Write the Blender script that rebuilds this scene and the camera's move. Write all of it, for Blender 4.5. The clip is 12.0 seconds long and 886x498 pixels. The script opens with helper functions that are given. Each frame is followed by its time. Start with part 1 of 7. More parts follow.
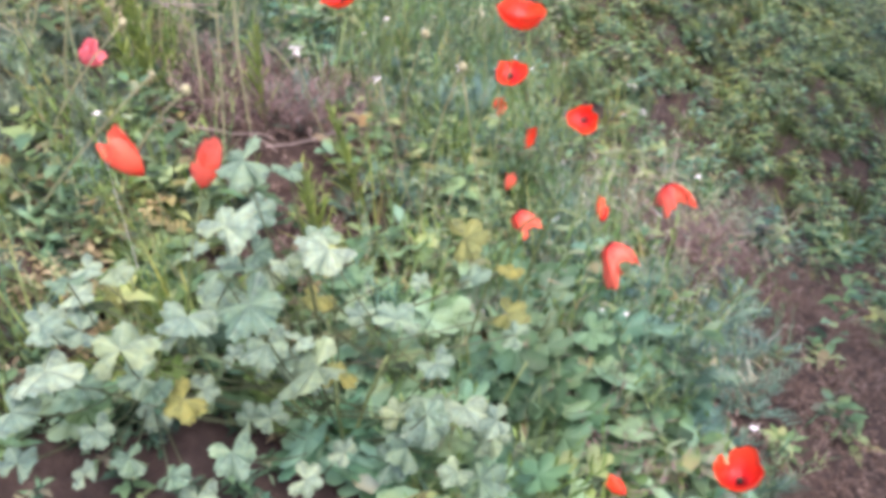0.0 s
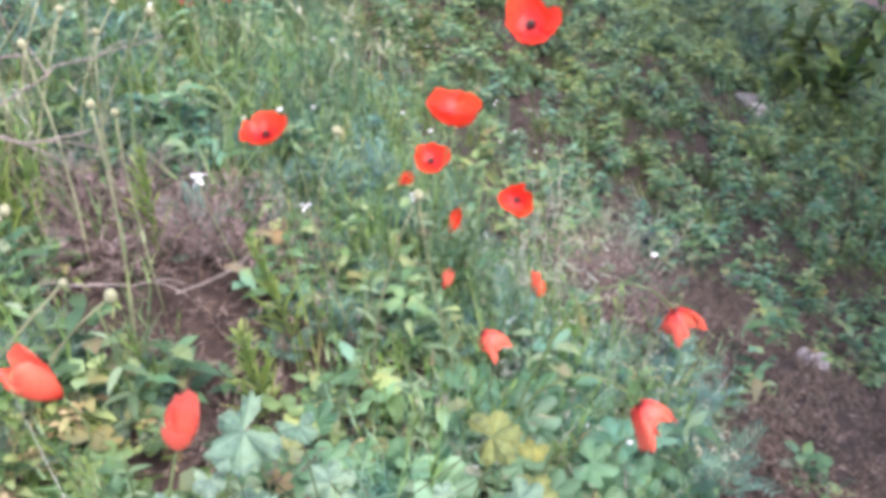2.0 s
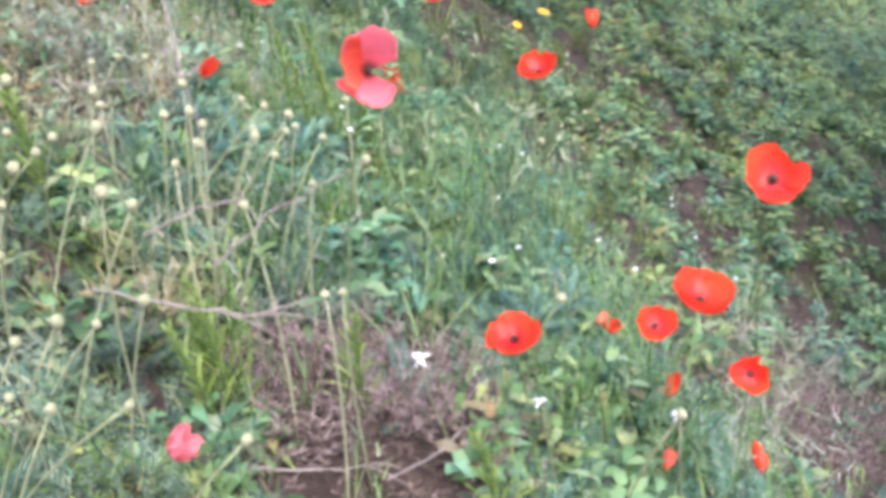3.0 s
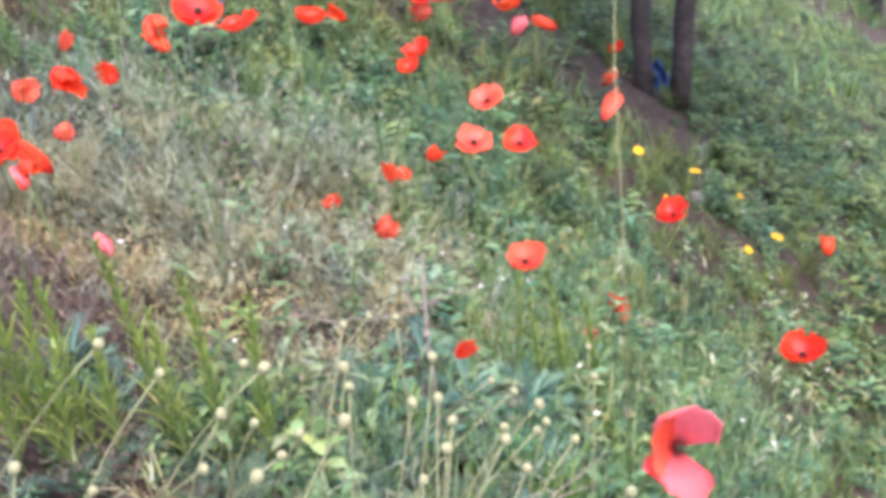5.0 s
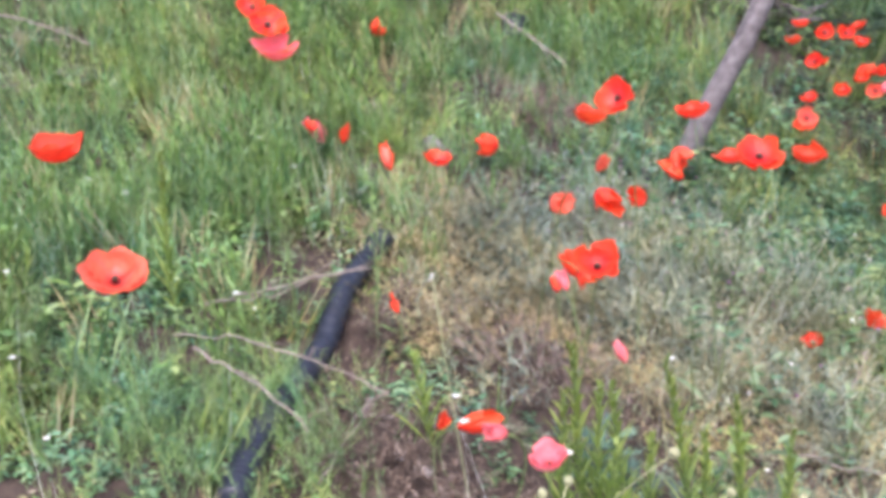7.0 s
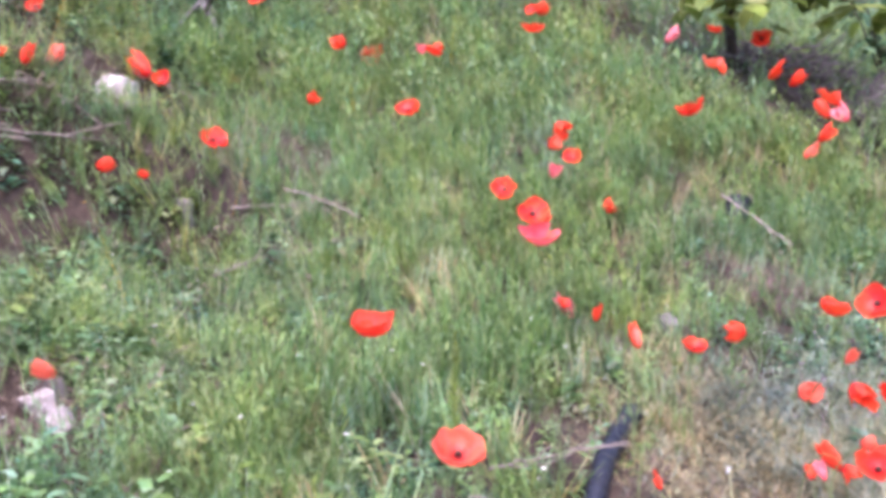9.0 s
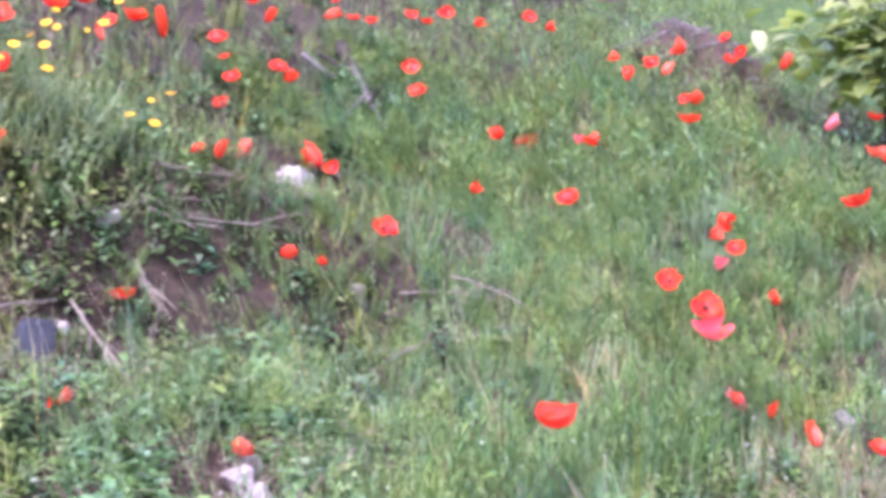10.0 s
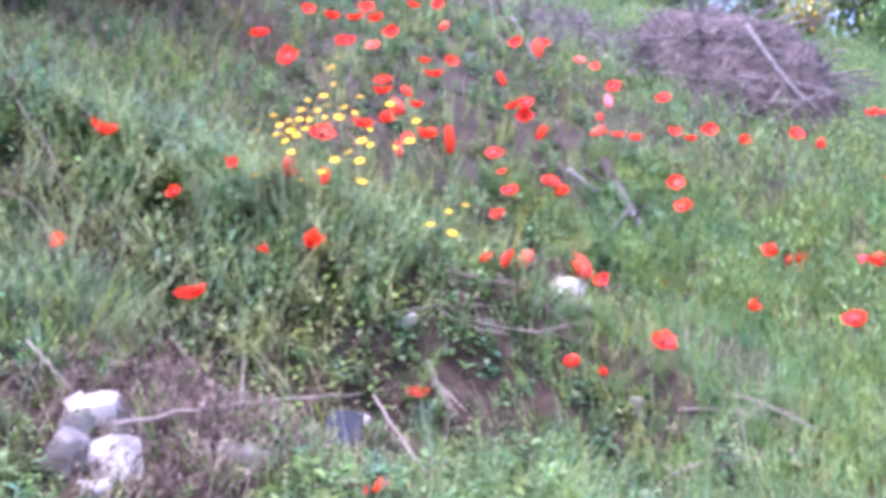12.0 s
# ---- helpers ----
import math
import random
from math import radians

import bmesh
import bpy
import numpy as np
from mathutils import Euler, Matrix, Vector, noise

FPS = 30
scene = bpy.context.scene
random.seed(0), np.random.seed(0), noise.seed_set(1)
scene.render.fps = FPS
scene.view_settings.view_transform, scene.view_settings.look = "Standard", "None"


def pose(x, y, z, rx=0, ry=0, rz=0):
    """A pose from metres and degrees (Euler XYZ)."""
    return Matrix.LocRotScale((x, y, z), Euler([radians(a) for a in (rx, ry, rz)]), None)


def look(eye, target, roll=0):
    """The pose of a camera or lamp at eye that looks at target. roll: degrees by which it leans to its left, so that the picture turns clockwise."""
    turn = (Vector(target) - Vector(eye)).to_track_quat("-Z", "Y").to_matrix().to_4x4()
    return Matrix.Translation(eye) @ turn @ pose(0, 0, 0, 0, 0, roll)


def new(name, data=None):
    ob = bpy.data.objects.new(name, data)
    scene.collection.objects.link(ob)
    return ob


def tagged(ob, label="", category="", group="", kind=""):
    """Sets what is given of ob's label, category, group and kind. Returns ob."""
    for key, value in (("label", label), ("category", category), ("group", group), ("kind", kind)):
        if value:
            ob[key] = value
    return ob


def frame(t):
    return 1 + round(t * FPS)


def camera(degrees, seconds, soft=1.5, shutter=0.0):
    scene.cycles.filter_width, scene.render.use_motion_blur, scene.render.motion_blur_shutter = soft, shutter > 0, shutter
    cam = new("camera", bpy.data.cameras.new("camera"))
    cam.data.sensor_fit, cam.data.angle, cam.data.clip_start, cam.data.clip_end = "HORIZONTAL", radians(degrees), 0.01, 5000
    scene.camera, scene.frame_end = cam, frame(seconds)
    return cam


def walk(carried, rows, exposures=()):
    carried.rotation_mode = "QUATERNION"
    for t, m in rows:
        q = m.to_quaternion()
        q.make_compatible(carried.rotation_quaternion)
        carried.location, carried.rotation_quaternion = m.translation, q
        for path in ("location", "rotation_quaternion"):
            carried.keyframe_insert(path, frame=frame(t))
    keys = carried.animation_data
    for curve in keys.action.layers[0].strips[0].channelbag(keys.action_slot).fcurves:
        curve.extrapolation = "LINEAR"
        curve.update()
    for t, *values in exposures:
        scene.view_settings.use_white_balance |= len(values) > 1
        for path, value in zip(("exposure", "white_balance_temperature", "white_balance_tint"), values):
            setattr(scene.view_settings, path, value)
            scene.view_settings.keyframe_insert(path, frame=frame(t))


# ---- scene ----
cam = camera(49.6, 12.0, soft=4.7)
PATH = [
    (0, (0.691, -0.564, 0.969), (0.419, 1.078, -0.14), -7.5),
    (0.5, (0.703, -0.529, 0.947), (0.485, 1.123, -0.16), -9.2),
    (1, (0.682, -0.498, 0.937), (0.464, 1.147, -0.18), -10.9),
    (1.5, (0.602, -0.394, 0.961), (0.514, 1.253, -0.172), -10.6),
    (2, (0.522, -0.297, 1.064), (0.608, 1.305, -0.131), -8.1),
    (2.5, (0.459, -0.22, 1.112), (0.447, 1.442, -0.001), -8.3),
    (3, (0.402, -0.085, 1.163), (0.261, 1.58, 0.064), -9.8),
    (3.2, (0.395, -0.041, 1.189), (0.211, 1.616, 0.084), -10.3),
    (4.8, (0.28, 0.143, 1.284), (-0.128, 1.92, 0.463), -5.9),
    (5, (0.271, 0.141, 1.294), (-0.2, 1.917, 0.505), -6.3),
    (5.5, (0.235, 0.126, 1.316), (-0.402, 1.864, 0.559), -7.0),
    (6, (0.184, 0.097, 1.341), (-0.631, 1.781, 0.635), -7.1),
    (6.5, (0.114, 0.03, 1.365), (-0.87, 1.658, 0.747), -5.9),
    (7, (0.067, -0.065, 1.392), (-1.09, 1.482, 0.874), -4.6),
    (7.2, (0.041, -0.107, 1.398), (-1.17, 1.41, 0.918), -4.1),
    (8.8, (0.046, -0.349, 1.531), (-1.355, 1.055, 1.272), -3.5),
    (9, (0.046, -0.367, 1.539), (-1.39, 1.009, 1.33), -3.5),
    (9.5, (0.046, -0.438, 1.57), (-1.484, 0.846, 1.463), -3.4),
    (10, (0.039, -0.525, 1.595), (-1.571, 0.661, 1.559), -3.0),
    (10.5, (0.02, -0.602, 1.603), (-1.662, 0.48, 1.62), -2.6),
    (11, (0.001, -0.67, 1.6), (-1.749, 0.297, 1.657), -2.0),
    (11.5, (-0.003, -0.722, 1.601), (-1.805, 0.141, 1.69), -1.0),
    (12, (0.001, -0.762, 1.592), (-1.825, 0.028, 1.802), -0.2),
]
walk(cam, [(t, look(*r)) for t, *r in PATH],
     exposures=[(0, 2.02, 6600, 36), (1.9, 2.13, 6200, 28), (2.5, 2.19, 6150, 28), (3.1, 2.25, 6050, 24), (5.0, 2.16, 6400, 25), (5.5, 2.21, 6250, 25), (6.5, 2.29, 6200, 26), (7, 2.08, 6350, 25), (9.0, 2.26, 6150, 40), (9.5, 2.33, 5900, 45), (11.0, 2.47, 5750, 42), (12, 2.58, 5550, 42)])
SKY, SUN = 0.125, 1.3

# ---- daylight: open shade under a bright hazy sky ----
world = bpy.data.worlds.new("sky")
scene.world = world
world.use_nodes = True
wn = world.node_tree.nodes
sky = wn.new("ShaderNodeTexSky")
sky.sky_type = "NISHITA"
sky.sun_disc = False
sky.sun_elevation, sky.sun_rotation = radians(62), radians(140)
sky.air_density, sky.dust_density = 1.0, 2.5
wn["Background"].inputs["Strength"].default_value = SKY
world.node_tree.links.new(sky.outputs["Color"], wn["Background"].inputs["Color"])
sun = new("sun", bpy.data.lights.new("sun", "SUN"))
sun.data.energy, sun.data.angle, sun.data.color = SUN, radians(52), (1.0, 0.96, 0.9)
sun.matrix_world = look((4.0, -4.6, 12), (0, 0, 0))


# ---- materials ----
def material(name):
    m = bpy.data.materials.new(name)
    m.use_nodes = True
    n, l = m.node_tree.nodes, m.node_tree.links
    return m, n, l, n["Principled BSDF"]


def ramp(n, l, fac, stops):
    r = n.new("ShaderNodeValToRGB")
    while len(r.color_ramp.elements) < len(stops):
        r.color_ramp.elements.new(0.5)
    for e, (at, col) in zip(r.color_ramp.elements, stops):
        e.position, e.color = at, (*col, 1)
    l.new(fac, r.inputs["Fac"])
    return r.outputs["Color"]


def noise_of(n, l, scale, detail=4, rough=0.6, space="Object"):
    co = n.new("ShaderNodeTexCoord")
    t = n.new("ShaderNodeTexNoise")
    t.inputs["Scale"].default_value, t.inputs["Detail"].default_value, t.inputs["Roughness"].default_value = scale, detail, rough
    l.new(co.outputs[space], t.inputs["Vector"])
    return t.outputs["Fac"]


def mixed(n, l, a, b, fac, mode="MIX"):
    m = n.new("ShaderNodeMix")
    m.data_type, m.blend_type = "RGBA", mode
    for sock, v in ((m.inputs["Factor"], fac), (m.inputs["A"], a), (m.inputs["B"], b)):
        if isinstance(v, (int, float)):
            sock.default_value = v
        elif isinstance(v, tuple):
            sock.default_value = (*v, 1)
        else:
            l.new(v, sock)
    return m.outputs["Result"]


def bump(n, l, b, height, strength, distance=0.002):
    k = n.new("ShaderNodeBump")
    k.inputs["Strength"].default_value, k.inputs["Distance"].default_value = strength, distance
    l.new(height, k.inputs["Height"])
    l.new(k.outputs["Normal"], b.inputs["Normal"])


def leafy(name, cols, through_light=0.3, rough=0.6, random="island", grain=60.0, hue=0.75):
    """A thin leaf or petal: colour varies from piece to piece, with mottling and painted-in patches of shade, and light
    shines through.
    """
    m, n, l, b = material(name)
    if random == "island":
        rnd = n.new("ShaderNodeNewGeometry").outputs["Random Per Island"]
    else:
        rnd = n.new("ShaderNodeObjectInfo").outputs["Random"]
    col = ramp(n, l, rnd, [(i / max(1, len(cols) - 1), c) for i, c in enumerate(cols)])
    # broad noise paints the dark of gaps between plants into the colour
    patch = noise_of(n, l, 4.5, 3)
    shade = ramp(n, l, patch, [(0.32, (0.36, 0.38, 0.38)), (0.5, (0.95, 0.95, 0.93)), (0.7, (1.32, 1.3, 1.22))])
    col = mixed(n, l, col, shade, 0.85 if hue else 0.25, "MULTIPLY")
    if hue:
        kinds = noise_of(n, l, 10.0, 2)
        col = mixed(n, l, col, ramp(n, l, kinds, [(0.3, (0.68, 0.96, 1.42)), (0.47, (0.98, 1.0, 1.02)), (0.6, (1.2, 1.06, 0.76)), (0.74, (1.4, 0.94, 0.76))]), hue, "MULTIPLY")
        wide = noise_of(n, l, 1.7, 2)
        col = mixed(n, l, col, ramp(n, l, wide, [(0.36, (0.78, 0.98, 1.2)), (0.5, (1.0, 1.0, 1.0)), (0.62, (1.14, 1.03, 0.82))]), hue, "MULTIPLY")
    fine = noise_of(n, l, grain, 3)
    col = mixed(n, l, col, ramp(n, l, fine, [(0.3, (0.75, 0.75, 0.72)), (0.75, (1.15, 1.15, 1.1))]), 0.5, "MULTIPLY")
    l.new(col, b.inputs["Base Color"])
    b.inputs["Roughness"].default_value = rough
    b.inputs["Specular IOR Level"].default_value = 0.35
    bump(n, l, b, fine, 0.4)
    tr = n.new("ShaderNodeBsdfTranslucent")
    l.new(col, tr.inputs["Color"])
    mx = n.new("ShaderNodeMixShader")
    mx.inputs["Fac"].default_value = through_light
    l.new(b.outputs["BSDF"], mx.inputs[1])
    l.new(tr.outputs["BSDF"], mx.inputs[2])
    l.new(mx.outputs["Shader"], n["Material Output"].inputs["Surface"])
    return m


def solid(name, stops, scale, rough=0.8, relief=0.5, distance=0.004, metal=0.0, second=6.0):
    m, n, l, b = material(name)
    a = noise_of(n, l, scale, 8, 0.65)
    col = ramp(n, l, a, stops)
    big = noise_of(n, l, scale / second, 3)
    col = mixed(n, l, col, ramp(n, l, big, [(0.3, (0.65, 0.65, 0.66)), (0.7, (1.2, 1.18, 1.15))]), 0.8, "MULTIPLY")
    l.new(col, b.inputs["Base Color"])
    b.inputs["Roughness"].default_value, b.inputs["Metallic"].default_value = rough, metal
    bump(n, l, b, a, relief, distance)
    return m


SOIL = solid("dry_soil", [(0.25, (0.013, 0.009, 0.006)), (0.48, (0.041, 0.027, 0.019)), (0.66, (0.07, 0.05, 0.036)), (0.85, (0.15, 0.122, 0.098))], 26.0, 0.95, 0.9, 0.02, 0, 14.0)
RED = leafy("poppy_petal", [(0.84, 0.028, 0.012), (0.9, 0.038, 0.018), (0.93, 0.07, 0.014), (0.9, 0.042, 0.036), (0.94, 0.09, 0.02)], 0.45, 0.34, "object", 9, hue=0.0)
CORAL = leafy("coral_petal", [(0.92, 0.09, 0.045), (0.94, 0.14, 0.07), (0.94, 0.16, 0.12)], 0.42, 0.32, "object", 9, hue=0.0)
PINK = leafy("faded_petal", [(0.9, 0.14, 0.17), (0.92, 0.22, 0.26)], 0.35, 0.5, "object", 30, hue=0.0)
DARK = solid("stamens", [(0.3, (0.02, 0.006, 0.01)), (0.7, (0.08, 0.015, 0.03))], 300, 0.8)
CAPSULE = solid("seed_capsule", [(0.3, (0.025, 0.028, 0.015)), (0.7, (0.07, 0.075, 0.04))], 200, 0.6)
STEM = solid("green_stem", [(0.3, (0.08, 0.13, 0.04)), (0.7, (0.18, 0.25, 0.09))], 60, 0.6)
STALK = solid("leaf_stalk", [(0.3, (0.035, 0.055, 0.02)), (0.7, (0.09, 0.12, 0.045))], 60, 0.6)
PALE_STEM = solid("pale_stem", [(0.3, (0.17, 0.2, 0.09)), (0.7, (0.32, 0.33, 0.18))], 60, 0.7)
SEED = solid("pale_seed_head", [(0.3, (0.25, 0.27, 0.13)), (0.7, (0.44, 0.44, 0.26))], 160, 0.8)
YELLOW = leafy("yellow_petal", [(0.85, 0.44, 0.008), (0.9, 0.56, 0.012)], 0.2, 0.5, "object", 60, hue=0.0)
ORANGE = solid("orange_disc", [(0.3, (0.6, 0.33, 0.01)), (0.7, (0.85, 0.55, 0.03))], 300, 0.9)
MALLOW = leafy("mallow_leaf", [(0.1, 0.19, 0.12), (0.17, 0.28, 0.18), (0.26, 0.37, 0.25), (0.13, 0.23, 0.16), (0.22, 0.31, 0.17)], 0.25, 0.6, "object", 14, hue=0.25)


def add_veins(m):
    """Paler veins that run out from the leaf stalk into the lobes."""
    n, l = m.node_tree.nodes, m.node_tree.links
    b = n["Principled BSDF"]
    xyz = n.new("ShaderNodeSeparateXYZ")
    l.new(n.new("ShaderNodeTexCoord").outputs["Object"], xyz.inputs[0])

    def calc(op, a, c=None):
        k = n.new("ShaderNodeMath")
        k.operation = op
        for s, v in zip(k.inputs, (a, c)):
            if isinstance(v, (int, float)):
                s.default_value = v
            elif v is not None:
                l.new(v, s)
        return k.outputs[0]

    ang = calc("ARCTAN2", xyz.outputs["X"], xyz.outputs["Y"])
    wave = calc("ABSOLUTE", calc("SINE", calc("MULTIPLY", ang, 2.95)))
    vein = calc("SUBTRACT", 1.0, calc("MULTIPLY", wave, 7.0))
    old = b.inputs["Base Color"].links[0].from_socket
    col = mixed(n, l, old, (0.36, 0.45, 0.3), calc("MULTIPLY", calc("MAXIMUM", vein, 0.0), 0.3))
    l.new(col, b.inputs["Base Color"])


add_veins(MALLOW)


def petal_marks(m, rim):
    """Dark blotch at the foot of the petal and a paler, finely streaked rim. Deeper red inside and the pale rim also
    paint in the shading of the bowl.
    """
    n, l = m.node_tree.nodes, m.node_tree.links
    b, tr = n["Principled BSDF"], n["Translucent BSDF"]
    co = n.new("ShaderNodeTexCoord").outputs["Object"]
    flat = n.new("ShaderNodeVectorMath")
    flat.operation = "LENGTH"
    l.new(co, flat.inputs[0])
    old = b.inputs["Base Color"].links[0].from_socket
    col = mixed(n, l, old, rim, ramp(n, l, flat.outputs["Value"], [(0.3, (0.0, 0.0, 0.0)), (0.62, (0.38, 0.38, 0.38))]))
    # deeper base tone, spread wider to stand in for shade inside the bowl
    col = mixed(n, l, col, (0.55, 0.012, 0.015), ramp(n, l, flat.outputs["Value"], [(0.14, (0.6, 0.6, 0.6)), (0.36, (0.0, 0.0, 0.0))]))
    col = mixed(n, l, col, (0.09, 0.006, 0.008), ramp(n, l, flat.outputs["Value"], [(0.06, (0.9, 0.9, 0.9)), (0.17, (0.0, 0.0, 0.0))]))
    l.new(col, b.inputs["Base Color"])
    l.new(col, tr.inputs["Color"])
    b.inputs["Sheen Weight"].default_value = 0.06


petal_marks(RED, (0.95, 0.15, 0.05))
petal_marks(CORAL, (0.95, 0.29, 0.17))
petal_marks(PINK, (0.95, 0.32, 0.32))
MALLOW_OLD = leafy("yellowing_leaf", [(0.26, 0.27, 0.07), (0.2, 0.24, 0.08)], 0.25, 0.7, "object", 60, hue=0.25)
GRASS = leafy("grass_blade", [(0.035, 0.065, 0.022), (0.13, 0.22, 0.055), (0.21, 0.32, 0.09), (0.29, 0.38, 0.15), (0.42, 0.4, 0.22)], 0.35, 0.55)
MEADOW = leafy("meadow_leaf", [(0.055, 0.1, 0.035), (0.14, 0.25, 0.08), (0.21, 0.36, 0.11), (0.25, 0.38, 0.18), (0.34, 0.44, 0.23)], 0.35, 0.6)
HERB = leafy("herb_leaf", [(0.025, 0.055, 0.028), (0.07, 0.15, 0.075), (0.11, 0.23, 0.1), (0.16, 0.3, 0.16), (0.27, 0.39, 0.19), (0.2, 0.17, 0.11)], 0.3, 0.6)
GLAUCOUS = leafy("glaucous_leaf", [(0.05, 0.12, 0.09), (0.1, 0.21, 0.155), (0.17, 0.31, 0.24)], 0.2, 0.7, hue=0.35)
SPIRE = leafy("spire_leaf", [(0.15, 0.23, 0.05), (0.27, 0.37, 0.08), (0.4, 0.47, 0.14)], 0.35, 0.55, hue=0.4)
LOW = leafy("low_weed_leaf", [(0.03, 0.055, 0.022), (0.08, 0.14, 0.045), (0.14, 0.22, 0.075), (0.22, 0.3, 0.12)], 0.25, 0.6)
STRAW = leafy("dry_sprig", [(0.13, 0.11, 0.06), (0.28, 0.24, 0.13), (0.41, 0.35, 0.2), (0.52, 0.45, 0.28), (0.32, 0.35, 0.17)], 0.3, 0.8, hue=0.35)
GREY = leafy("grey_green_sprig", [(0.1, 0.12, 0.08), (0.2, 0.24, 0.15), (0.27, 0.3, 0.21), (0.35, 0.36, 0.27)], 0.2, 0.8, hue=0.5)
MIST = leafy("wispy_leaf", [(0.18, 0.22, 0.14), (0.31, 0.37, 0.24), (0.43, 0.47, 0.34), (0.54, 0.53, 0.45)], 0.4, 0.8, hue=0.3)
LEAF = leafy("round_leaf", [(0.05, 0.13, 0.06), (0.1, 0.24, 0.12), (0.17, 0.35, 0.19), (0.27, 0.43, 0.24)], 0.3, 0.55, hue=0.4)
LITTER = leafy("leaf_litter", [(0.04, 0.026, 0.018), (0.08, 0.055, 0.04), (0.135, 0.098, 0.073), (0.25, 0.2, 0.165)], 0.05, 0.9, hue=0.0)
WOOD = solid("weathered_wood", [(0.3, (0.14, 0.112, 0.095)), (0.55, (0.26, 0.22, 0.185)), (0.8, (0.41, 0.37, 0.33))], 40, 0.9, 0.8)
BARK = solid("dark_bark", [(0.3, (0.025, 0.02, 0.018)), (0.6, (0.07, 0.056, 0.05)), (0.85, (0.15, 0.13, 0.115))], 24, 0.95, 1.0, 0.012)
GREYBARK = solid("grey_bark", [(0.3, (0.07, 0.062, 0.06)), (0.55, (0.17, 0.15, 0.15)), (0.8, (0.3, 0.28, 0.275))], 30, 0.9, 0.9)
STONE = solid("pale_stone", [(0.3, (0.18, 0.15, 0.13)), (0.46, (0.46, 0.42, 0.4)), (0.72, (0.74, 0.71, 0.69))], 14, 0.9, 0.8, 0.01)
GREYSTONE = solid("grey_stone", [(0.3, (0.11, 0.1, 0.095)), (0.6, (0.2, 0.185, 0.175)), (0.85, (0.33, 0.31, 0.3))], 14, 0.9, 0.8, 0.01)
SLATE = solid("slate_stone", [(0.3, (0.016, 0.02, 0.03)), (0.6, (0.035, 0.042, 0.06)), (0.85, (0.08, 0.09, 0.115))], 14, 0.85, 0.8, 0.01)
PLASTIC = solid("black_plastic", [(0.3, (0.005, 0.007, 0.012)), (0.7, (0.012, 0.017, 0.03))], 30, 0.5, 0.3)
BLUE = solid("blue_cloth", [(0.3, (0.012, 0.035, 0.12)), (0.7, (0.03, 0.07, 0.2))], 30, 0.8)
HEAP = solid("brush_heap", [(0.3, (0.03, 0.022, 0.02)), (0.6, (0.11, 0.085, 0.083)), (0.85, (0.26, 0.22, 0.22))], 18, 0.95, 1.0, 0.03)
TREE = leafy("tree_leaf", [(0.07, 0.12, 0.035), (0.14, 0.21, 0.05), (0.26, 0.34, 0.1)], 0.3, 0.45)
FIG = leafy("broad_leaf", [(0.1, 0.16, 0.03), (0.24, 0.34, 0.07), (0.4, 0.5, 0.16), (0.55, 0.61, 0.34)], 0.45, 0.3, hue=0.2)
PURPLE = leafy("purple_flower", [(0.35, 0.08, 0.34), (0.5, 0.18, 0.45)], 0.2, 0.6, hue=0.0)
SEED_BITS = leafy("pale_bud", [(0.6, 0.58, 0.35), (0.75, 0.72, 0.55), (0.8, 0.7, 0.2)], 0.2, 0.7, hue=0.0)
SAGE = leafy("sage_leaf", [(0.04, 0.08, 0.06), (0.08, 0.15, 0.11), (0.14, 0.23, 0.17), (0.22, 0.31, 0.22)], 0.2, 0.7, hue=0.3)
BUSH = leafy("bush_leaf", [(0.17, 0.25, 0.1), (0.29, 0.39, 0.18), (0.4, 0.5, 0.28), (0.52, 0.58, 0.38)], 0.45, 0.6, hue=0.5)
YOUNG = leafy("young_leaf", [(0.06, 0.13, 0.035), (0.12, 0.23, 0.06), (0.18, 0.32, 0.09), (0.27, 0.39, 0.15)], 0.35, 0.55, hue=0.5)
HUSK = leafy("dead_stalk", [(0.06, 0.04, 0.035), (0.14, 0.1, 0.085), (0.24, 0.18, 0.16), (0.36, 0.29, 0.26)], 0.1, 0.85, hue=0.0)
EARS = leafy("grass_ear", [(0.2, 0.27, 0.12), (0.33, 0.37, 0.22), (0.5, 0.5, 0.38)], 0.3, 0.6, hue=0.0)
WHITE = leafy("white_flower", [(0.75, 0.75, 0.72), (0.85, 0.85, 0.8)], 0.2, 0.6, hue=0.0)

# ---- the lie of the land: a steep bank that rises to the west ----
COEF = [-0.005, -0.605, -0.016, -0.007, -0.147, -0.41, -0.156, -0.29, -0.05, -0.023, 0.009, 0.106, 0.157, 0.263,
        -0.02, 0.193, 0.137, -0.204, -0.023, -0.145, 0.191, 0.092, -0.118, 0.114, -0.05, -0.087, 0.148]
SWELLS = [(cx, cy, 1.0) for cx in (-4, -2.6, -1.2, 0.2, 1.6) for cy in (-0.3, 1.1, 2.5)]
SWELLS += [(-5.5, 2, 1.6), (-5.5, 4.5, 1.8), (-3, 4.5, 1.6), (-1, 5, 1.8), (1.2, 4.8, 1.8), (-6, -0.5, 1.6), (2.8, 1.5, 1.6), (-8, 6, 2.2), (-4, 7.5, 2.4)]


def sstep(a, b, v):
    u = np.clip((v - a) / (b - a), 0, 1)
    return u * u * (3 - 2 * u)


def rough_noise(x, y, scale, seed):
    """Sum of crossing waves, from about -1 to 1."""
    r = np.random.RandomState(seed)
    out = np.zeros_like(x)
    for k in range(9):
        a, f, p = r.uniform(0, 6.283), r.uniform(0.6, 1.8) / scale, r.uniform(0, 6.283)
        out += np.sin((x * math.cos(a) + y * math.sin(a)) * f * 6.283 + p)
    return out / 4.2


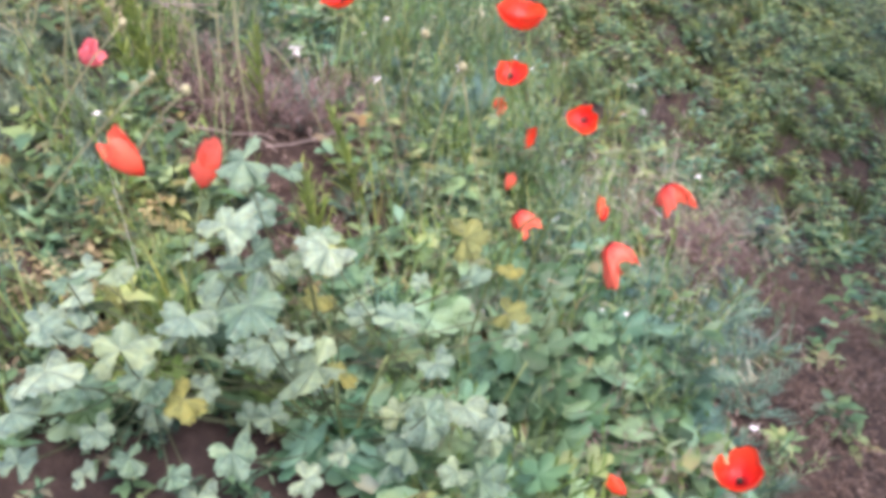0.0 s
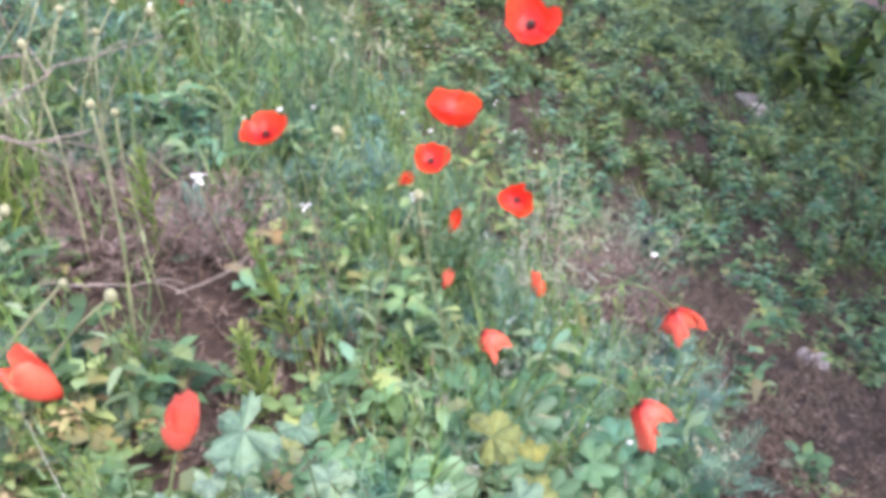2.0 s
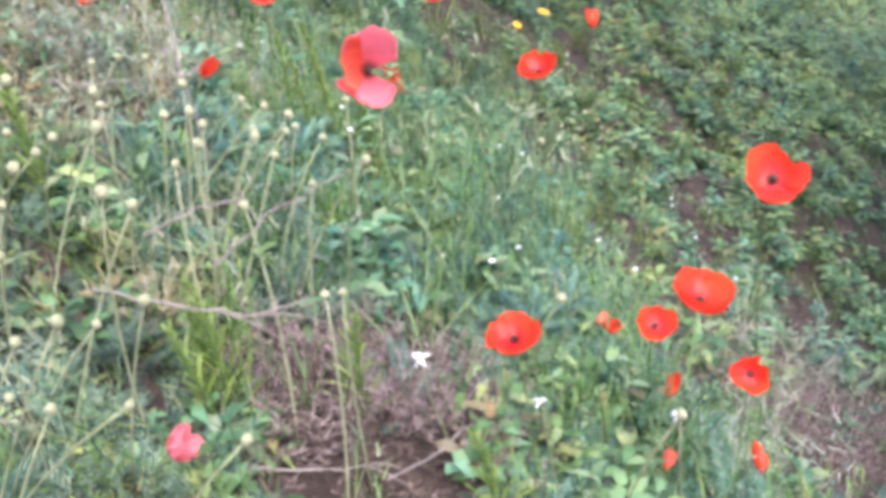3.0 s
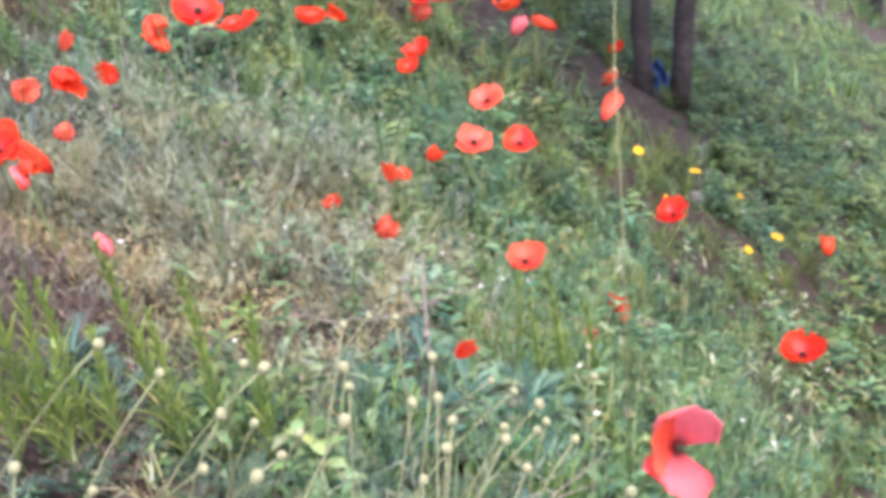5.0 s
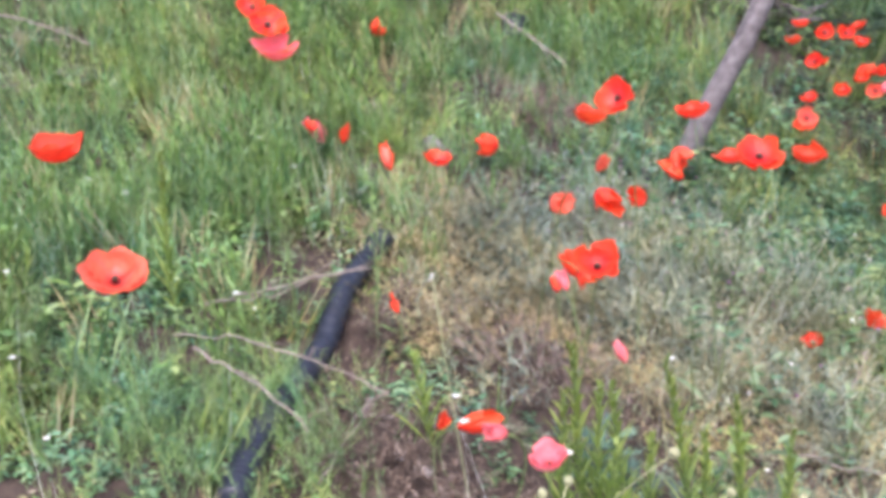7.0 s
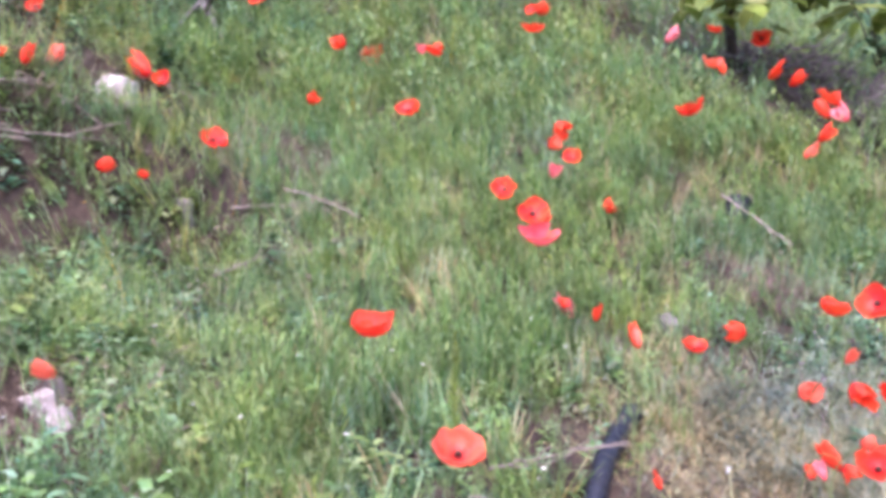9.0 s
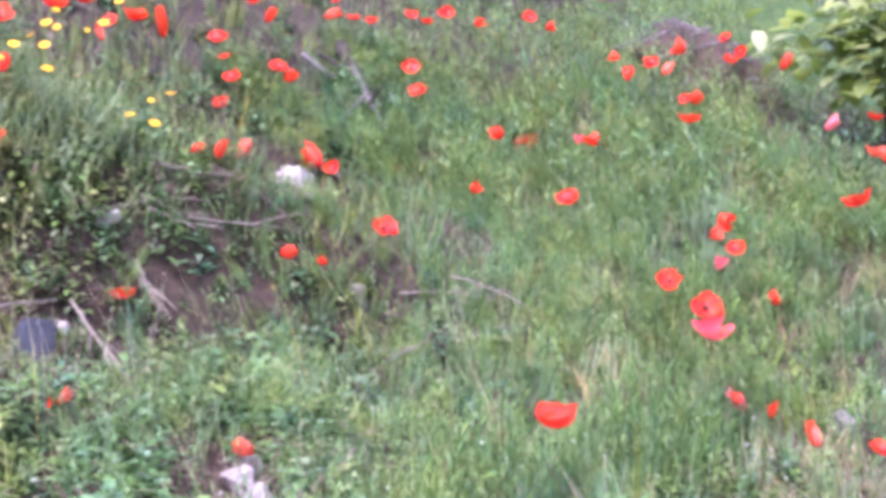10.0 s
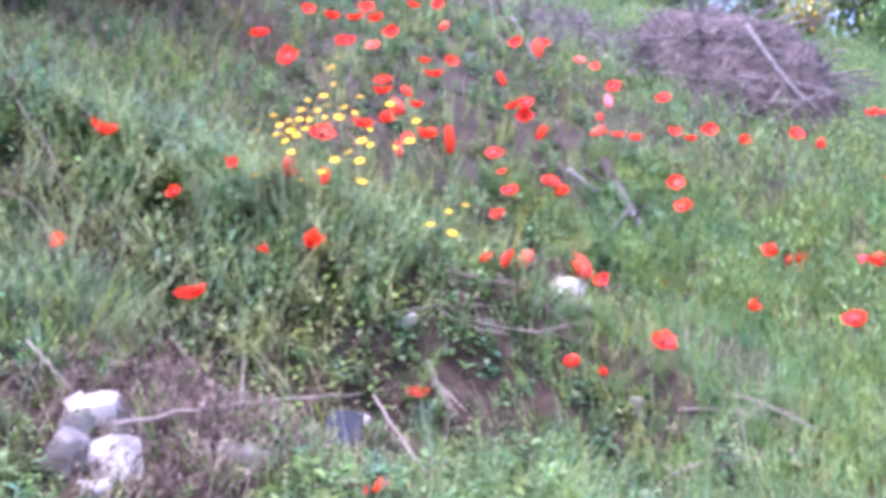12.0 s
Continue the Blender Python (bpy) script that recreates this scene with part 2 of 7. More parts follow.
def height(x, y, fine=True):
    x, y = np.asarray(x, float), np.asarray(y, float)
    xe = np.where(x < -10, -10 - 2.5 * (1 - np.exp((x + 10) / 2.5)), np.where(x > 6, 6 + 4 * (1 - np.exp(-(x - 6) / 4)), x))
    ye = np.clip(y, -60, 60)
    z = COEF[0] + COEF[1] * xe + COEF[2] * ye
    for k, (cx, cy, s) in zip(COEF[3:], SWELLS):
        z = z + k * np.exp(-((x - cx) ** 2 + (y - cy) ** 2) / (2 * s * s))
    u = -(x + 3.22) + 0.25 * (y - 0.4)
    along = sstep(-1.8, -0.9, y) * (1 - sstep(1.2, 1.9, y))
    z = z + along * (0.3 * sstep(-0.12, 0.22, u) * np.exp(-np.clip(u - 0.2, 0, 9) / 0.9) - 0.12 * np.exp(-((u + 0.25) / 0.3) ** 2))
    if fine:
        near = np.exp(-((x + 1) ** 2 + (y - 2) ** 2) / 120)
        z = z + near * (0.02 * rough_noise(x, y, 0.45, 5) + 0.012 * rough_noise(x, y, 0.14, 6) + 0.006 * rough_noise(x, y, 0.06, 7))
    return z


def soft_axis(lo, hi, step, far):
    a = list(np.arange(lo, hi, step))
    out, s = [hi], step
    while out[-1] < far:
        s *= 1.22
        out.append(out[-1] + s)
    back, s = [lo], step
    while back[-1] > -far:
        s *= 1.22
        back.append(back[-1] - s)
    return np.array(back[:0:-1] + a + out)


def mesh_of(name, verts, faces, smooth=True):
    me = bpy.data.meshes.new(name)
    verts, faces = np.asarray(verts, np.float32), np.asarray(faces, np.int32)
    k = faces.shape[1]
    me.vertices.add(len(verts))
    me.vertices.foreach_set("co", verts.ravel())
    me.loops.add(faces.size)
    me.loops.foreach_set("vertex_index", faces.ravel())
    me.polygons.add(len(faces))
    me.polygons.foreach_set("loop_start", np.arange(0, faces.size, k, dtype=np.int32))
    me.polygons.foreach_set("use_smooth", np.full(len(faces), smooth))
    me.update(calc_edges=True)
    me.validate()
    return me


def grid_faces(nu, nv):
    i = np.arange(nu * nv).reshape(nu, nv)
    return np.stack([i[:-1, :-1], i[1:, :-1], i[1:, 1:], i[:-1, 1:]], -1).reshape(-1, 4)


gx, gy = soft_axis(-5.2, 2.2, 0.042, 900), soft_axis(-1.2, 4.6, 0.042, 900)
X, Y = np.meshgrid(gx, gy, indexing="ij")
ground = new("ground", mesh_of("ground", np.stack([X, Y, height(X, Y)], -1).reshape(-1, 3), grid_faces(len(gx), len(gy))))
ground.data.materials.append(SOIL)
tagged(ground, "dry brown earth of a steep weedy bank", "ground", kind="structure")


def hz(x, y):
    return float(height(x, y))


# ---- small mesh tools ----
def part(name, me, mat, parent, label="", m=None):
    ob = new(name, me)
    if mat is not None and not me.materials:
        me.materials.append(mat)
    ob.parent = parent
    if m is not None:
        ob.matrix_local = m
    if label:
        tagged(ob, label)
    return ob


def thing(name, x, y, z, label, category, group=""):
    ob = new(name)
    ob.location = (x, y, z)
    ob.empty_display_size = 0.02
    return tagged(ob, label, category, group)


def tube_data(points, radii, sides=6):
    pts = np.array(points, float)
    d = np.gradient(pts, axis=0)
    d /= np.linalg.norm(d, axis=1)[:, None] + 1e-9
    ref = np.array((0.31, 0.87, 0.2)) if abs(d[0] @ np.array((0.31, 0.87, 0.2))) < 0.8 else np.array((1.0, 0, 0))
    a = np.cross(d, ref)
    a /= np.linalg.norm(a, axis=1)[:, None]
    b = np.cross(d, a)
    ang = np.arange(sides) * 2 * math.pi / sides
    ring = a[:, None] * np.cos(ang)[None, :, None] + b[:, None] * np.sin(ang)[None, :, None]
    v = pts[:, None] + ring * np.broadcast_to(np.asarray(radii, float), (len(pts),))[:, None, None]
    n = len(pts)
    i = np.arange(n * sides).reshape(n, sides)
    j = np.roll(i, -1, axis=1)
    f = np.stack([i[:-1], j[:-1], j[1:], i[1:]], -1).reshape(-1, 4)
    v = np.concatenate([v.reshape(-1, 3), pts[:1], pts[-1:]])
    caps = [(n * sides, j[0][k], i[0][k], i[0][k]) for k in range(sides)] + [(n * sides + 1, i[-1][k], j[-1][k], j[-1][k]) for k in range(sides)]
    f = [tuple(q) for q in f] + [c[:3] for c in caps]
    return v, f


def tube(name, points, radii, sides=6):
    v, f = tube_data(points, radii, sides)
    me = bpy.data.meshes.new(name)
    me.from_pydata([tuple(p) for p in v], [], [tuple(int(q) for q in g) for g in f])
    me.polygons.foreach_set("use_smooth", np.full(len(me.polygons), True))
    return me


def bezier(a, b, c, n=7):
    a, b, c = (np.array(p, float) for p in (a, b, c))
    t = np.linspace(0, 1, n)[:, None]
    return (1 - t) ** 2 * a + 2 * t * (1 - t) * b + t * t * c


def merge(name, pieces):
    """One mesh out of (verts, faces) pairs."""
    v, f, k = [], [], 0
    for pv, pf in pieces:
        v += [tuple(p) for p in pv]
        f += [tuple(int(q) + k for q in g) for g in pf]
        k += len(pv)
    me = bpy.data.meshes.new(name)
    me.from_pydata(v, [], f)
    me.polygons.foreach_set("use_smooth", np.full(len(me.polygons), True))
    return me


def rock(name, seed, sx, sy, sz):
    """A broken block: the hull of scattered points with chipped edges."""
    r = random.Random(seed * 17)
    bm = bmesh.new()
    for sides in ((-1, -1, -1), (1, -1, -1), (-1, 1, -1), (1, 1, -1), (-1, -1, 1), (1, -1, 1), (-1, 1, 1), (1, 1, 1)):
        for k in range(3):
            d = Vector([s * r.uniform(0.3, 0.95) for s in sides])
            bm.verts.new((d.x * sx, d.y * sy, d.z * sz))
    hull = bmesh.ops.convex_hull(bm, input=bm.verts)
    bmesh.ops.delete(bm, geom=[g for g in hull["geom_interior"] if isinstance(g, bmesh.types.BMVert)], context="VERTS")
    bmesh.ops.bevel(bm, geom=list(bm.edges), offset=min(sx, sz) * 0.06, segments=1, affect="EDGES")
    bmesh.ops.recalc_face_normals(bm, faces=bm.faces)
    me = bpy.data.meshes.new(name)
    bm.to_mesh(me)
    bm.free()
    return me

# ---- poppies ----
R = random.Random(11)


def petal_mesh(kind, seed):
    """A petal of a bowl about the z axis, one unit across, pleated and with a waved, uneven rim."""
    r = random.Random(seed)
    nu, nv = 15, 9
    low, high, flat = {"torn": (92, -6, 1.0), "open": (93, 38, 1.0), "cup": (91, 22, 1.0), "folded": (72, -10, 0.6), "drooping": (72, -8, 0.75), "bud": (50, -14, 0.7), "slim": (48, -14, 0.8)}[kind]
    high += r.uniform(-18, 16)
    half = radians({"torn": 64, "open": 80, "cup": 82, "folded": 66, "drooping": 58, "bud": 60, "slim": 72}[kind])
    rr, zz, R0, Z0 = [], [], 0.0, 0.0
    for j in range(nv):
        rr.append(R0)
        zz.append(Z0)
        ang = radians(low + (high - low) * (j + 0.5) / (nv - 1))
        R0, Z0 = R0 + math.sin(ang) / (nv - 1), Z0 + math.cos(ang) / (nv - 1)
    k = 0.5 / max(rr)
    ph, ph2, dent, at = r.uniform(0, 6), r.uniform(0, 6), r.uniform(0.0, 0.16), r.uniform(-0.5, 0.5)
    long = r.uniform(0.86, 1.14) if kind in ("open", "cup") else r.uniform(0.93, 1.07) if kind == "slim" else r.uniform(0.72, 1.25)
    soft = {"torn": 0.03, "slim": 0.04, "open": 0.038, "cup": 0.04, "drooping": 0.11}.get(kind, 0.075)
    v = []
    for i in range(nu):
        u = i / (nu - 1) * 2 - 1
        th = u * half
        for j in range(nv):
            t = j / (nv - 1)
            cut = 1 - (0.22 if kind == "torn" else 0.12) * abs(u) ** 4 * t - dent * t * t * math.exp(-((u - at) / 0.22) ** 2)
            rad, z = rr[j] * k * cut, zz[j] * k * cut * long
            wave = t * t * (soft * 0.8 * math.sin(u * 4.2 + ph) + soft * 0.45 * math.sin(u * 10 + ph2))
            pleat = t * (0.012 * math.sin(u * 19 + ph2) + soft * 0.5 * math.sin(u * 3.1 + t * 5 + ph2))
            q = rad * (1 + 0.5 * (long - 1)) + wave + pleat
            v.append((q * math.sin(th), q * math.cos(th) * flat, z + wave * 1.1 - 0.03 * t * t * abs(u)))
    me = bpy.data.meshes.new("petal")
    me.from_pydata(v, [], [tuple(int(q) for q in f) for f in grid_faces(nu, nv)])
    me.polygons.foreach_set("use_smooth", np.full(len(me.polygons), True))
    return me


PETALS = {k: [petal_mesh(k, 10 * i + len(k)) for i in range(8)] for k in ("open", "cup", "torn", "folded", "drooping", "bud", "slim")}
FADED, PALE = {}, {}
for k, group in PETALS.items():
    FADED[k], PALE[k] = [me.copy() for me in group], [me.copy() for me in group]
    for pool, mat in ((group, RED), (FADED[k], PINK), (PALE[k], CORAL)):
        for me in pool:
            me.materials.append(mat)


def lathe(profile, sides=8):
    v = [(r * math.cos(2 * math.pi * k / sides), r * math.sin(2 * math.pi * k / sides), z) for r, z in profile for k in range(sides)]
    n = len(profile)
    i = np.arange(n * sides).reshape(n, sides)
    j = np.roll(i, -1, axis=1)
    f = [tuple(q) for q in np.stack([i[:-1], j[:-1], j[1:], i[1:]], -1).reshape(-1, 4)]
    return v, f


capsule_me = merge("seed_capsule", [lathe([(0.001, 0), (0.03, 0.02), (0.045, 0.08), (0.035, 0.11), (0.055, 0.12), (0.001, 0.135)])])
spikes = []
for i in range(13):
    a, l, k = R.uniform(0, 6.28), R.uniform(0.1, 0.17), R.uniform(0.5, 1.0)
    p = np.array((math.cos(a) * l * k, math.sin(a) * l * k, R.uniform(0.08, 0.15)))
    spikes.append(tube_data([(math.cos(a) * 0.03, math.sin(a) * 0.03, 0.0), p, p * 1.12], [0.006, 0.008, 0.016], 4))
stamen_me = merge("stamen_ring", spikes)
capsule_me.materials.append(CAPSULE)
stamen_me.materials.append(DARK)
LABELS = {
    "open": "wide open scarlet poppy with a dark centre among weeds",
    "cup": "cup-shaped scarlet poppy on a thin hairy stem",
    "folded": "half-closed red poppy seen on a thin stem",
    "drooping": "drooping red poppy hanging from a bent stem",
    "bud": "small crumpled red poppy low among the weeds",
    "slim": "half-closed red poppy with long folded petals",
    "torn": "large coral-red poppy that lacks one petal",
}


def poppy(x, y, z, size, tilt, az, kind, gap=None, tone=None):
    """One flower with its head at x, y, z, leaning by tilt degrees towards the heading az."""
    g = hz(x, y)
    h = max(0.04, z - g)
    a = R.uniform(0, 6.28)
    bx, by = x + math.cos(a) * 0.16 * h - 0.1 * h, y + math.sin(a) * 0.16 * h
    if kind == "drooping":
        bx, by = x - math.cos(radians(az)) * 0.55 * h, y - math.sin(radians(az)) * 0.55 * h
    bz = hz(bx, by)
    ob = thing("poppy", bx, by, bz, LABELS[kind], "poppy", "poppies")
    lean = Vector((math.cos(radians(az)), math.sin(radians(az)), 0))
    axis = (Vector((0, 0, 1)) * math.cos(radians(tilt)) + lean * math.sin(radians(tilt))).normalized()
    head = Vector((x - bx, y - by, z - bz)) - axis * size * (0.75 if kind == "slim" else 0.2)
    if kind == "drooping":
        mid = head - axis * 0.35 * h
        path = bezier((0, 0, 0), (mid.x * 0.7, mid.y * 0.7, mid.z * 1.05), head, 9)
    else:
        mid = head - axis * h * 0.55
        path = bezier((0, 0, -0.01), (mid.x * 0.8, mid.y * 0.8, max(0.3 * h, mid.z)), head, 8)
    part("stem", tube("stem", path, np.linspace(0.0017, 0.0011, len(path)), 5), STEM, ob)
    turn = axis.to_track_quat("Z", "Y").to_matrix().to_4x4()
    spin = R.uniform(0, 6.28)
    if gap is not None:
        side = turn.to_3x3().inverted() @ Vector((math.cos(radians(gap)), math.sin(radians(gap)), 0))
        spin = math.atan2(side.y, side.x)
    chance = R.random()
    pool = FADED if chance < (0.12 if kind == "bud" else 0.0) else PALE if gap is not None or chance > (0.6 if kind in ("drooping", "slim", "folded") else 0.9) else PETALS
    pool = {"red": PETALS, "coral": PALE, "pink": FADED}.get(tone, pool)
    pick = R.sample(pool[kind], 4)
    if tone == "rose":
        pick = [FADED[kind][0], PALE[kind][2], FADED[kind][3], PALE[kind][5]]
    for k in range(3 if kind == "bud" or gap is not None else 4):
        s = size * (0.88 if k % 2 else 1.06) * R.uniform(0.96, 1.04)
        inward = Matrix.Translation((0, 0, 0.004 * k * size))
        local = Matrix.Translation(head) @ turn @ Matrix.Rotation(spin + k * (math.pi / 2 if kind != "bud" else 2.1), 4, "Z") @ inward @ Matrix.Rotation(radians(R.uniform(-9, 9)), 4, "X") @ Matrix.Diagonal((s, s, s * R.uniform(0.85, 1.15), 1))
        part("petal", pick[k], None, ob, "", local)
    if kind in ("open", "cup", "torn"):
        local = Matrix.Translation(head) @ turn @ Matrix.Diagonal((size, size, size, 1))
        capsule = part("seed_capsule", capsule_me, None, ob, "", local)
        part("stamen_ring", stamen_me, None, capsule, "", Matrix.Diagonal((0.55, 0.55, 0.6, 1)) if kind == "open" else Matrix.Diagonal((0.36, 0.36, 0.5, 1)))


# ---- yellow daisies ----
v = []
for t, w in ((0.1, 0.04), (0.28, 0.115), (0.42, 0.12), (0.5, 0.04)):
    for s in (-1, 1):
        v.append((w * s, t, 0.05 * math.sin(t * 5)))
rays = [(v, [(0, 1, 3, 2), (2, 3, 5, 4), (4, 5, 7, 6)])]
ray_me, disc_me = merge("ray_floret", rays), merge("disc", [lathe([(0.17, 0.02), (0.15, 0.09), (0.08, 0.13), (0.001, 0.14)], 9)])
ray_me.materials.append(YELLOW)
disc_me.materials.append(ORANGE)


def daisy(x, y, z, size):
    size *= 0.85
    bx, by = x + R.uniform(-0.05, 0.05), y + R.uniform(-0.05, 0.05)
    bz = hz(bx, by)
    ob = thing("yellow_daisy", bx, by, bz, "bright yellow daisy on a slender green stem", "daisy", "yellow daisies")
    head = Vector((x - bx, y - by, max(0.05, z - bz)))
    axis = Vector((R.uniform(0.1, 1.1), R.uniform(-0.7, 0.1), 1)).normalized()
    part("stem", tube("stem", bezier((0, 0, -0.01), (head.x * 0.3, head.y * 0.3, head.z * 0.6), head, 6), [0.0016] * 6, 4), STEM, ob)
    local = Matrix.Translation(head) @ axis.to_track_quat("Z", "Y").to_matrix().to_4x4() @ Matrix.Rotation(R.uniform(0, 6), 4, "Z") @ Matrix.Diagonal((size, size, size, 1))
    for k in range(10):
        part("ray_floret", ray_me, None, ob, "", local @ Matrix.Rotation(k * 0.6283, 4, "Z") @ Matrix.Translation((0, 0, 0.012 * (k % 2))))
    part("disc", disc_me, None, ob, "", local)


# ---- pale round seed heads on bare stalks ----
head_me = merge("seed_head", [lathe([(0.002, -0.55), (0.3, -0.45), (0.5, -0.1), (0.48, 0.2), (0.3, 0.45), (0.001, 0.52)], 9)])
head_me.materials.append(SEED)


def seed_stalk(x, y, z):
    d, a = (R.uniform(0.16, 0.3), R.uniform(2.7, 3.5)) if y < 0.62 else (R.uniform(0.06, 0.24), R.uniform(2.4, 5.0))
    bx, by = x + math.cos(a) * d, y + math.sin(a) * d * 0.8
    bz = hz(bx, by)
    ob = thing("seed_stalk", bx, by, bz, "pale round seed head on a bare greenish stalk", "seed head", "seed heads")
    head = Vector((x - bx, y - by, max(0.05, z - bz)))
    path = bezier((0, 0, -0.01), (head.x * 0.35 + R.uniform(-0.03, 0.03), head.y * 0.35, head.z * 0.55), head, 7)
    part("stem", tube("stem", path, np.linspace(0.0018, 0.0012, 7), 5), PALE_STEM, ob)
    s = R.uniform(0.010, 0.016) * (0.8 if y < 0.62 else 1.0)
    part("seed_head", head_me, None, ob, "", Matrix.Translation(head) @ pose(0, 0, 0, R.uniform(-30, 30), R.uniform(-30, 30), 0) @ Matrix.Diagonal((s, s, s * 1.1, 1)))


# ---- mallow with large lobed leaves ----
def mallow_leaf_mesh(seed):
    r = random.Random(seed)
    lobes, rings, n = 5, 5, 50
    v, f = [(0, 0, 0)], []
    for j in range(1, rings + 1):
        t = j / rings
        for i in range(n):
            a = radians(-152) + radians(304) * i / (n - 1)
            lob = abs(math.cos(a * lobes / 2 * 0.59 * 2))
            edge = 0.5 * (0.64 + 0.36 * lob ** 0.6) * (1 - 0.14 * abs(a) / math.pi) * (1 + 0.06 * math.sin(a * 23 + seed) + 0.035 * math.sin(a * 37))
            edge *= 1 + 0.1 * math.sin(a * 1.4 + seed * 2.1)
            rad = edge * t
            z = 0.1 * t * (lob - 0.4) - (0.05 + 0.03 * (seed % 4)) * t * t + 0.09 * t * t * math.sin(a * 2 + seed) + 0.02 * math.cos(a * 17.0) * t
            v.append((math.sin(a) * rad, math.cos(a) * rad, z))
    for i in range(n - 1):
        f.append((0, 1 + i + 1, 1 + i))
        for j in range(rings - 1):
            p = 1 + j * n + i
            f.append((p, p + 1, p + n + 1, p + n))
    me = bpy.data.meshes.new("leaf_blade")
    me.from_pydata(v, [], f)
    me.polygons.foreach_set("use_smooth", np.full(len(me.polygons), True))
    return me


MLEAF = [mallow_leaf_mesh(i) for i in range(7)]
for i, me in enumerate(MLEAF):
    me.materials.append(MALLOW)
MOLD = []
for me in MLEAF[:3]:
    me = me.copy()
    me.materials.clear()
    me.materials.append(MALLOW_OLD)
    MOLD.append(me)


def mallow_plant(x, y, label):
    z = hz(x, y)
    ob = thing("mallow_plant", x, y, z, label, "mallow", "mallows")
    for k in range(4):
        a = k * 1.7
        part("stem", tube("stem", bezier((0, 0, -0.01), (math.cos(a) * 0.02, math.sin(a) * 0.02, 0.07), (math.cos(a) * 0.07, math.sin(a) * 0.07, 0.16), 7), np.linspace(0.0028, 0.0016, 7), 6), STEM, ob)
    return ob


def mallow_leaf(plant, x, y, z, size, old=False):
    base = plant.location
    p = Vector((x, y, z)) - base
    axis = Vector((R.uniform(-0.5, 0.5), R.uniform(-0.9, 0.2), 1)).normalized()
    me = R.choice(MOLD if old else MLEAF)
    s = size * R.uniform(0.95, 1.2)
    local = Matrix.Translation(p) @ axis.to_track_quat("Z", "Y").to_matrix().to_4x4() @ Matrix.Rotation(R.uniform(0, 6.28), 4, "Z") @ Matrix.Diagonal((s, s, s, 1))
    leaf = part("leaf", me, None, plant, "", local)
    part("leaf_stalk", tube("leaf_stalk", bezier((p.x * 0.25, p.y * 0.25, max(0.02, p.z * 0.35)), (p.x * 0.7, p.y * 0.7, p.z * 0.6), p, 6), [0.0009] * 6, 5), STALK, leaf, "", local.inverted())


# ---- upright spires with narrow leaves ----
def narrow_leaf(base, direction, length, width, droop, n=3):
    """A folded, bent blade as (verts, tris)."""
    d = np.array(direction, float)
    d /= np.linalg.norm(d)
    side = np.cross(d, (0, 0, 1.0))
    side /= np.linalg.norm(side) + 1e-9
    v, f = [], []
    for k in range(n):
        t = k / n
        c = np.array(base) + d * length * t - np.array((0, 0, 1.0)) * droop * length * t * t
        w = width * math.sin(math.pi * (0.22 + 0.78 * t)) * 0.5
        v += [c - side * w, c + side * w]
    v.append(np.array(base) + d * length - np.array((0, 0, 1.0)) * droop * length)
    for k in range(n - 1):
        a = 2 * k
        f += [(a, a + 1, a + 3), (a, a + 3, a + 2)]
    f.append((2 * n - 2, 2 * n - 1, 2 * n))
    return v, f


def spire(x, y, h, label="upright yellow-green weed with narrow leaves", mat=None, dense=1.0):
    z = hz(x, y)
    ob = thing("weed_spire", x, y, z, label, "weed", "weed spires")
    lx, ly = R.uniform(-0.12, 0.12) * h, R.uniform(-0.12, 0.12) * h
    path = bezier((0, 0, -0.01), (lx * 0.2, ly * 0.2, h * 0.5), (lx, ly, h), 7)
    part("stem", tube("stem", path, np.linspace(0.004, 0.0012, 7), 5), STEM, ob)
    leaves = []
    n = int(80 * h / 0.3 * dense)
    for k in range(n):
        t = 0.1 + 0.9 * k / n
        a = k * 2.4
        p = path[min(6, int(t * 6))] * (1 - (t * 6) % 1) + path[min(6, int(t * 6) + 1)] * ((t * 6) % 1)
        l = (0.08 * (1 - t) + 0.025) * R.uniform(0.5, 1.3)
        leaves.append(narrow_leaf(p, (math.cos(a), math.sin(a), R.uniform(0.9, 2.2) + 1.2 * t), l, R.uniform(0.004, 0.008), R.uniform(0.15, 0.5)))
    part("foliage", merge("foliage", leaves), mat or SPIRE, ob)


# ---- single leafy weeds and grass tufts ----
def blade_mesh(name, length, width, droop, n, mat):
    v, f = narrow_leaf((0, 0, 0), (0, 1, 0.0001), length, width, droop, n)
    v = [(p[0], p[1], p[2] + 0.22 * abs(p[0])) for p in v]
    me = bpy.data.meshes.new(name)
    me.from_pydata([tuple(p) for p in v], [], f)
    me.polygons.foreach_set("use_smooth", np.full(len(me.polygons), True))
    me.materials.append(mat)
    return me


HERB_ONE = leafy("weed_leaf", [(0.08, 0.14, 0.065), (0.13, 0.22, 0.1), (0.19, 0.3, 0.15), (0.28, 0.38, 0.22)], 0.3, 0.6, "object", 20, hue=0.0)
GRASS_ONE = leafy("tuft_blade", [(0.08, 0.14, 0.045), (0.15, 0.25, 0.08), (0.2, 0.31, 0.12), (0.26, 0.33, 0.16)], 0.3, 0.55, "object", 20, hue=0.0)
WEED_LEAF = [blade_mesh("leaf", 1.0, w, d, 5, HERB_ONE) for w, d in ((0.34, 0.4), (0.26, 0.6), (0.42, 0.3))]
YOUNG_ONE = leafy("lance_leaf", [(0.07, 0.15, 0.04), (0.11, 0.22, 0.06), (0.16, 0.29, 0.09), (0.24, 0.35, 0.13)], 0.35, 0.55, "object", 20, hue=0.0)
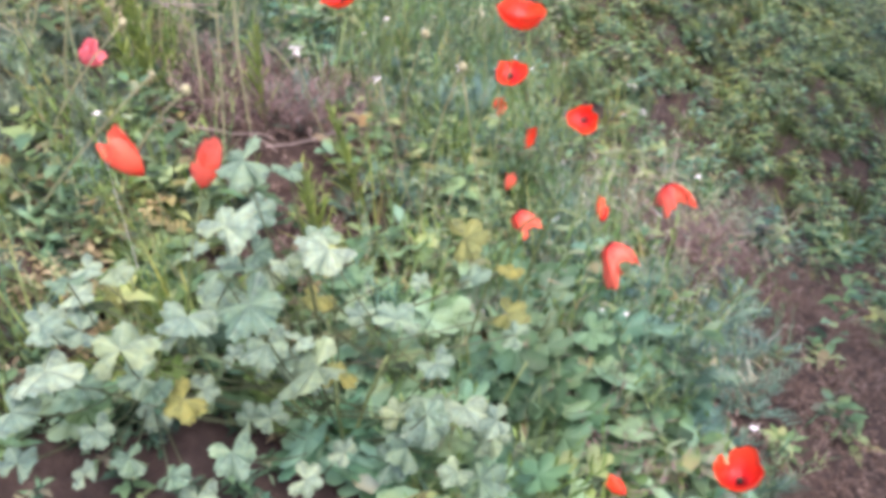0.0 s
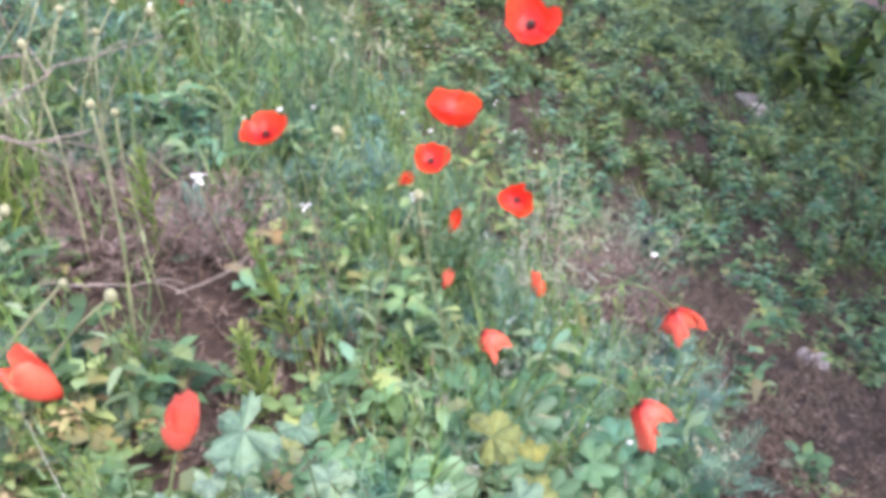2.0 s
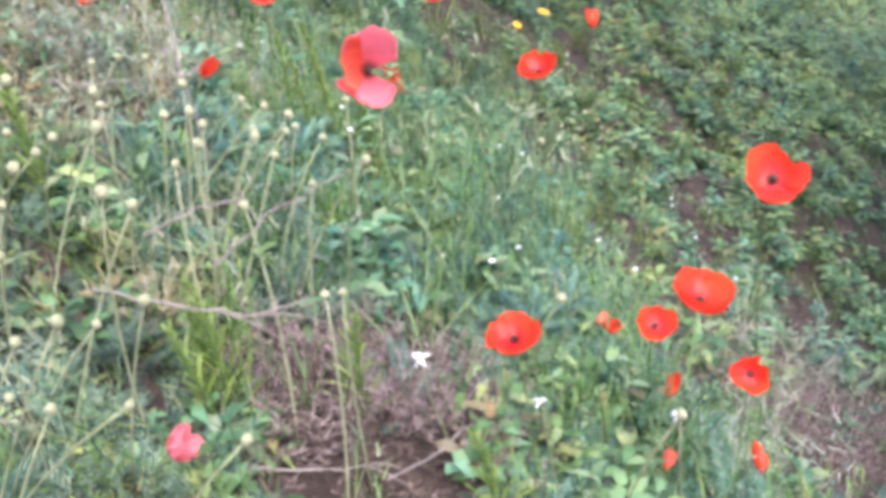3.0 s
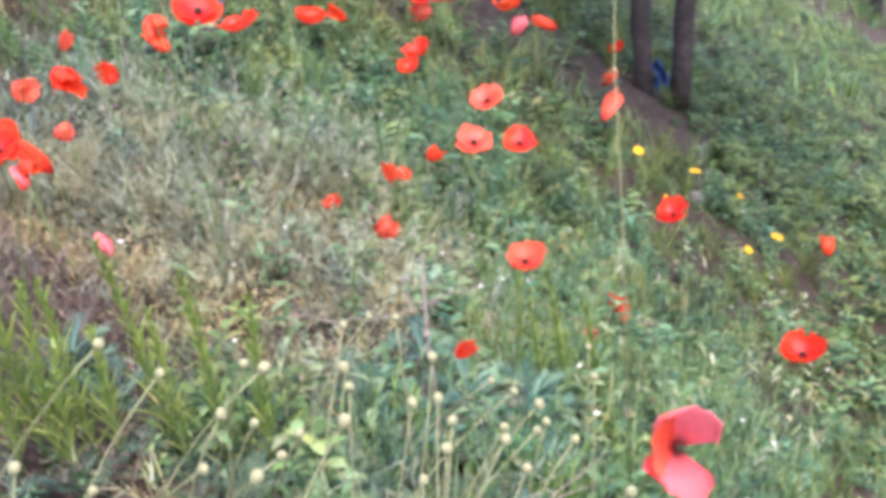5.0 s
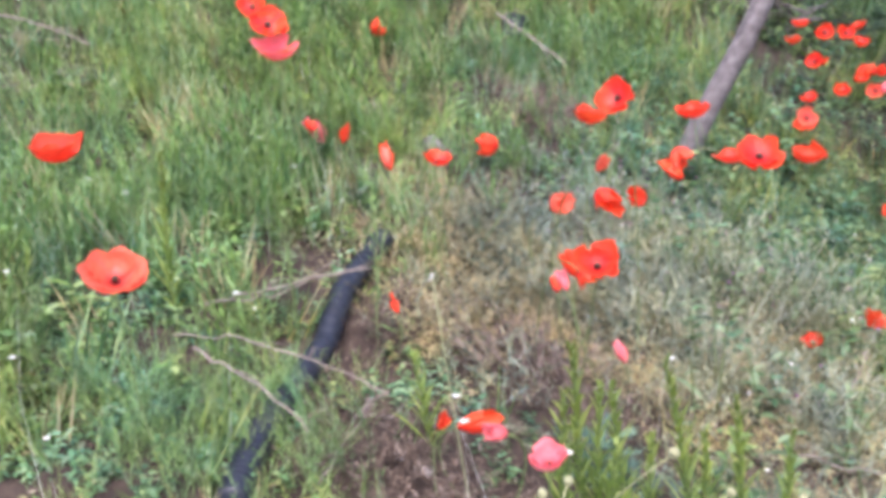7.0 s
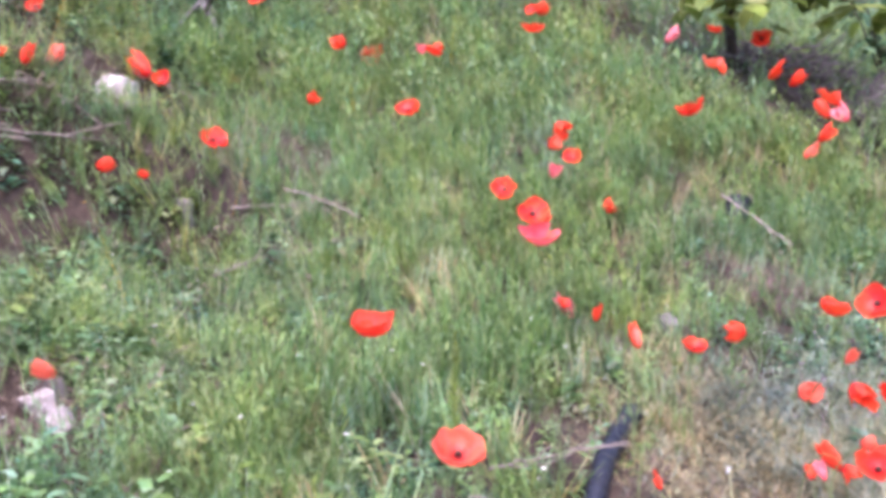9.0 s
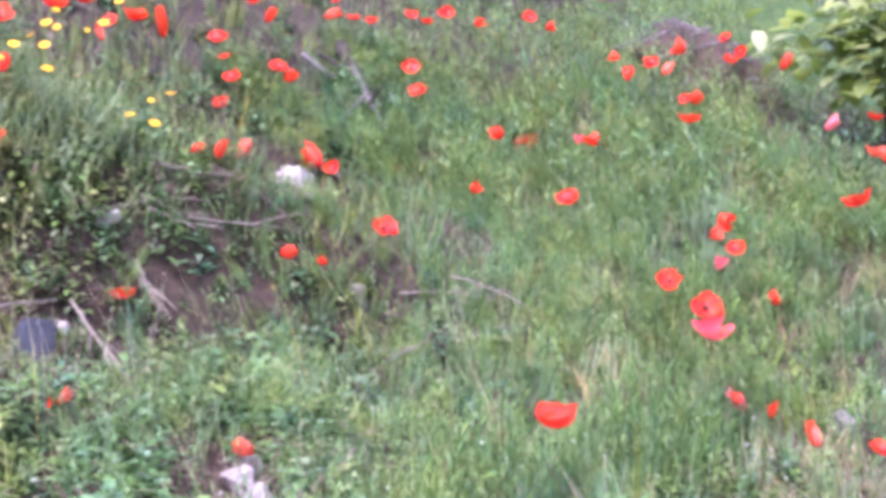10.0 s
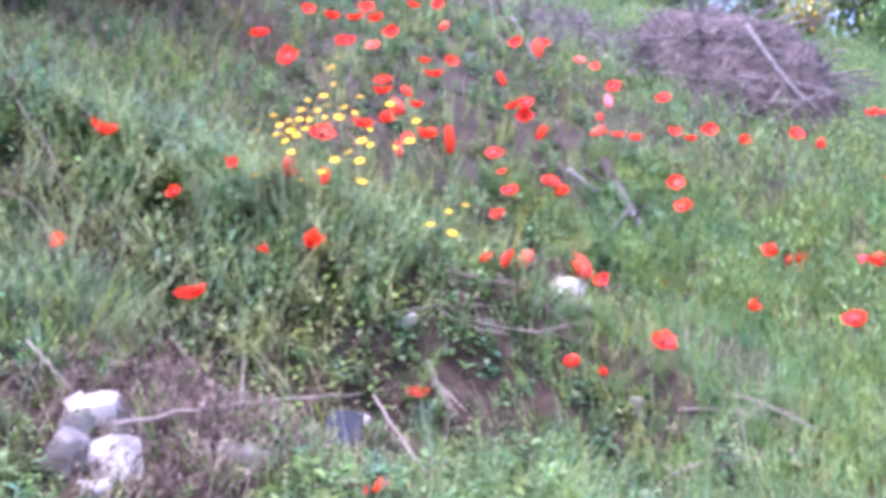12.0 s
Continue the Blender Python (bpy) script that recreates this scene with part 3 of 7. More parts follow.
LANCE_LEAF = [blade_mesh("leaf", 1.0, w, d, 5, YOUNG_ONE) for w, d in ((0.1, 0.3), (0.13, 0.5), (0.08, 0.2))]
TUFT_BLADE = [blade_mesh("blade", 1.0, w, d, 6, GRASS_ONE) for w, d in ((0.022, 0.35), (0.018, 0.2), (0.025, 0.5))]


def leafy_weed(x, y, h, leaf=0.05, n=13, blades=None):
    words = "upright green weed with lance-shaped leaves" if blades else "leafy green weed with oval leaves round its stem"
    ob = thing("leafy_weed", x, y, hz(x, y), words, "weed", "leafy weeds")
    tip = (R.uniform(-0.2, 0.2) * h, R.uniform(-0.2, 0.2) * h, h)
    path = bezier((0, 0, -0.01), (0, 0, h * 0.5), tip, 6)
    part("stem", tube("stem", path, np.linspace(0.0025, 0.001, 6), 5), STEM, ob)
    for k in range(n):
        t = 0.15 + 0.85 * k / n
        p = path[min(5, int(t * 5))]
        s = leaf * (1.25 - 0.6 * t) * R.uniform(0.75, 1.25)
        part("leaf", R.choice(blades or WEED_LEAF), None, ob, "", Matrix.Translation(p) @ Matrix.Rotation(k * 2.4, 4, "Z") @ Matrix.Rotation(radians(R.uniform(5, 55)), 4, "X") @ Matrix.Diagonal((s, s, s, 1)))


def grass_tuft(x, y, h, n=13):
    ob = thing("grass_tuft", x, y, hz(x, y) - 0.005, "tuft of thin green grass blades", "grass tuft", "grass tufts")
    for k in range(n):
        s = h * R.uniform(0.55, 1.1)
        part("blade", R.choice(TUFT_BLADE), None, ob, "", Matrix.Translation((R.uniform(-0.02, 0.02), R.uniform(-0.02, 0.02), 0)) @ Matrix.Rotation(k * 2.4, 4, "Z") @ Matrix.Rotation(radians(R.uniform(55, 86)), 4, "X") @ Matrix.Diagonal((s, s, s, 1)))


# ---- leaf scatter ----
def template(kind, seed):
    r = random.Random(seed)
    v, f, k = [], [], 0

    def add(p):
        nonlocal k
        v.extend([tuple(q) for q in p[0]])
        f.extend([tuple(q + k for q in g) for g in p[1]])
        k += len(p[0])

    if kind == "grass":
        for i in range(13):
            a, l = r.uniform(0, 6.28), r.uniform(0.5, 1.0)
            add(narrow_leaf((r.uniform(-0.12, 0.12), r.uniform(-0.12, 0.12), 0), (math.cos(a) * r.uniform(0.1, 0.5), math.sin(a) * 0.35, 1), l, 0.018, r.uniform(0.05, 0.35)))
    elif kind == "far_grass":
        for i in range(9):
            a, l = r.uniform(0, 6.28), r.uniform(0.5, 1.0)
            add(narrow_leaf((r.uniform(-0.2, 0.2), r.uniform(-0.2, 0.2), 0), (math.cos(a) * r.uniform(0.1, 0.5), math.sin(a) * 0.35, 1), l, 0.036, r.uniform(0.05, 0.4), 2))
    elif kind == "feather":
        for s in range(4):
            bx, by, lx, ly, hh = r.uniform(-0.2, 0.2), r.uniform(-0.2, 0.2), r.uniform(-0.2, 0.2), r.uniform(-0.2, 0.2), r.uniform(0.6, 1.05)
            add(narrow_leaf((bx, by, 0), (lx, ly, 1), hh, 0.009, 0.0, 2))
            for i in range(17):
                t, a = 0.1 + 0.88 * i / 17, i * 2.4 + s
                add(narrow_leaf((bx + lx * hh * t, by + ly * hh * t, hh * t), (math.cos(a), math.sin(a), r.uniform(0.8, 2.4)), (0.24 - 0.13 * t) * r.uniform(0.6, 1.3), 0.021, 0.25, 1))
    elif kind == "herb":
        for i in range(17):
            a, t = i * 2.4, (i + 0.5) / 17
            hh = t * 0.9
            out = 0.08 + 0.12 * r.random()
            add(narrow_leaf((math.cos(a) * out * 0.3, math.sin(a) * out * 0.3, hh * 0.8), (math.cos(a), math.sin(a), r.uniform(0.1, 0.9)), r.uniform(0.3, 0.5) * (1.15 - 0.5 * t), r.uniform(0.1, 0.17), 0.4, 2))
    elif kind == "low":
        for i in range(11):
            a = r.uniform(0, 6.28)
            d = r.uniform(0.0, 0.8)
            add(narrow_leaf((math.cos(a) * d, math.sin(a) * d, r.uniform(0.02, 0.35)), (math.cos(a + r.uniform(-1, 1)), math.sin(a), r.uniform(0.0, 0.8)), r.uniform(0.35, 0.7), 0.2, 0.25, 1))
    elif kind == "sprig":
        for i in range(9):
            a, b = r.uniform(0, 6.28), r.uniform(0, 6.28)
            p = np.array((math.cos(b) * r.uniform(0, 0.5), math.sin(b) * r.uniform(0, 0.5), r.uniform(0, 0.25)))
            d = (math.cos(a), math.sin(a), r.uniform(0.2, 1.6))
            l = r.uniform(0.5, 1.0)
            add(narrow_leaf(p, d, l, 0.018, r.uniform(0.1, 0.5), 2))
            dn = np.array(d) / np.linalg.norm(d)
            for j in range(6):
                q = p + dn * l * (0.3 + 0.11 * j) - np.array((0, 0, 0.05))
                add(narrow_leaf(q, (r.uniform(-1, 1), r.uniform(-1, 1), r.uniform(-0.2, 1)), r.uniform(0.1, 0.2), 0.06, 0.2, 1))
    elif kind == "pinnate":
        for i in range(8):
            a = i * 0.9 + r.uniform(0, 0.5)
            d = np.array((math.cos(a), math.sin(a), r.uniform(0.5, 1.3)))
            d /= np.linalg.norm(d)
            side = np.cross(d, (0, 0, 1.0))
            l = r.uniform(0.6, 1.0)
            add(narrow_leaf((0, 0, 0.02), d, l, 0.06, 0.35, 3))
            for j in range(7):
                t = 0.25 + 0.1 * j
                p = d * l * t - np.array((0, 0, 0.35 * l * t * t))
                for s in (-1, 1):
                    add(narrow_leaf(p, side * s + d * 0.7, (0.34 - 0.2 * abs(t - 0.5)) * l * r.uniform(0.8, 1.1), 0.055, 0.2, 1))
    elif kind == "forb":
        for s in range(3):
            bx, by, lx, ly, hh = r.uniform(-0.15, 0.15), r.uniform(-0.15, 0.15), r.uniform(-0.22, 0.22), r.uniform(-0.22, 0.22), r.uniform(0.6, 1.05)
            add(narrow_leaf((bx, by, 0), (lx, ly, 1), hh, 0.014, 0.0, 2))
            for i in range(12):
                t, a = 0.12 + 0.88 * i / 12, i * 2.4 + s
                add(narrow_leaf((bx + lx * hh * t, by + ly * hh * t, hh * t), (math.cos(a), math.sin(a), r.uniform(0.9, 2.6) + t), (0.27 - 0.13 * t) * r.uniform(0.6, 1.25), r.uniform(0.016, 0.028), 0.3, 2))
    elif kind == "far_forb":
        for s in range(3):
            bx, by, lx, ly, hh = r.uniform(-0.2, 0.2), r.uniform(-0.2, 0.2), r.uniform(-0.25, 0.25), r.uniform(-0.25, 0.25), r.uniform(0.55, 1.05)
            for i in range(9):
                t, a = 0.15 + 0.85 * i / 9, i * 2.4 + s
                add(narrow_leaf((bx + lx * hh * t, by + ly * hh * t, hh * t), (math.cos(a), math.sin(a), r.uniform(0.5, 2.2)), (0.32 - 0.12 * t) * r.uniform(0.7, 1.3), 0.045, 0.3, 1))
    elif kind == "ear":
        for s in range(2):
            d = np.array((r.uniform(-0.3, 0.3), r.uniform(-0.3, 0.3), 1.0))
            hh = r.uniform(0.75, 1.0)
            add(narrow_leaf((0, 0, 0), d, hh, 0.007, 0.0, 2))
            for i in range(3):
                p = d / np.linalg.norm(d) * hh * (1 - 0.07 * i)
                add(narrow_leaf(p, (r.uniform(-1, 1), r.uniform(-1, 1), r.uniform(-1.2, 0.4)), 0.1, 0.026, 0.3, 2))
    elif kind == "haze":
        for s in range(7):
            a, o = r.uniform(0, 6.28), r.uniform(0.2, 0.9)
            d = np.array((math.cos(a) * o, math.sin(a) * o, 1.0))
            l = r.uniform(0.6, 1.05)
            add(narrow_leaf((0, 0, 0), d, l, 0.01, 0.1, 2))
            dn = d / np.linalg.norm(d)
            for i in range(9):
                t = 0.3 + 0.7 * i / 9
                add(narrow_leaf(dn * l * t - np.array((0, 0, 0.1 * l * t * t)), (r.uniform(-1, 1), r.uniform(-1, 1), r.uniform(0.0, 1.2)), r.uniform(0.08, 0.2), 0.022, 0.2, 1))
    elif kind == "cutleaf":
        for i in range(7):
            a = i * 0.9 + r.uniform(0, 0.6)
            d = np.array((math.cos(a), math.sin(a), r.uniform(0.5, 1.9)))
            d /= np.linalg.norm(d)
            side = np.cross(d, (0, 0, 1.0))
            l = r.uniform(0.6, 1.0)
            base = np.array((r.uniform(-0.1, 0.1), r.uniform(-0.1, 0.1), 0.02))
            add(narrow_leaf(base, d, l, 0.03, 0.3, 2))
            for j in range(6):
                t = 0.3 + 0.12 * j
                p = base + d * l * t - np.array((0, 0, 0.3 * l * t * t))
                for sgn in (-1, 1):
                    e = side * sgn + d * 0.8
                    q = (0.32 - 0.3 * abs(t - 0.5)) * l * r.uniform(0.8, 1.15)
                    add(narrow_leaf(p, e, q, 0.05, 0.1, 1))
                    add(narrow_leaf(p + e / np.linalg.norm(e) * q * 0.45, e + d * 0.9, q * 0.5, 0.04, 0.1, 1))
    elif kind == "lobed":
        for i in range(6):
            a, o, hh = r.uniform(0, 6.28), r.uniform(0.1, 0.9), r.uniform(0.3, 1.0)
            c = np.array((math.cos(a) * o, math.sin(a) * o, hh))
            add(narrow_leaf((0, 0, 0), c, float(np.linalg.norm(c)), 0.03, 0.0, 2))
            e1 = np.array((math.cos(a), math.sin(a), r.uniform(-0.5, 0.3)))
            e1 /= np.linalg.norm(e1)
            e2 = np.cross((r.uniform(-0.4, 0.4), r.uniform(-0.4, 0.4), 1.0), e1)
            e2 /= np.linalg.norm(e2)
            up, size = np.cross(e1, e2), r.uniform(0.3, 0.6)
            rim = [c]
            for k2 in range(21):
                b2 = radians(-150 + 15 * k2)
                q = size * (0.5 + 0.5 * abs(math.cos(b2 * 2.95)) ** 0.5) * (1 - 0.15 * abs(b2) / 3.14)
                rim.append(c + e1 * math.cos(b2) * q + e2 * math.sin(b2) * q + up * size * (0.16 * abs(math.cos(b2 * 2.95)) - 0.1))
            add((rim, [(0, k2, k2 + 1) for k2 in range(1, 21)]))
    elif kind == "litter":
        for i in range(5):
            a = r.uniform(0, 6.28)
            add(narrow_leaf((r.uniform(-1, 1), r.uniform(-1, 1), r.uniform(0.03, 0.2)), (math.cos(a), math.sin(a), r.uniform(-0.1, 0.3)), r.uniform(0.4, 1.0), r.uniform(0.1, 0.4), 0.15, 2))
    elif kind == "fleck":
        for i in range(5):
            a = i * 1.257
            add(narrow_leaf((0, 0, 1), (math.cos(a), math.sin(a), 0.4), 0.03, 0.03, 0.2, 1))
        add(narrow_leaf((0, 0, 0), (0.05, 0.02, 1), 1.0, 0.008, 0.0, 1))
    return np.array(v, float), np.array(f, int)


def scatter(name, label, kind, mat, x, y, scale, lean=0.25, variants=5, seed=1, category="weeds"):
    """Many plants of one kind as one object: yaw, lean and size vary."""
    r = np.random.RandomState(seed)
    n = len(x)
    z = height(x, y) - 0.004
    which = r.randint(0, variants, n)
    vs, fs, off = [], [], 0
    for k in range(variants):
        tv, tf = template(kind, seed * 13 + k)
        m = np.where(which == k)[0]
        if not len(m):
            continue
        yaw, s = r.uniform(0, 6.283, len(m)), scale[m]
        lx, ly = r.normal(0, lean, len(m)), r.normal(0, lean, len(m))
        c, sn = np.cos(yaw), np.sin(yaw)
        px = tv[None, :, 0] * c[:, None] - tv[None, :, 1] * sn[:, None] + tv[None, :, 2] * lx[:, None]
        py = tv[None, :, 0] * sn[:, None] + tv[None, :, 1] * c[:, None] + tv[None, :, 2] * ly[:, None]
        slope = -0.5 * px * 0.6
        pz = tv[None, :, 2] + slope * np.exp(-np.clip(tv[None, :, 2], 0, 1) * 2.5)
        w = np.stack([px, py, pz], -1) * s[:, None, None] + np.stack([x[m], y[m], z[m]], -1)[:, None]
        vs.append(w.reshape(-1, 3))
        fs.append((tf[None] + (np.arange(len(m)) * len(tv))[:, None, None] + off).reshape(-1, 3))
        off += len(m) * len(tv)
    ob = new(name, mesh_of(name, np.concatenate(vs), np.concatenate(fs), False))
    ob.data.materials.append(mat)
    return tagged(ob, label, category, kind="stuff")


def sow(n, box, chance, seed):
    """Places drawn in the box x0, y0, x1, y1 and kept by chance(x, y)."""
    r = np.random.RandomState(seed)
    x, y = r.uniform(box[0], box[2], n), r.uniform(box[1], box[3], n)
    keep = r.uniform(0, 1, n) < np.clip(chance(x, y), 0, 1)
    return x[keep], y[keep], r


def blob(x, y, cx, cy, rx, ry, soft=0.4):
    d = np.sqrt(((x - cx) / rx) ** 2 + ((y - cy) / ry) ** 2)
    return 1 - sstep(1 - soft, 1 + soft, d)


# ---- where things grow ----
def bare(x, y):
    """1 where the earth lies open."""
    b = blob(x, y, 0.33, 0.5, 0.13, 0.1) + blob(x, y, 0.22, 0.74, 0.2, 0.16) * 0.86 + blob(x, y, -0.2, 0.98, 0.26, 0.15) * 0.3
    b = b + blob(x, y, -0.27, 1.62, 0.06, 0.18) + blob(x, y, -0.44, 0.98, 0.12, 0.06) * 0.6 + blob(x, y, 0.19, 0.93, 0.17, 0.15) + blob(x, y, 0.31, 0.43, 0.1, 0.09) + blob(x, y, 0.7, 0.33, 0.09, 0.1) + blob(x, y, -0.83, 1.44, 0.18, 0.09) * 0.85 + blob(x, y, -0.57, 1.1, 0.12, 0.1) * 0.5
    b = b + blob(x, y, -0.86, 1.02, 0.2, 0.15) * 0.9 + blob(x, y, -0.62, 1.36, 0.22, 0.08) * 0.6
    b = b + blob(x, y, -0.3, 5.1, 0.6, 0.55) * 0.9 + blob(x, y, 0.3, 5.2, 0.4, 0.3) * 0.8 + blob(x, y, 2.3, 4.2, 0.5, 0.3) * 0.7 + blob(x, y, -2.35, 4.45, 0.5, 0.3) * 0.75 + blob(x, y, 0.9, 4.2, 0.35, 0.3) * 0.35
    b = b + 0.72 * sstep(0.8, 1.15, x) * sstep(-0.1, 0.5, rough_noise(x, y, 0.6, 21)) * (1 - 0.85 * sstep(2.4, 3.2, y)) + blob(x, y, 1.4, 1.15, 0.5, 0.85) * 0.8 + blob(x, y, 1.15, 0.3, 0.3, 0.45) * 0.8 + blob(x, y, 0.78, 1.25, 0.2, 0.25) * 0.6 + blob(x, y, -0.36, 1.6, 0.3, 0.14) * 0.75 + blob(x, y, -1.62, 2.6, 0.2, 0.22) * 0.6 + blob(x, y, -1.2, 1.25, 0.12, 0.25) * 0.7
    u = -(x + 3.22) + 0.25 * (y - 0.4)
    b = b + sstep(-0.24, -0.08, u) * (1 - sstep(-0.02, 0.12, u)) * (0.55 + 0.45 * sstep(-0.3, 0.3, rough_noise(x, y, 0.35, 22))) * sstep(-1.5, -0.8, y) * (1 - sstep(0.75, 1.05, y)) * 0.9 + blob(x, y, -3.5, 1.05, 0.22, 0.22) * 0.85 + blob(x, y, -3.36, 0.75, 0.14, 0.2) * 0.8
    b = b + blob(x, y, -2.6, -0.5, 0.4, 0.26) * 0.9 + blob(x, y, -2.8, -0.12, 0.35, 0.3) * 0.9 + blob(x, y, -3.0, -0.4, 0.2, 0.28) * 0.9 + blob(x, y, -2.15, 0.42, 0.3, 0.15) + blob(x, y, -3.75, 1.45, 0.35, 0.22) * 0.8
    b = b + blob(x, y, -3.1, 4.7, 0.5, 0.5) * 0.6 + blob(x, y, -6.3, 4.6, 0.9, 0.7) * 0.9 + blob(x, y, -4.72, 2.15, 0.3, 0.25) * 0.9
    b = b + blob(x, y, -2.85, 1.3, 0.14, 0.1) * 0.6 + blob(x, y, -3.35, 2.06, 0.3, 0.14) * 0.6
    return np.clip(b, 0, 1)


def dry(x, y):
    """1 on the carpet of dried-up, straw-coloured plants."""
    return np.clip(blob(x, y, -0.95, 1.75, 0.45, 0.42, 0.5) + blob(x, y, -0.5, 1.7, 0.35, 0.22, 0.5) + blob(x, y, -0.4, 2.05, 0.25, 0.25), 0, 1)


def greyish(x, y):
    return np.clip(blob(x, y, -0.75, 2.1, 0.55, 0.42, 0.5) + blob(x, y, 0.85, 0.8, 0.14, 0.2) * 0.5 + blob(x, y, 0.62, 0.55, 0.12, 0.12), 0, 1)


def meadow(x, y):
    """1 in the tall fine green growth north-west of the camera."""
    return np.clip(sstep(0.25, 1.0, y - 0.45 - 0.42 * (-x - 1.6)) * sstep(1.15, 1.6, -x) + blob(x, y, -1.75, 0.85, 0.4, 0.45), 0, 1)


def clear_of_eye(x, y):
    """0 close to the way along which the camera is carried."""
    d = np.minimum(np.hypot(x - 0.65, y + 0.5), np.minimum(np.hypot(x - 0.3, y - 0.05), np.hypot(x - 0.05, y + 0.5)))
    return sstep(0.12, 0.3, d)


gaps = lambda x, y: np.maximum(0.06 + 0.94 * sstep(-0.65, -0.2, rough_noise(x, y, 0.26, 24)), 0.7 * sstep(3.2, 4.6, np.hypot(x, y)))
OPEN = lambda x, y: (1 - bare(x, y)) * clear_of_eye(x, y) * gaps(x, y)
clump = lambda x, y, s, k: sstep(-0.6, 0.5, rough_noise(x, y, s, k))

tussock = lambda x, y: sstep(-0.25, 0.4, rough_noise(x, y, 0.55, 31) + 0.35 * rough_noise(x, y, 0.2, 29))
WIDE = (-8.5, -1.6, 3.5, 7.5)

# fine tall meadow
x, y, r = sow(8500, (-4.6, 0.3, -1.1, 4.2), lambda x, y: OPEN(x, y) * meadow(x, y) * (0.06 + 0.94 * tussock(x, y)), 41)
scatter("meadow_growth", "tall fine green meadow plants with feathery leaves", "feather", MEADOW, x, y, r.uniform(0.13, 0.26, len(x)) * (0.65 + 0.5 * tussock(x, y)), 0.18, seed=2, category="meadow")
x, y, r = sow(9500, (-10, 1.5, -1.5, 11), lambda x, y: OPEN(x, y) * meadow(x, y) * sstep(3.5, 5, np.hypot(x, y)) * 0.9, 42)
scatter("far_meadow_growth", "tall fine green plants higher up the bank", "far_forb", MEADOW, x, y, r.uniform(0.22, 0.42, len(x)), 0.22, seed=3, category="meadow")
x, y, r = sow(1500, (-5, 0.2, -1.0, 5), lambda x, y: OPEN(x, y) * meadow(x, y) * (0.12 + 0.7 * tussock(x, y)), 43)
scatter("meadow_grass", "thin green grass blades in the meadow", "grass", MEADOW, x, y, r.uniform(0.13, 0.32, len(x)), 0.2, seed=4, category="grass")
x, y, r = sow(5200, (-4.4, 0.2, -1.0, 4.0), lambda x, y: OPEN(x, y) * meadow(x, y) * (0.15 + 0.85 * tussock(x, y)), 85)
scatter("meadow_forbs", "upright green plants with lance-shaped leaves", "forb", YOUNG, x, y, r.uniform(0.12, 0.26, len(x)) * (0.7 + 0.5 * tussock(x, y)), 0.2, seed=45, category="meadow")

x, y, r = sow(800, (-3.6, 0.3, -1.0, 3.2), lambda x, y: OPEN(x, y) * meadow(x, y) * clump(x, y, 0.3, 12), 98)
scatter("pale_meadow_growth", "pale grey-green feathery plants in the meadow", "feather", BUSH, x, y, r.uniform(0.12, 0.26, len(x)), 0.22, seed=58, category="meadow")

# lush leafy weeds round the first poppies and in the middle
lush = lambda x, y: np.clip(blob(x, y, 0.45, 0.75, 0.55, 0.75) + blob(x, y, 0.1, 1.6, 0.55, 0.6) + blob(x, y, -0.2, 2.7, 0.9, 0.8) + blob(x, y, -0.9, 3.2, 0.8, 0.7), 0, 1)
x, y, r = sow(5800, (-2.0, -0.1, 1.3, 4.2), lambda x, y: OPEN(x, y) * lush(x, y) * (0.3 + 0.7 * clump(x, y, 0.3, 32)), 44)
scatter("leafy_weeds", "dense leafy green weeds below the poppies", "herb", HERB, x, y, r.uniform(0.06, 0.17, len(x)), 0.3, seed=5)
x, y, r = sow(2500, (-1.2, 0.0, 1.3, 3.6), lambda x, y: OPEN(x, y) * lush(x, y) * clump(x, y, 0.35, 33), 45)
scatter("blue_green_weeds", "blue-green weeds with finely cut leaves", "pinnate", GLAUCOUS, x, y, r.uniform(0.05, 0.11, len(x)), 0.3, seed=6)
x, y, r = sow(2300, (-1.6, 0.0, 1.4, 4.4), lambda x, y: OPEN(x, y) * (0.25 + 0.75 * lush(x, y)) * (1 - dry(x, y)) * clump(x, y, 0.25, 34), 46)
scatter("grass_tufts", "green grass tufts between the weeds", "grass", GRASS, x, y, r.uniform(0.08, 0.24, len(x)), 0.3, seed=7, category="grass")
x, y, r = sow(3000, (-1.6, 0.0, 1.4, 4.4), lambda x, y: OPEN(x, y) * lush(x, y) * (1 - dry(x, y)), 47)
scatter("feathery_weeds", "feathery green weeds of middling height", "feather", HERB, x, y, r.uniform(0.1, 0.26, len(x)), 0.25, seed=8)

# teal and sage clumps with finely cut leaves, bright leafy stems, small lobed leaves
teal = lambda x, y: np.clip(blob(x, y, 0.45, 1.45, 0.28, 0.45) + blob(x, y, 0.5, 0.95, 0.22, 0.25) + blob(x, y, 0.86, 0.66, 0.16, 0.26) + blob(x, y, 0.62, 0.42, 0.2, 0.16) * 0.7 + blob(x, y, -0.1, 1.5, 0.22, 0.16) + blob(x, y, -0.55, 2.95, 0.5, 0.4) * 0.7, 0, 1)
x, y, r = sow(3400, (-1.2, 0.1, 1.2, 3.5), lambda x, y: teal(x, y) * (0.3 + 0.7 * clump(x, y, 0.2, 20)), 86)
scatter("teal_weeds", "blue-green weeds with finely divided leaves", "cutleaf", GLAUCOUS, x, y, r.uniform(0.06, 0.13, len(x)), 0.3, seed=46)
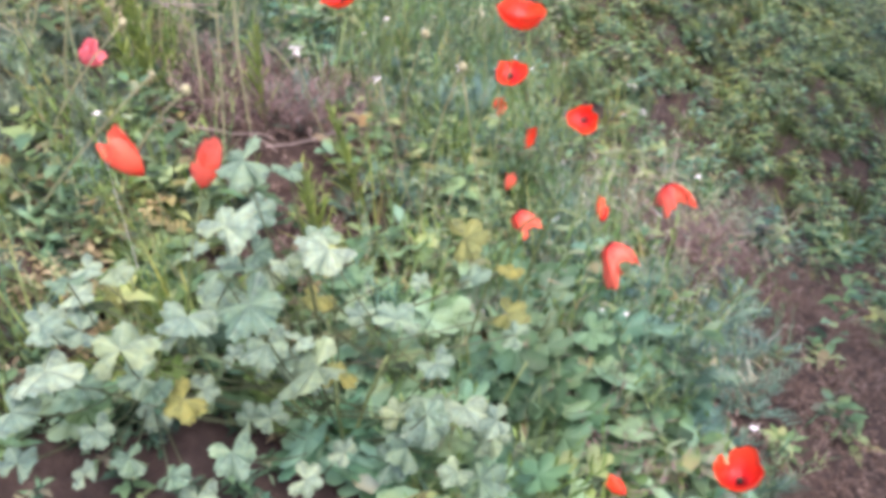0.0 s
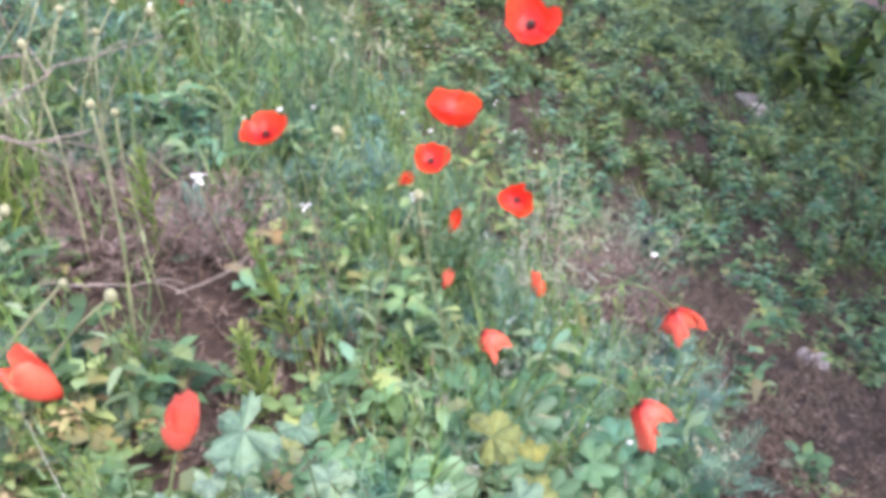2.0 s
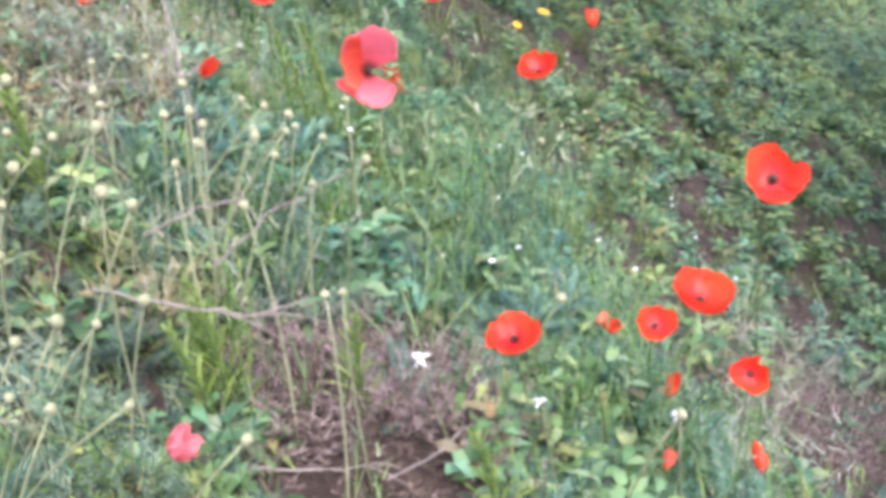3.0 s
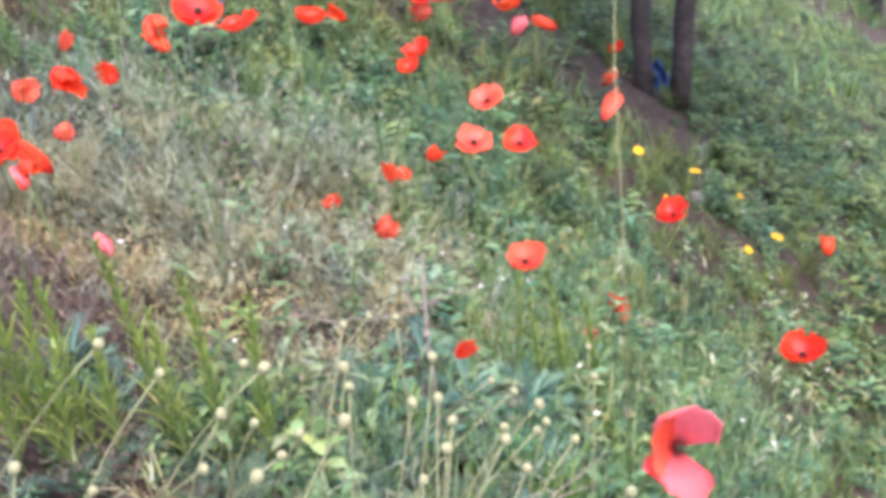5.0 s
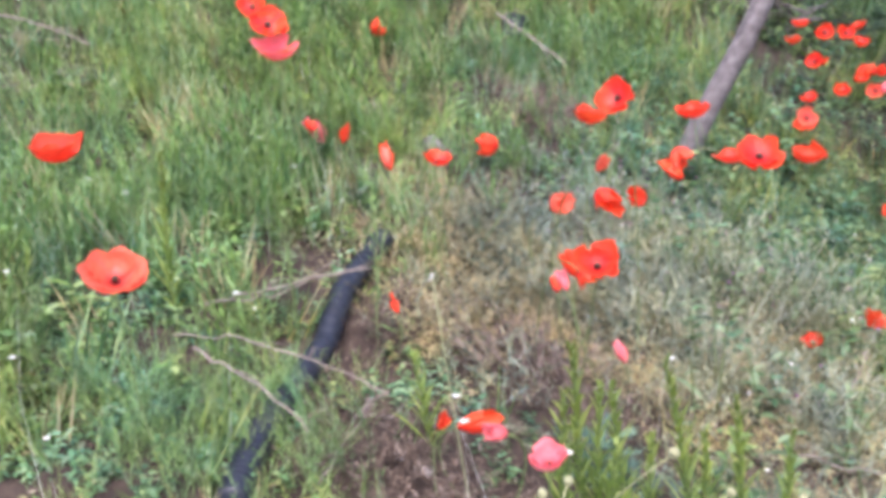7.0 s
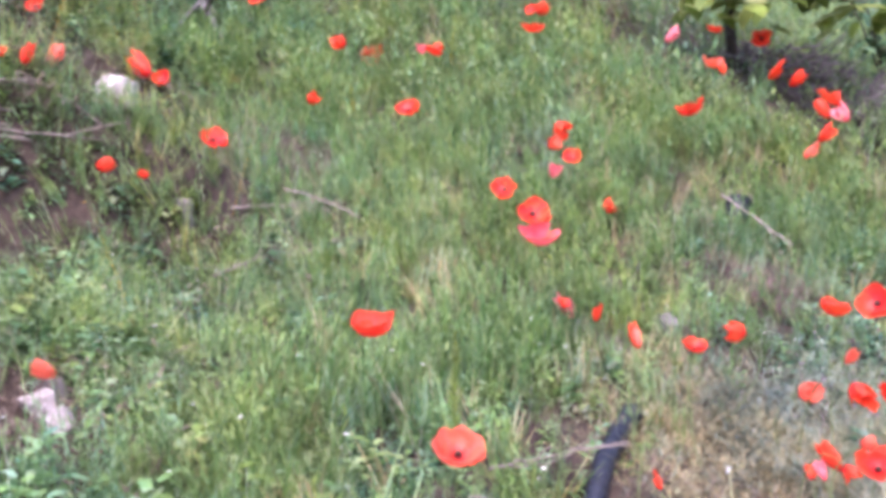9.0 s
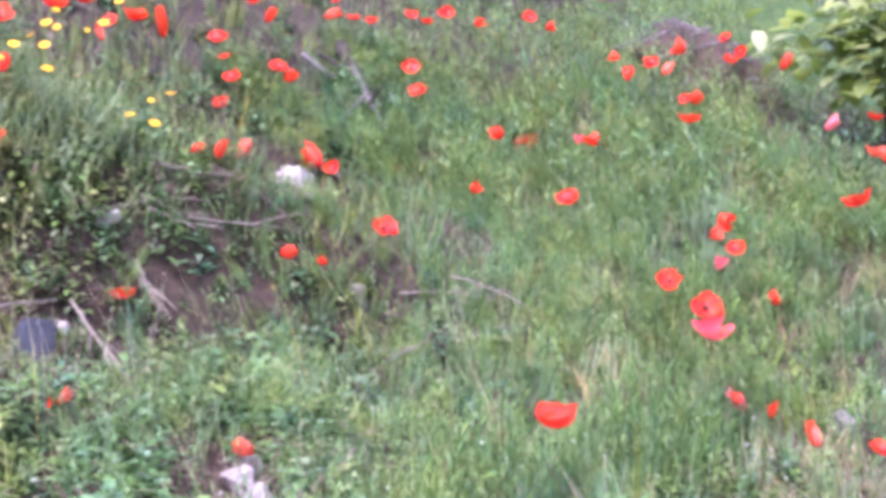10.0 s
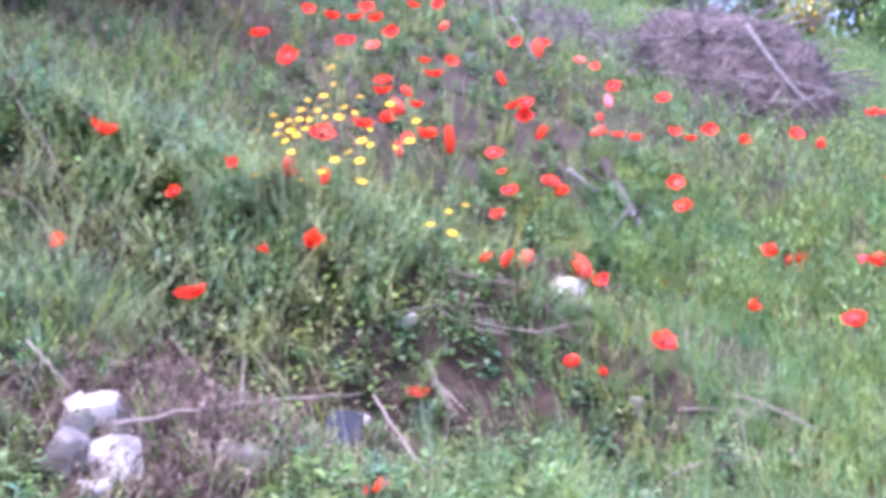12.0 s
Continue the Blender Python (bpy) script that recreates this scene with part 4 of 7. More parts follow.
sage = lambda x, y: np.clip(blob(x, y, -0.12, 0.72, 0.2, 0.24) + blob(x, y, -0.15, 1.15, 0.36, 0.34) + blob(x, y, 0.08, 0.62, 0.16, 0.16), 0, 1) * (1 - blob(x, y, 0.17, 0.9, 0.14, 0.16))
x, y, r = sow(1200, (-0.7, 0.4, 0.4, 1.7), lambda x, y: (1 - 0.9 * bare(x, y)) * sage(x, y) * clear_of_eye(x, y) * (0.12 + 0.88 * clump(x, y, 0.16, 19)), 87)
scatter("sage_weeds", "grey-green finely cut foliage below seed heads", "cutleaf", SAGE, x, y, r.uniform(0.045, 0.12, len(x)), 0.35, seed=47)
x, y, r = sow(1700, (-0.2, 0.0, 1.1, 2.4), lambda x, y: OPEN(x, y) * lush(x, y) * clump(x, y, 0.22, 18), 88)
scatter("bright_weeds", "bright green leafy stems among darker weeds", "forb", YOUNG, x, y, r.uniform(0.08, 0.2, len(x)), 0.3, seed=48)
x, y, r = sow(330, (0.12, 0.0, 0.8, 0.42), lambda x, y: clear_of_eye(x, y) * (0.3 + 0.7 * clump(x, y, 0.18, 17)), 89)
scatter("lobed_leaves", "small pale lobed leaves on thin stalks", "lobed", YOUNG, x, y, r.uniform(0.03, 0.065, len(x)), 0.25, seed=49)
x, y, r = sow(190, (0.1, 0.0, 0.8, 0.5), lambda x, y: clear_of_eye(x, y) * (0.3 + 0.7 * clump(x, y, 0.18, 16)), 90)
scatter("pale_lobed_leaves", "small blue-green lobed leaves on thin stalks", "lobed", HERB, x, y, r.uniform(0.035, 0.08, len(x)), 0.25, seed=50)

x, y, r = sow(260, (0.3, 0.1, 0.95, 0.75), lambda x, y: np.clip(blob(x, y, 0.52, 0.34, 0.18, 0.19) + blob(x, y, 0.66, 0.56, 0.12, 0.1), 0, 1), 99)
scatter("round_lobed_leaves", "mid-green lobed leaves in a low patch", "lobed", LEAF, x, y, r.uniform(0.045, 0.095, len(x)), 0.25, seed=59)
x, y, r = sow(900, (-3.5, 0.7, -2.5, 1.7), lambda x, y: blob(x, y, -2.98, 1.2, 0.36, 0.36) * (0.3 + 0.7 * clump(x, y, 0.25, 11)), 100)
scatter("foot_weeds", "green weeds at the foot of an earth bank", "forb", MEADOW, x, y, r.uniform(0.1, 0.2, len(x)), 0.3, seed=60)

# low cover
x, y, r = sow(24000, (-4.5, -1.4, 3.4, 6.5), lambda x, y: OPEN(x, y) * (0.25 + 0.75 * clump(x, y, 0.4, 35)) * (1 - 0.7 * dry(x, y)), 48)
scatter("low_weeds", "low green ground weeds on brown earth", "low", LOW, x, y, r.uniform(0.025, 0.06, len(x)), 0.2, seed=9)
x, y, r = sow(9000, WIDE, lambda x, y: OPEN(x, y) * sstep(2.2, 3.4, np.hypot(x, y)) * (1 - meadow(x, y)) * (0.4 + 0.6 * clump(x, y, 0.6, 36)) * (1 - sstep(-0.1, 0.5, x)), 49)
scatter("bank_weeds", "leafy green weeds higher on the bank", "herb", HERB, x, y, r.uniform(0.08, 0.22, len(x)), 0.3, seed=10)
x, y, r = sow(5000, WIDE, lambda x, y: OPEN(x, y) * sstep(2.4, 3.4, np.hypot(x, y)) * (1 - meadow(x, y)) * (1 - 0.85 * sstep(-0.1, 0.5, x)), 50)
scatter("bank_grass", "green and dry grass on the upper bank", "grass", GRASS, x, y, r.uniform(0.14, 0.34, len(x)), 0.3, seed=11, category="grass")
x, y, r = sow(6000, (-2.0, 3.4, 6, 14), lambda x, y: sstep(3.8, 5.2, y + 0.25 * x) * (0.5 + 0.5 * clump(x, y, 0.6, 27)) * (1 - 0.9 * bare(x, y)), 73)
scatter("shaded_weeds", "dark green weeds on shaded ground behind trunks", "herb", LOW, x, y, r.uniform(0.12, 0.28, len(x)), 0.3, seed=33)
x, y, r = sow(5200, (-30, -8, 12, 30), lambda x, y: sstep(6.0, 9, np.hypot(x + 0.5, y)) * 0.9, 51)
scatter("distant_growth", "distant rough grass and weeds", "far_grass", MEADOW, x, y, r.uniform(0.35, 0.6, len(x)), 0.3, seed=12)

x, y, r = sow(3400, (-9, -8, 8, 6), lambda x, y: np.clip(sstep(0.9, 1.5, -y) * (0.4 + 0.6 * clump(x, y, 0.8, 22)) + sstep(1.9, 2.6, x) * 0.7, 0, 1) * sstep(0.9, 1.3, np.hypot(x - 0.3, y + 0.3)), 83)
scatter("outlying_weeds", "rough weeds on the slope round about", "far_grass", LOW, x, y, r.uniform(0.15, 0.32, len(x)), 0.35, seed=43)

# leafy clumps above and below the earth bank
clumps = lambda x, y: np.clip(blob(x, y, -3.6, 0.3, 0.42, 0.8) + blob(x, y, -2.45, 0.6, 0.4, 0.2) + blob(x, y, -2.15, 0.25, 0.3, 0.2) + blob(x, y, -2.45, -0.1, 0.13, 0.1) + blob(x, y, -1.9, 0.5, 0.5, 0.35) * 0.8 + blob(x, y, -3.5, -0.85, 0.35, 0.3) + blob(x, y, -4.6, -0.5, 0.6, 0.8) + blob(x, y, -4.4, 1.9, 0.4, 0.5) + blob(x, y, -4.7, 2.7, 0.5, 0.4), 0, 1) * (1 - blob(x, y, -2.1, 0.4, 0.32, 0.16))
x, y, r = sow(7500, (-5.5, -1.6, -1.4, 3.2), lambda x, y: clumps(x, y) * (1 - 0.5 * bare(x, y)), 61)
scatter("bank_clumps", "leafy green clumps hanging over an earth bank", "herb", MEADOW, x, y, r.uniform(0.08, 0.2, len(x)), 0.35, seed=21)
x, y, r = sow(4200, (-5.5, -1.6, -1.4, 3.2), lambda x, y: clumps(x, y) * (1 - 0.5 * bare(x, y)), 62)
scatter("bank_feathers", "feathery green growth on an earth bank", "feather", MEADOW, x, y, r.uniform(0.14, 0.32, len(x)), 0.3, seed=22)
x, y, r = sow(1700, (-5.0, -1.6, -1.4, 2.6), lambda x, y: (0.2 + 0.8 * bare(x, y)) * (1 - meadow(x, y)), 63)
scatter("dead_stalks", "tangled grey-brown dead stalks on the bank", "sprig", LITTER, x, y, r.uniform(0.08, 0.24, len(x)), 0.5, seed=23, category="dry plants")
x, y, r = sow(1000, (-4.2, -1.4, -1.8, 1.6), lambda x, y: 0.1 + 0.9 * bare(x, y), 82)
scatter("dead_grass", "thin bent dead grass stalks on an earth bank", "grass", LITTER, x, y, r.uniform(0.08, 0.2, len(x)), 0.8, seed=42, category="dry plants")
x, y, r = sow(2100, (-1.9, -0.2, 0.8, 1.3), lambda x, y: (1 - 0.93 * bare(x, y)) * gaps(x, y), 64)
scatter("small_leaves", "small bright green leaves between larger plants", "herb", HERB, x, y, r.uniform(0.03, 0.08, len(x)), 0.3, seed=24)
x, y, r = sow(220, (-0.1, 0.0, 0.75, 0.5), lambda x, y: clear_of_eye(x, y), 65)
scatter("yellowing_leaves", "small yellowing leaves below the mallow", "herb", STRAW, x, y, r.uniform(0.03, 0.07, len(x)), 0.4, seed=25)
x, y, r = sow(1500, (-1.9, 0.2, 1.2, 3.4), lambda x, y: 0.12 * (1 - dry(x, y)) * (1 - sstep(0.4, 0.6, x)) * (1 - 0.8 * bare(x, y)), 66)
scatter("dry_grass", "thin straw-coloured grass among green weeds", "grass", STRAW, x, y, r.uniform(0.06, 0.17, len(x)), 0.5, seed=26, category="grass")
x, y, r = sow(1000, (-4.6, 0.4, -1.2, 4.4), lambda x, y: 0.6 * meadow(x, y), 67)
scatter("meadow_straw", "dry straw stalks standing in the green meadow", "grass", STRAW, x, y, r.uniform(0.12, 0.28, len(x)), 0.3, seed=27, category="grass")

x, y, r = sow(5200, (0.2, 0.2, 4.5, 7.5), lambda x, y: (1 - 0.92 * bare(x, y)) * sstep(0.75, 1.05, x + 0.22 * np.clip(y - 2, 0, 9)) * (0.25 + 0.75 * clump(x, y, 0.35, 38)), 68)
scatter("path_weeds", "small dark green weeds covering the lower path", "herb", HERB, x, y, r.uniform(0.06, 0.19, len(x)), 0.4, seed=28)
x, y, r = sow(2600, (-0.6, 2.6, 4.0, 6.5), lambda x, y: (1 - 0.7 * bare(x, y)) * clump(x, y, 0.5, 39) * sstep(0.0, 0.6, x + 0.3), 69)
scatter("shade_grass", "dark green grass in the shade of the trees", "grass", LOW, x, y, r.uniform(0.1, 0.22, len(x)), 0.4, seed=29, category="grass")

x, y, r = sow(420, (-1.5, 0.55, -0.8, 1.2), lambda x, y: blob(x, y, -1.12, 0.85, 0.26, 0.26), 70)
scatter("pipe_weeds", "pale leafy weeds growing over a pipe", "feather", MEADOW, x, y, r.uniform(0.07, 0.17, len(x)), 0.4, seed=30)
x, y, r = sow(5000, (-5.2, -1.4, -1.2, 4.5), lambda x, y: (0.2 + 0.8 * bare(x, y)) * 0.8, 71)
scatter("bank_litter", "dead leaves, straw and bits of bark on the bank", "litter", LITTER, x, y, r.uniform(0.018, 0.045, len(x)), 0.2, seed=31, category="litter")

# small leafy plants between the fine meadow stems
x, y, r = sow(5200, (-4.2, 0.3, -1.0, 3.8), lambda x, y: OPEN(x, y) * meadow(x, y) * (0.3 + 0.7 * clump(x, y, 0.3, 28)), 72)
scatter("meadow_herbs", "small-leaved green herbs in the meadow", "herb", MEADOW, x, y, r.uniform(0.05, 0.12, len(x)), 0.3, seed=32)

# weeds and grass that cling to the earth bank
x, y, r = sow(2600, (-3.6, -1.3, -2.2, 1.4), lambda x, y: (0.2 + 0.8 * clump(x, y, 0.3, 26)) * (1 - 0.8 * bare(x, y)), 74)
scatter("clinging_weeds", "small green weeds clinging to an earth bank", "herb", MEADOW, x, y, r.uniform(0.05, 0.12, len(x)), 0.4, seed=34)
x, y, r = sow(900, (-3.7, -1.3, -1.9, 1.4), lambda x, y: (0.15 + 0.85 * clump(x, y, 0.4, 25)) * (1 - 0.6 * bare(x, y)), 75)
scatter("bank_tufts", "green grass tufts rooted on an earth bank", "grass", MEADOW, x, y, r.uniform(0.1, 0.22, len(x)), 0.4, seed=35, category="grass")
x, y, r = sow(420, (-3.7, -1.2, -2.9, -0.3), lambda x, y: blob(x, y, -3.32, -0.8, 0.26, 0.22), 76)
scatter("pale_grass", "pale grey-green grass clump on the bank", "grass", GREY, x, y, r.uniform(0.12, 0.26, len(x)), 0.5, seed=36, category="grass")

# bushy growth that hangs over the edge of the earth bank
x, y, r = sow(330, (-4.0, -0.4, -3.0, 0.8), lambda x, y: blob(x, y, -3.42, 0.15, 0.22, 0.45), 79)
scatter("overhanging_growth", "bushy grey-green growth over an earth bank edge", "feather", BUSH, x, y, r.uniform(0.16, 0.28, len(x)), 0.45, seed=39)
x, y, r = sow(240, (-4.0, -0.4, -3.0, 0.8), lambda x, y: blob(x, y, -3.42, 0.15, 0.22, 0.45), 80)
scatter("overhanging_leaves", "small green leaves over an earth bank edge", "herb", BUSH, x, y, r.uniform(0.08, 0.15, len(x)), 0.45, seed=40)
x, y, r = sow(900, (-4.2, -0.7, -3.0, 0.9), lambda x, y: blob(x, y, -3.5, 0.08, 0.3, 0.55) * (0.4 + 0.6 * clump(x, y, 0.3, 9)), 103)
scatter("bush_stems", "light green leafy stems above an earth bank", "forb", BUSH, x, y, r.uniform(0.16, 0.28, len(x)), 0.5, seed=63)
x, y, r = sow(800, (-4.2, -0.7, -3.0, 0.9), lambda x, y: blob(x, y, -3.5, 0.08, 0.3, 0.55) * (0.4 + 0.6 * clump(x, y, 0.3, 10)), 102)
scatter("bush_growth", "light green bushy growth above an earth bank", "herb", BUSH, x, y, r.uniform(0.1, 0.19, len(x)), 0.5, seed=62)
x, y, r = sow(900, (-4.2, -1.2, -3.0, 0.3), lambda x, y: blob(x, y, -3.45, -0.45, 0.34, 0.5) * (0.3 + 0.7 * clump(x, y, 0.25, 14)), 94)
scatter("olive_growth", "airy olive-green growth with pale tips on the bank", "haze", BUSH, x, y, r.uniform(0.2, 0.36, len(x)), 0.35, seed=54)
x, y, r = sow(150, (-3.8, -0.8, -3.0, 0.1), lambda x, y: blob(x, y, -3.36, -0.34, 0.2, 0.3), 95)
scatter("yellow_buds", "tiny yellow buds over airy growth", "fleck", SEED_BITS, x, y, r.uniform(0.22, 0.38, len(x)), 0.3, seed=55, category="flowers")
x, y, r = sow(110, (-3.4, -0.9, -2.9, -0.4), lambda x, y: blob(x, y, -3.15, -0.63, 0.14, 0.16), 96)
scatter("bank_forbs", "yellow-green leafy clump on the bank", "forb", SPIRE, x, y, r.uniform(0.12, 0.24, len(x)), 0.35, seed=56)
x, y, r = sow(700, (-6.5, -1.6, -3.7, 0.6), lambda x, y: 0.2 + 0.8 * clump(x, y, 0.45, 13), 97)
scatter("bank_dead_growth", "grey-brown dead stalks among bank weeds", "haze", HUSK, x, y, r.uniform(0.2, 0.42, len(x)), 0.4, seed=57, category="dry plants")

# dead tangle on the open earth in front
x, y, r = sow(1700, (-1.2, 0.3, 0.7, 1.85), lambda x, y: bare(x, y), 77)
scatter("dead_tangle", "matted pinkish-brown dead sprigs on bare earth", "sprig", LITTER, x, y, r.uniform(0.05, 0.12, len(x)), 0.5, seed=37, category="dry plants")
x, y, r = sow(4200, (0.7, 0.0, 2.6, 3.4), lambda x, y: bare(x, y) * 0.7, 78)
scatter("path_litter", "dark dead stalks and leaves on the lower path", "sprig", LITTER, x, y, r.uniform(0.04, 0.1, len(x)), 0.5, seed=38, category="litter")

# airy dead plants, brown and mauve
dead = lambda x, y: np.clip(blob(x, y, 0.19, 0.94, 0.14, 0.13) + blob(x, y, -1.53, 2.62, 0.14, 0.14) + blob(x, y, -0.84, 1.42, 0.2, 0.1) * 0.3 + blob(x, y, 0.98, 1.5, 0.15, 0.3) * 0.3 + blob(x, y, 0.7, 0.33, 0.09, 0.1) * 0.8 + blob(x, y, -3.4, 2.06, 0.3, 0.2) * 0.5, 0, 1)
x, y, r = sow(16000, (-3.9, 0.2, 1.4, 3.0), lambda x, y: dead(x, y), 92)
scatter("dead_plants", "airy dead plants with pinkish-brown stalks", "haze", HUSK, x, y, r.uniform(0.08, 0.17, len(x)), 0.35, seed=52, category="dry plants")
x, y, r = sow(420, (-3.2, -0.75, -2.4, 0.1), lambda x, y: blob(x, y, -2.82, -0.34, 0.28, 0.3), 104)
scatter("dead_twigs", "tangle of thin brown dead stalks beside stones", "sprig", HUSK, x, y, r.uniform(0.08, 0.18, len(x)), 0.5, seed=64, category="dry plants")
# pale standing stems behind the seed heads
x, y, r = sow(22, (-0.6, 0.7, 0.2, 1.6), lambda x, y: blob(x, y, -0.2, 1.12, 0.3, 0.35), 101)
scatter("pale_stems", "thin pale branching stems among seed heads", "haze", GREY, x, y, r.uniform(0.2, 0.36, len(x)), 0.3, seed=61, category="dry plants")
# grass with pale ears
x, y, r = sow(46, (0.0, 1.9, 1.0, 3.6), lambda x, y: blob(x, y, 0.38, 2.6, 0.4, 0.6), 93)
scatter("eared_grass", "thin grass with pale hanging ears", "ear", EARS, x, y, r.uniform(0.24, 0.38, len(x)), 0.25, seed=53, category="grass")

# dried carpet
x, y, r = sow(5200, (-1.7, 1.0, 0.1, 2.7), lambda x, y: dry(x, y) * (0.4 + 0.6 * clump(x, y, 0.25, 37)) * (1 - 0.92 * bare(x, y)), 52)
scatter("dried_sprigs", "straw-coloured dried-up sprigs matted on the ground", "sprig", STRAW, x, y, r.uniform(0.05, 0.12, len(x)), 0.3, seed=13, category="dry plants")
x, y, r = sow(5200, (-1.7, 0.3, 1.3, 2.9), lambda x, y: np.clip(greyish(x, y) + 0.35 * dry(x, y), 0, 1) * (1 - 0.92 * bare(x, y)), 53)
scatter("grey_sprigs", "wispy grey-green sprigs with tiny leaves", "sprig", GREY, x, y, r.uniform(0.07, 0.16, len(x)), 0.3, seed=14, category="weeds")
domes = lambda x, y: np.clip(blob(x, y, -0.66, 2.0, 0.42, 0.3) + blob(x, y, -0.75, 2.4, 0.35, 0.28) * 0.7 + blob(x, y, 1.1, 1.95, 0.2, 0.4) * 0.4 + blob(x, y, 0.78, 1.0, 0.12, 0.12) * 0.8, 0, 1)
x, y, r = sow(1500, (-1.4, 0.6, 1.5, 2.9), lambda x, y: domes(x, y) * (0.2 + 0.8 * clump(x, y, 0.22, 15)), 91)
scatter("grey_haze", "soft grey-green wispy plants like a haze", "haze", MIST, x, y, r.uniform(0.16, 0.3, len(x)), 0.25, seed=51)
x, y, r = sow(140, (-1.4, 1.6, 0.2, 2.8), lambda x, y: greyish(x, y), 54)
scatter("purple_flecks", "tiny purple flowers among grey-green sprigs", "fleck", PURPLE, x, y, r.uniform(0.15, 0.24, len(x)), 0.2, seed=15, category="flowers")
# small white flowers, sown thicker to stand in for glints on leaves
x, y, r = sow(1300, (-6, -0.8, 1, 5), lambda x, y: OPEN(x, y) * 0.6, 55)
scatter("white_flecks", "tiny white flowers and painted leaf glints scattered in the green", "fleck", WHITE, x, y, r.uniform(0.16, 0.3, len(x)), 0.2, seed=16, category="flowers")
x, y, r = sow(130, (-7.5, -0.8, -2.5, 7), lambda x, y: 0.6 + 0 * x, 58)
scatter("yellow_flecks", "tiny yellow flowers scattered on the bank", "fleck", YELLOW, x, y, r.uniform(0.3, 0.45, len(x)), 0.2, seed=19, category="flowers")

x, y, r = sow(420, (-4.2, -1.1, -2.0, 1.8), lambda x, y: 0.3 + 0.7 * clump(x, y, 0.4, 23), 81)
scatter("pale_flecks", "tiny pale flower buds scattered on the bank", "fleck", SEED_BITS, x, y, r.uniform(0.2, 0.34, len(x)), 0.3, seed=41, category="flowers")

# dead leaves and bits on the earth
x, y, r = sow(12000, (-4.5, -1.4, 3.2, 6), lambda x, y: 0.12 + 0.88 * bare(x, y), 56)
scatter("leaf_litter", "brown dead leaves and bits of stalk on bare earth", "litter", LITTER, x, y, r.uniform(0.012, 0.035, len(x)), 0.1, seed=17, category="litter")

# ---- things standing and lying about ----
def on(x, y, up=0.0):
    return (x, y, hz(x, y) + up)


def twig(name, label, pts, r0, r1, mat=WOOD, group="dry twigs", category="twig", forks=2):
    """A dry branch through the points, with side shoots."""
    p = np.array([on(*q) for q in pts])
    t = np.linspace(0, 1, 4 * len(p))
    k = np.linspace(0, 1, len(p))
    line = np.stack([np.interp(t, k, p[:, i]) for i in range(3)], -1)
    line += np.array([[noise.noise(Vector((q * 9, i * 5.1, p[0][0] * 3))) for i in range(3)] for q in t]) * 0.05 * np.linalg.norm(p[-1] - p[0])**0.5 * 0.3
    mat = GREYBARK if r0 > 0.009 else mat
    ob = thing(name, *line[0], label, category, group)
    part("branch", tube("branch", line - line[0], np.linspace(r0, r1, len(line)), 6), mat, ob)
    for f in range(forks):
        i = int(len(line) * R.uniform(0.35, 0.8))
        d = line[min(i + 2, len(line) - 1)] - line[i]
        d = d / (np.linalg.norm(d) + 1e-6)
        d = d + np.array((R.uniform(-1, 1), R.uniform(-1, 1), R.uniform(0.0, 0.8)))
        l = np.linalg.norm(line[-1] - line[0]) * R.uniform(0.1, 0.28)
        a = line[i] - line[0]
        part("shoot", tube("shoot", bezier(a, a + d * l * 0.5, a + d * l + np.array((0, 0, -0.03)), 6), np.linspace(r1 * 1.1, r1 * 0.5, 6), 5), mat, ob)
    return ob


def stone(x, y, half, tall, mat, seed, label):
    ob = new("stone", rock("stone", seed, half * 0.92, half * 0.76, tall * 0.95))
    ob.data.materials.append(mat)
    ob.location = on(x, y, tall * 0.25)
    ob.rotation_euler = (0.35 * math.sin(seed), 0.35 * math.cos(seed * 2), seed * 1.3)
    tagged(ob, label, "stone", "loose stones")


def leaf_cloud(centres, count, spread, size, seed, flat=0.8, wide=0.34):
    """Leaf blades scattered round the centres, as (verts, tris)."""
    r = np.random.RandomState(seed)
    c = np.array(centres, float)[r.randint(0, len(centres), count)]
    d = np.clip(r.normal(0, 1, (count, 3)), -1.7, 1.7) * np.array((1, 1, flat)) * spread
    tv, tf = narrow_leaf((0, 0, 0), (0, 1, 0.15), 1.0, wide, 0.3, 4)
    tv, tf = np.array(tv), np.array(tf)
    a, b, s = r.uniform(0, 6.283, count), r.normal(-0.2, 0.5, count), size * r.uniform(0.6, 1.25, count)
    ca, sa, cb, sb = np.cos(a), np.sin(a), np.cos(b), np.sin(b)
    y1, z1 = tv[None, :, 1] * cb[:, None] - tv[None, :, 2] * sb[:, None], tv[None, :, 1] * sb[:, None] + tv[None, :, 2] * cb[:, None]
    w = np.stack([tv[None, :, 0] * ca[:, None] - y1 * sa[:, None], tv[None, :, 0] * sa[:, None] + y1 * ca[:, None], z1], -1) * s[:, None, None]
    v = w + (c + d)[:, None]
    return v.reshape(-1, 3), (tf[None] + (np.arange(count) * len(tv))[:, None, None]).reshape(-1, 3)


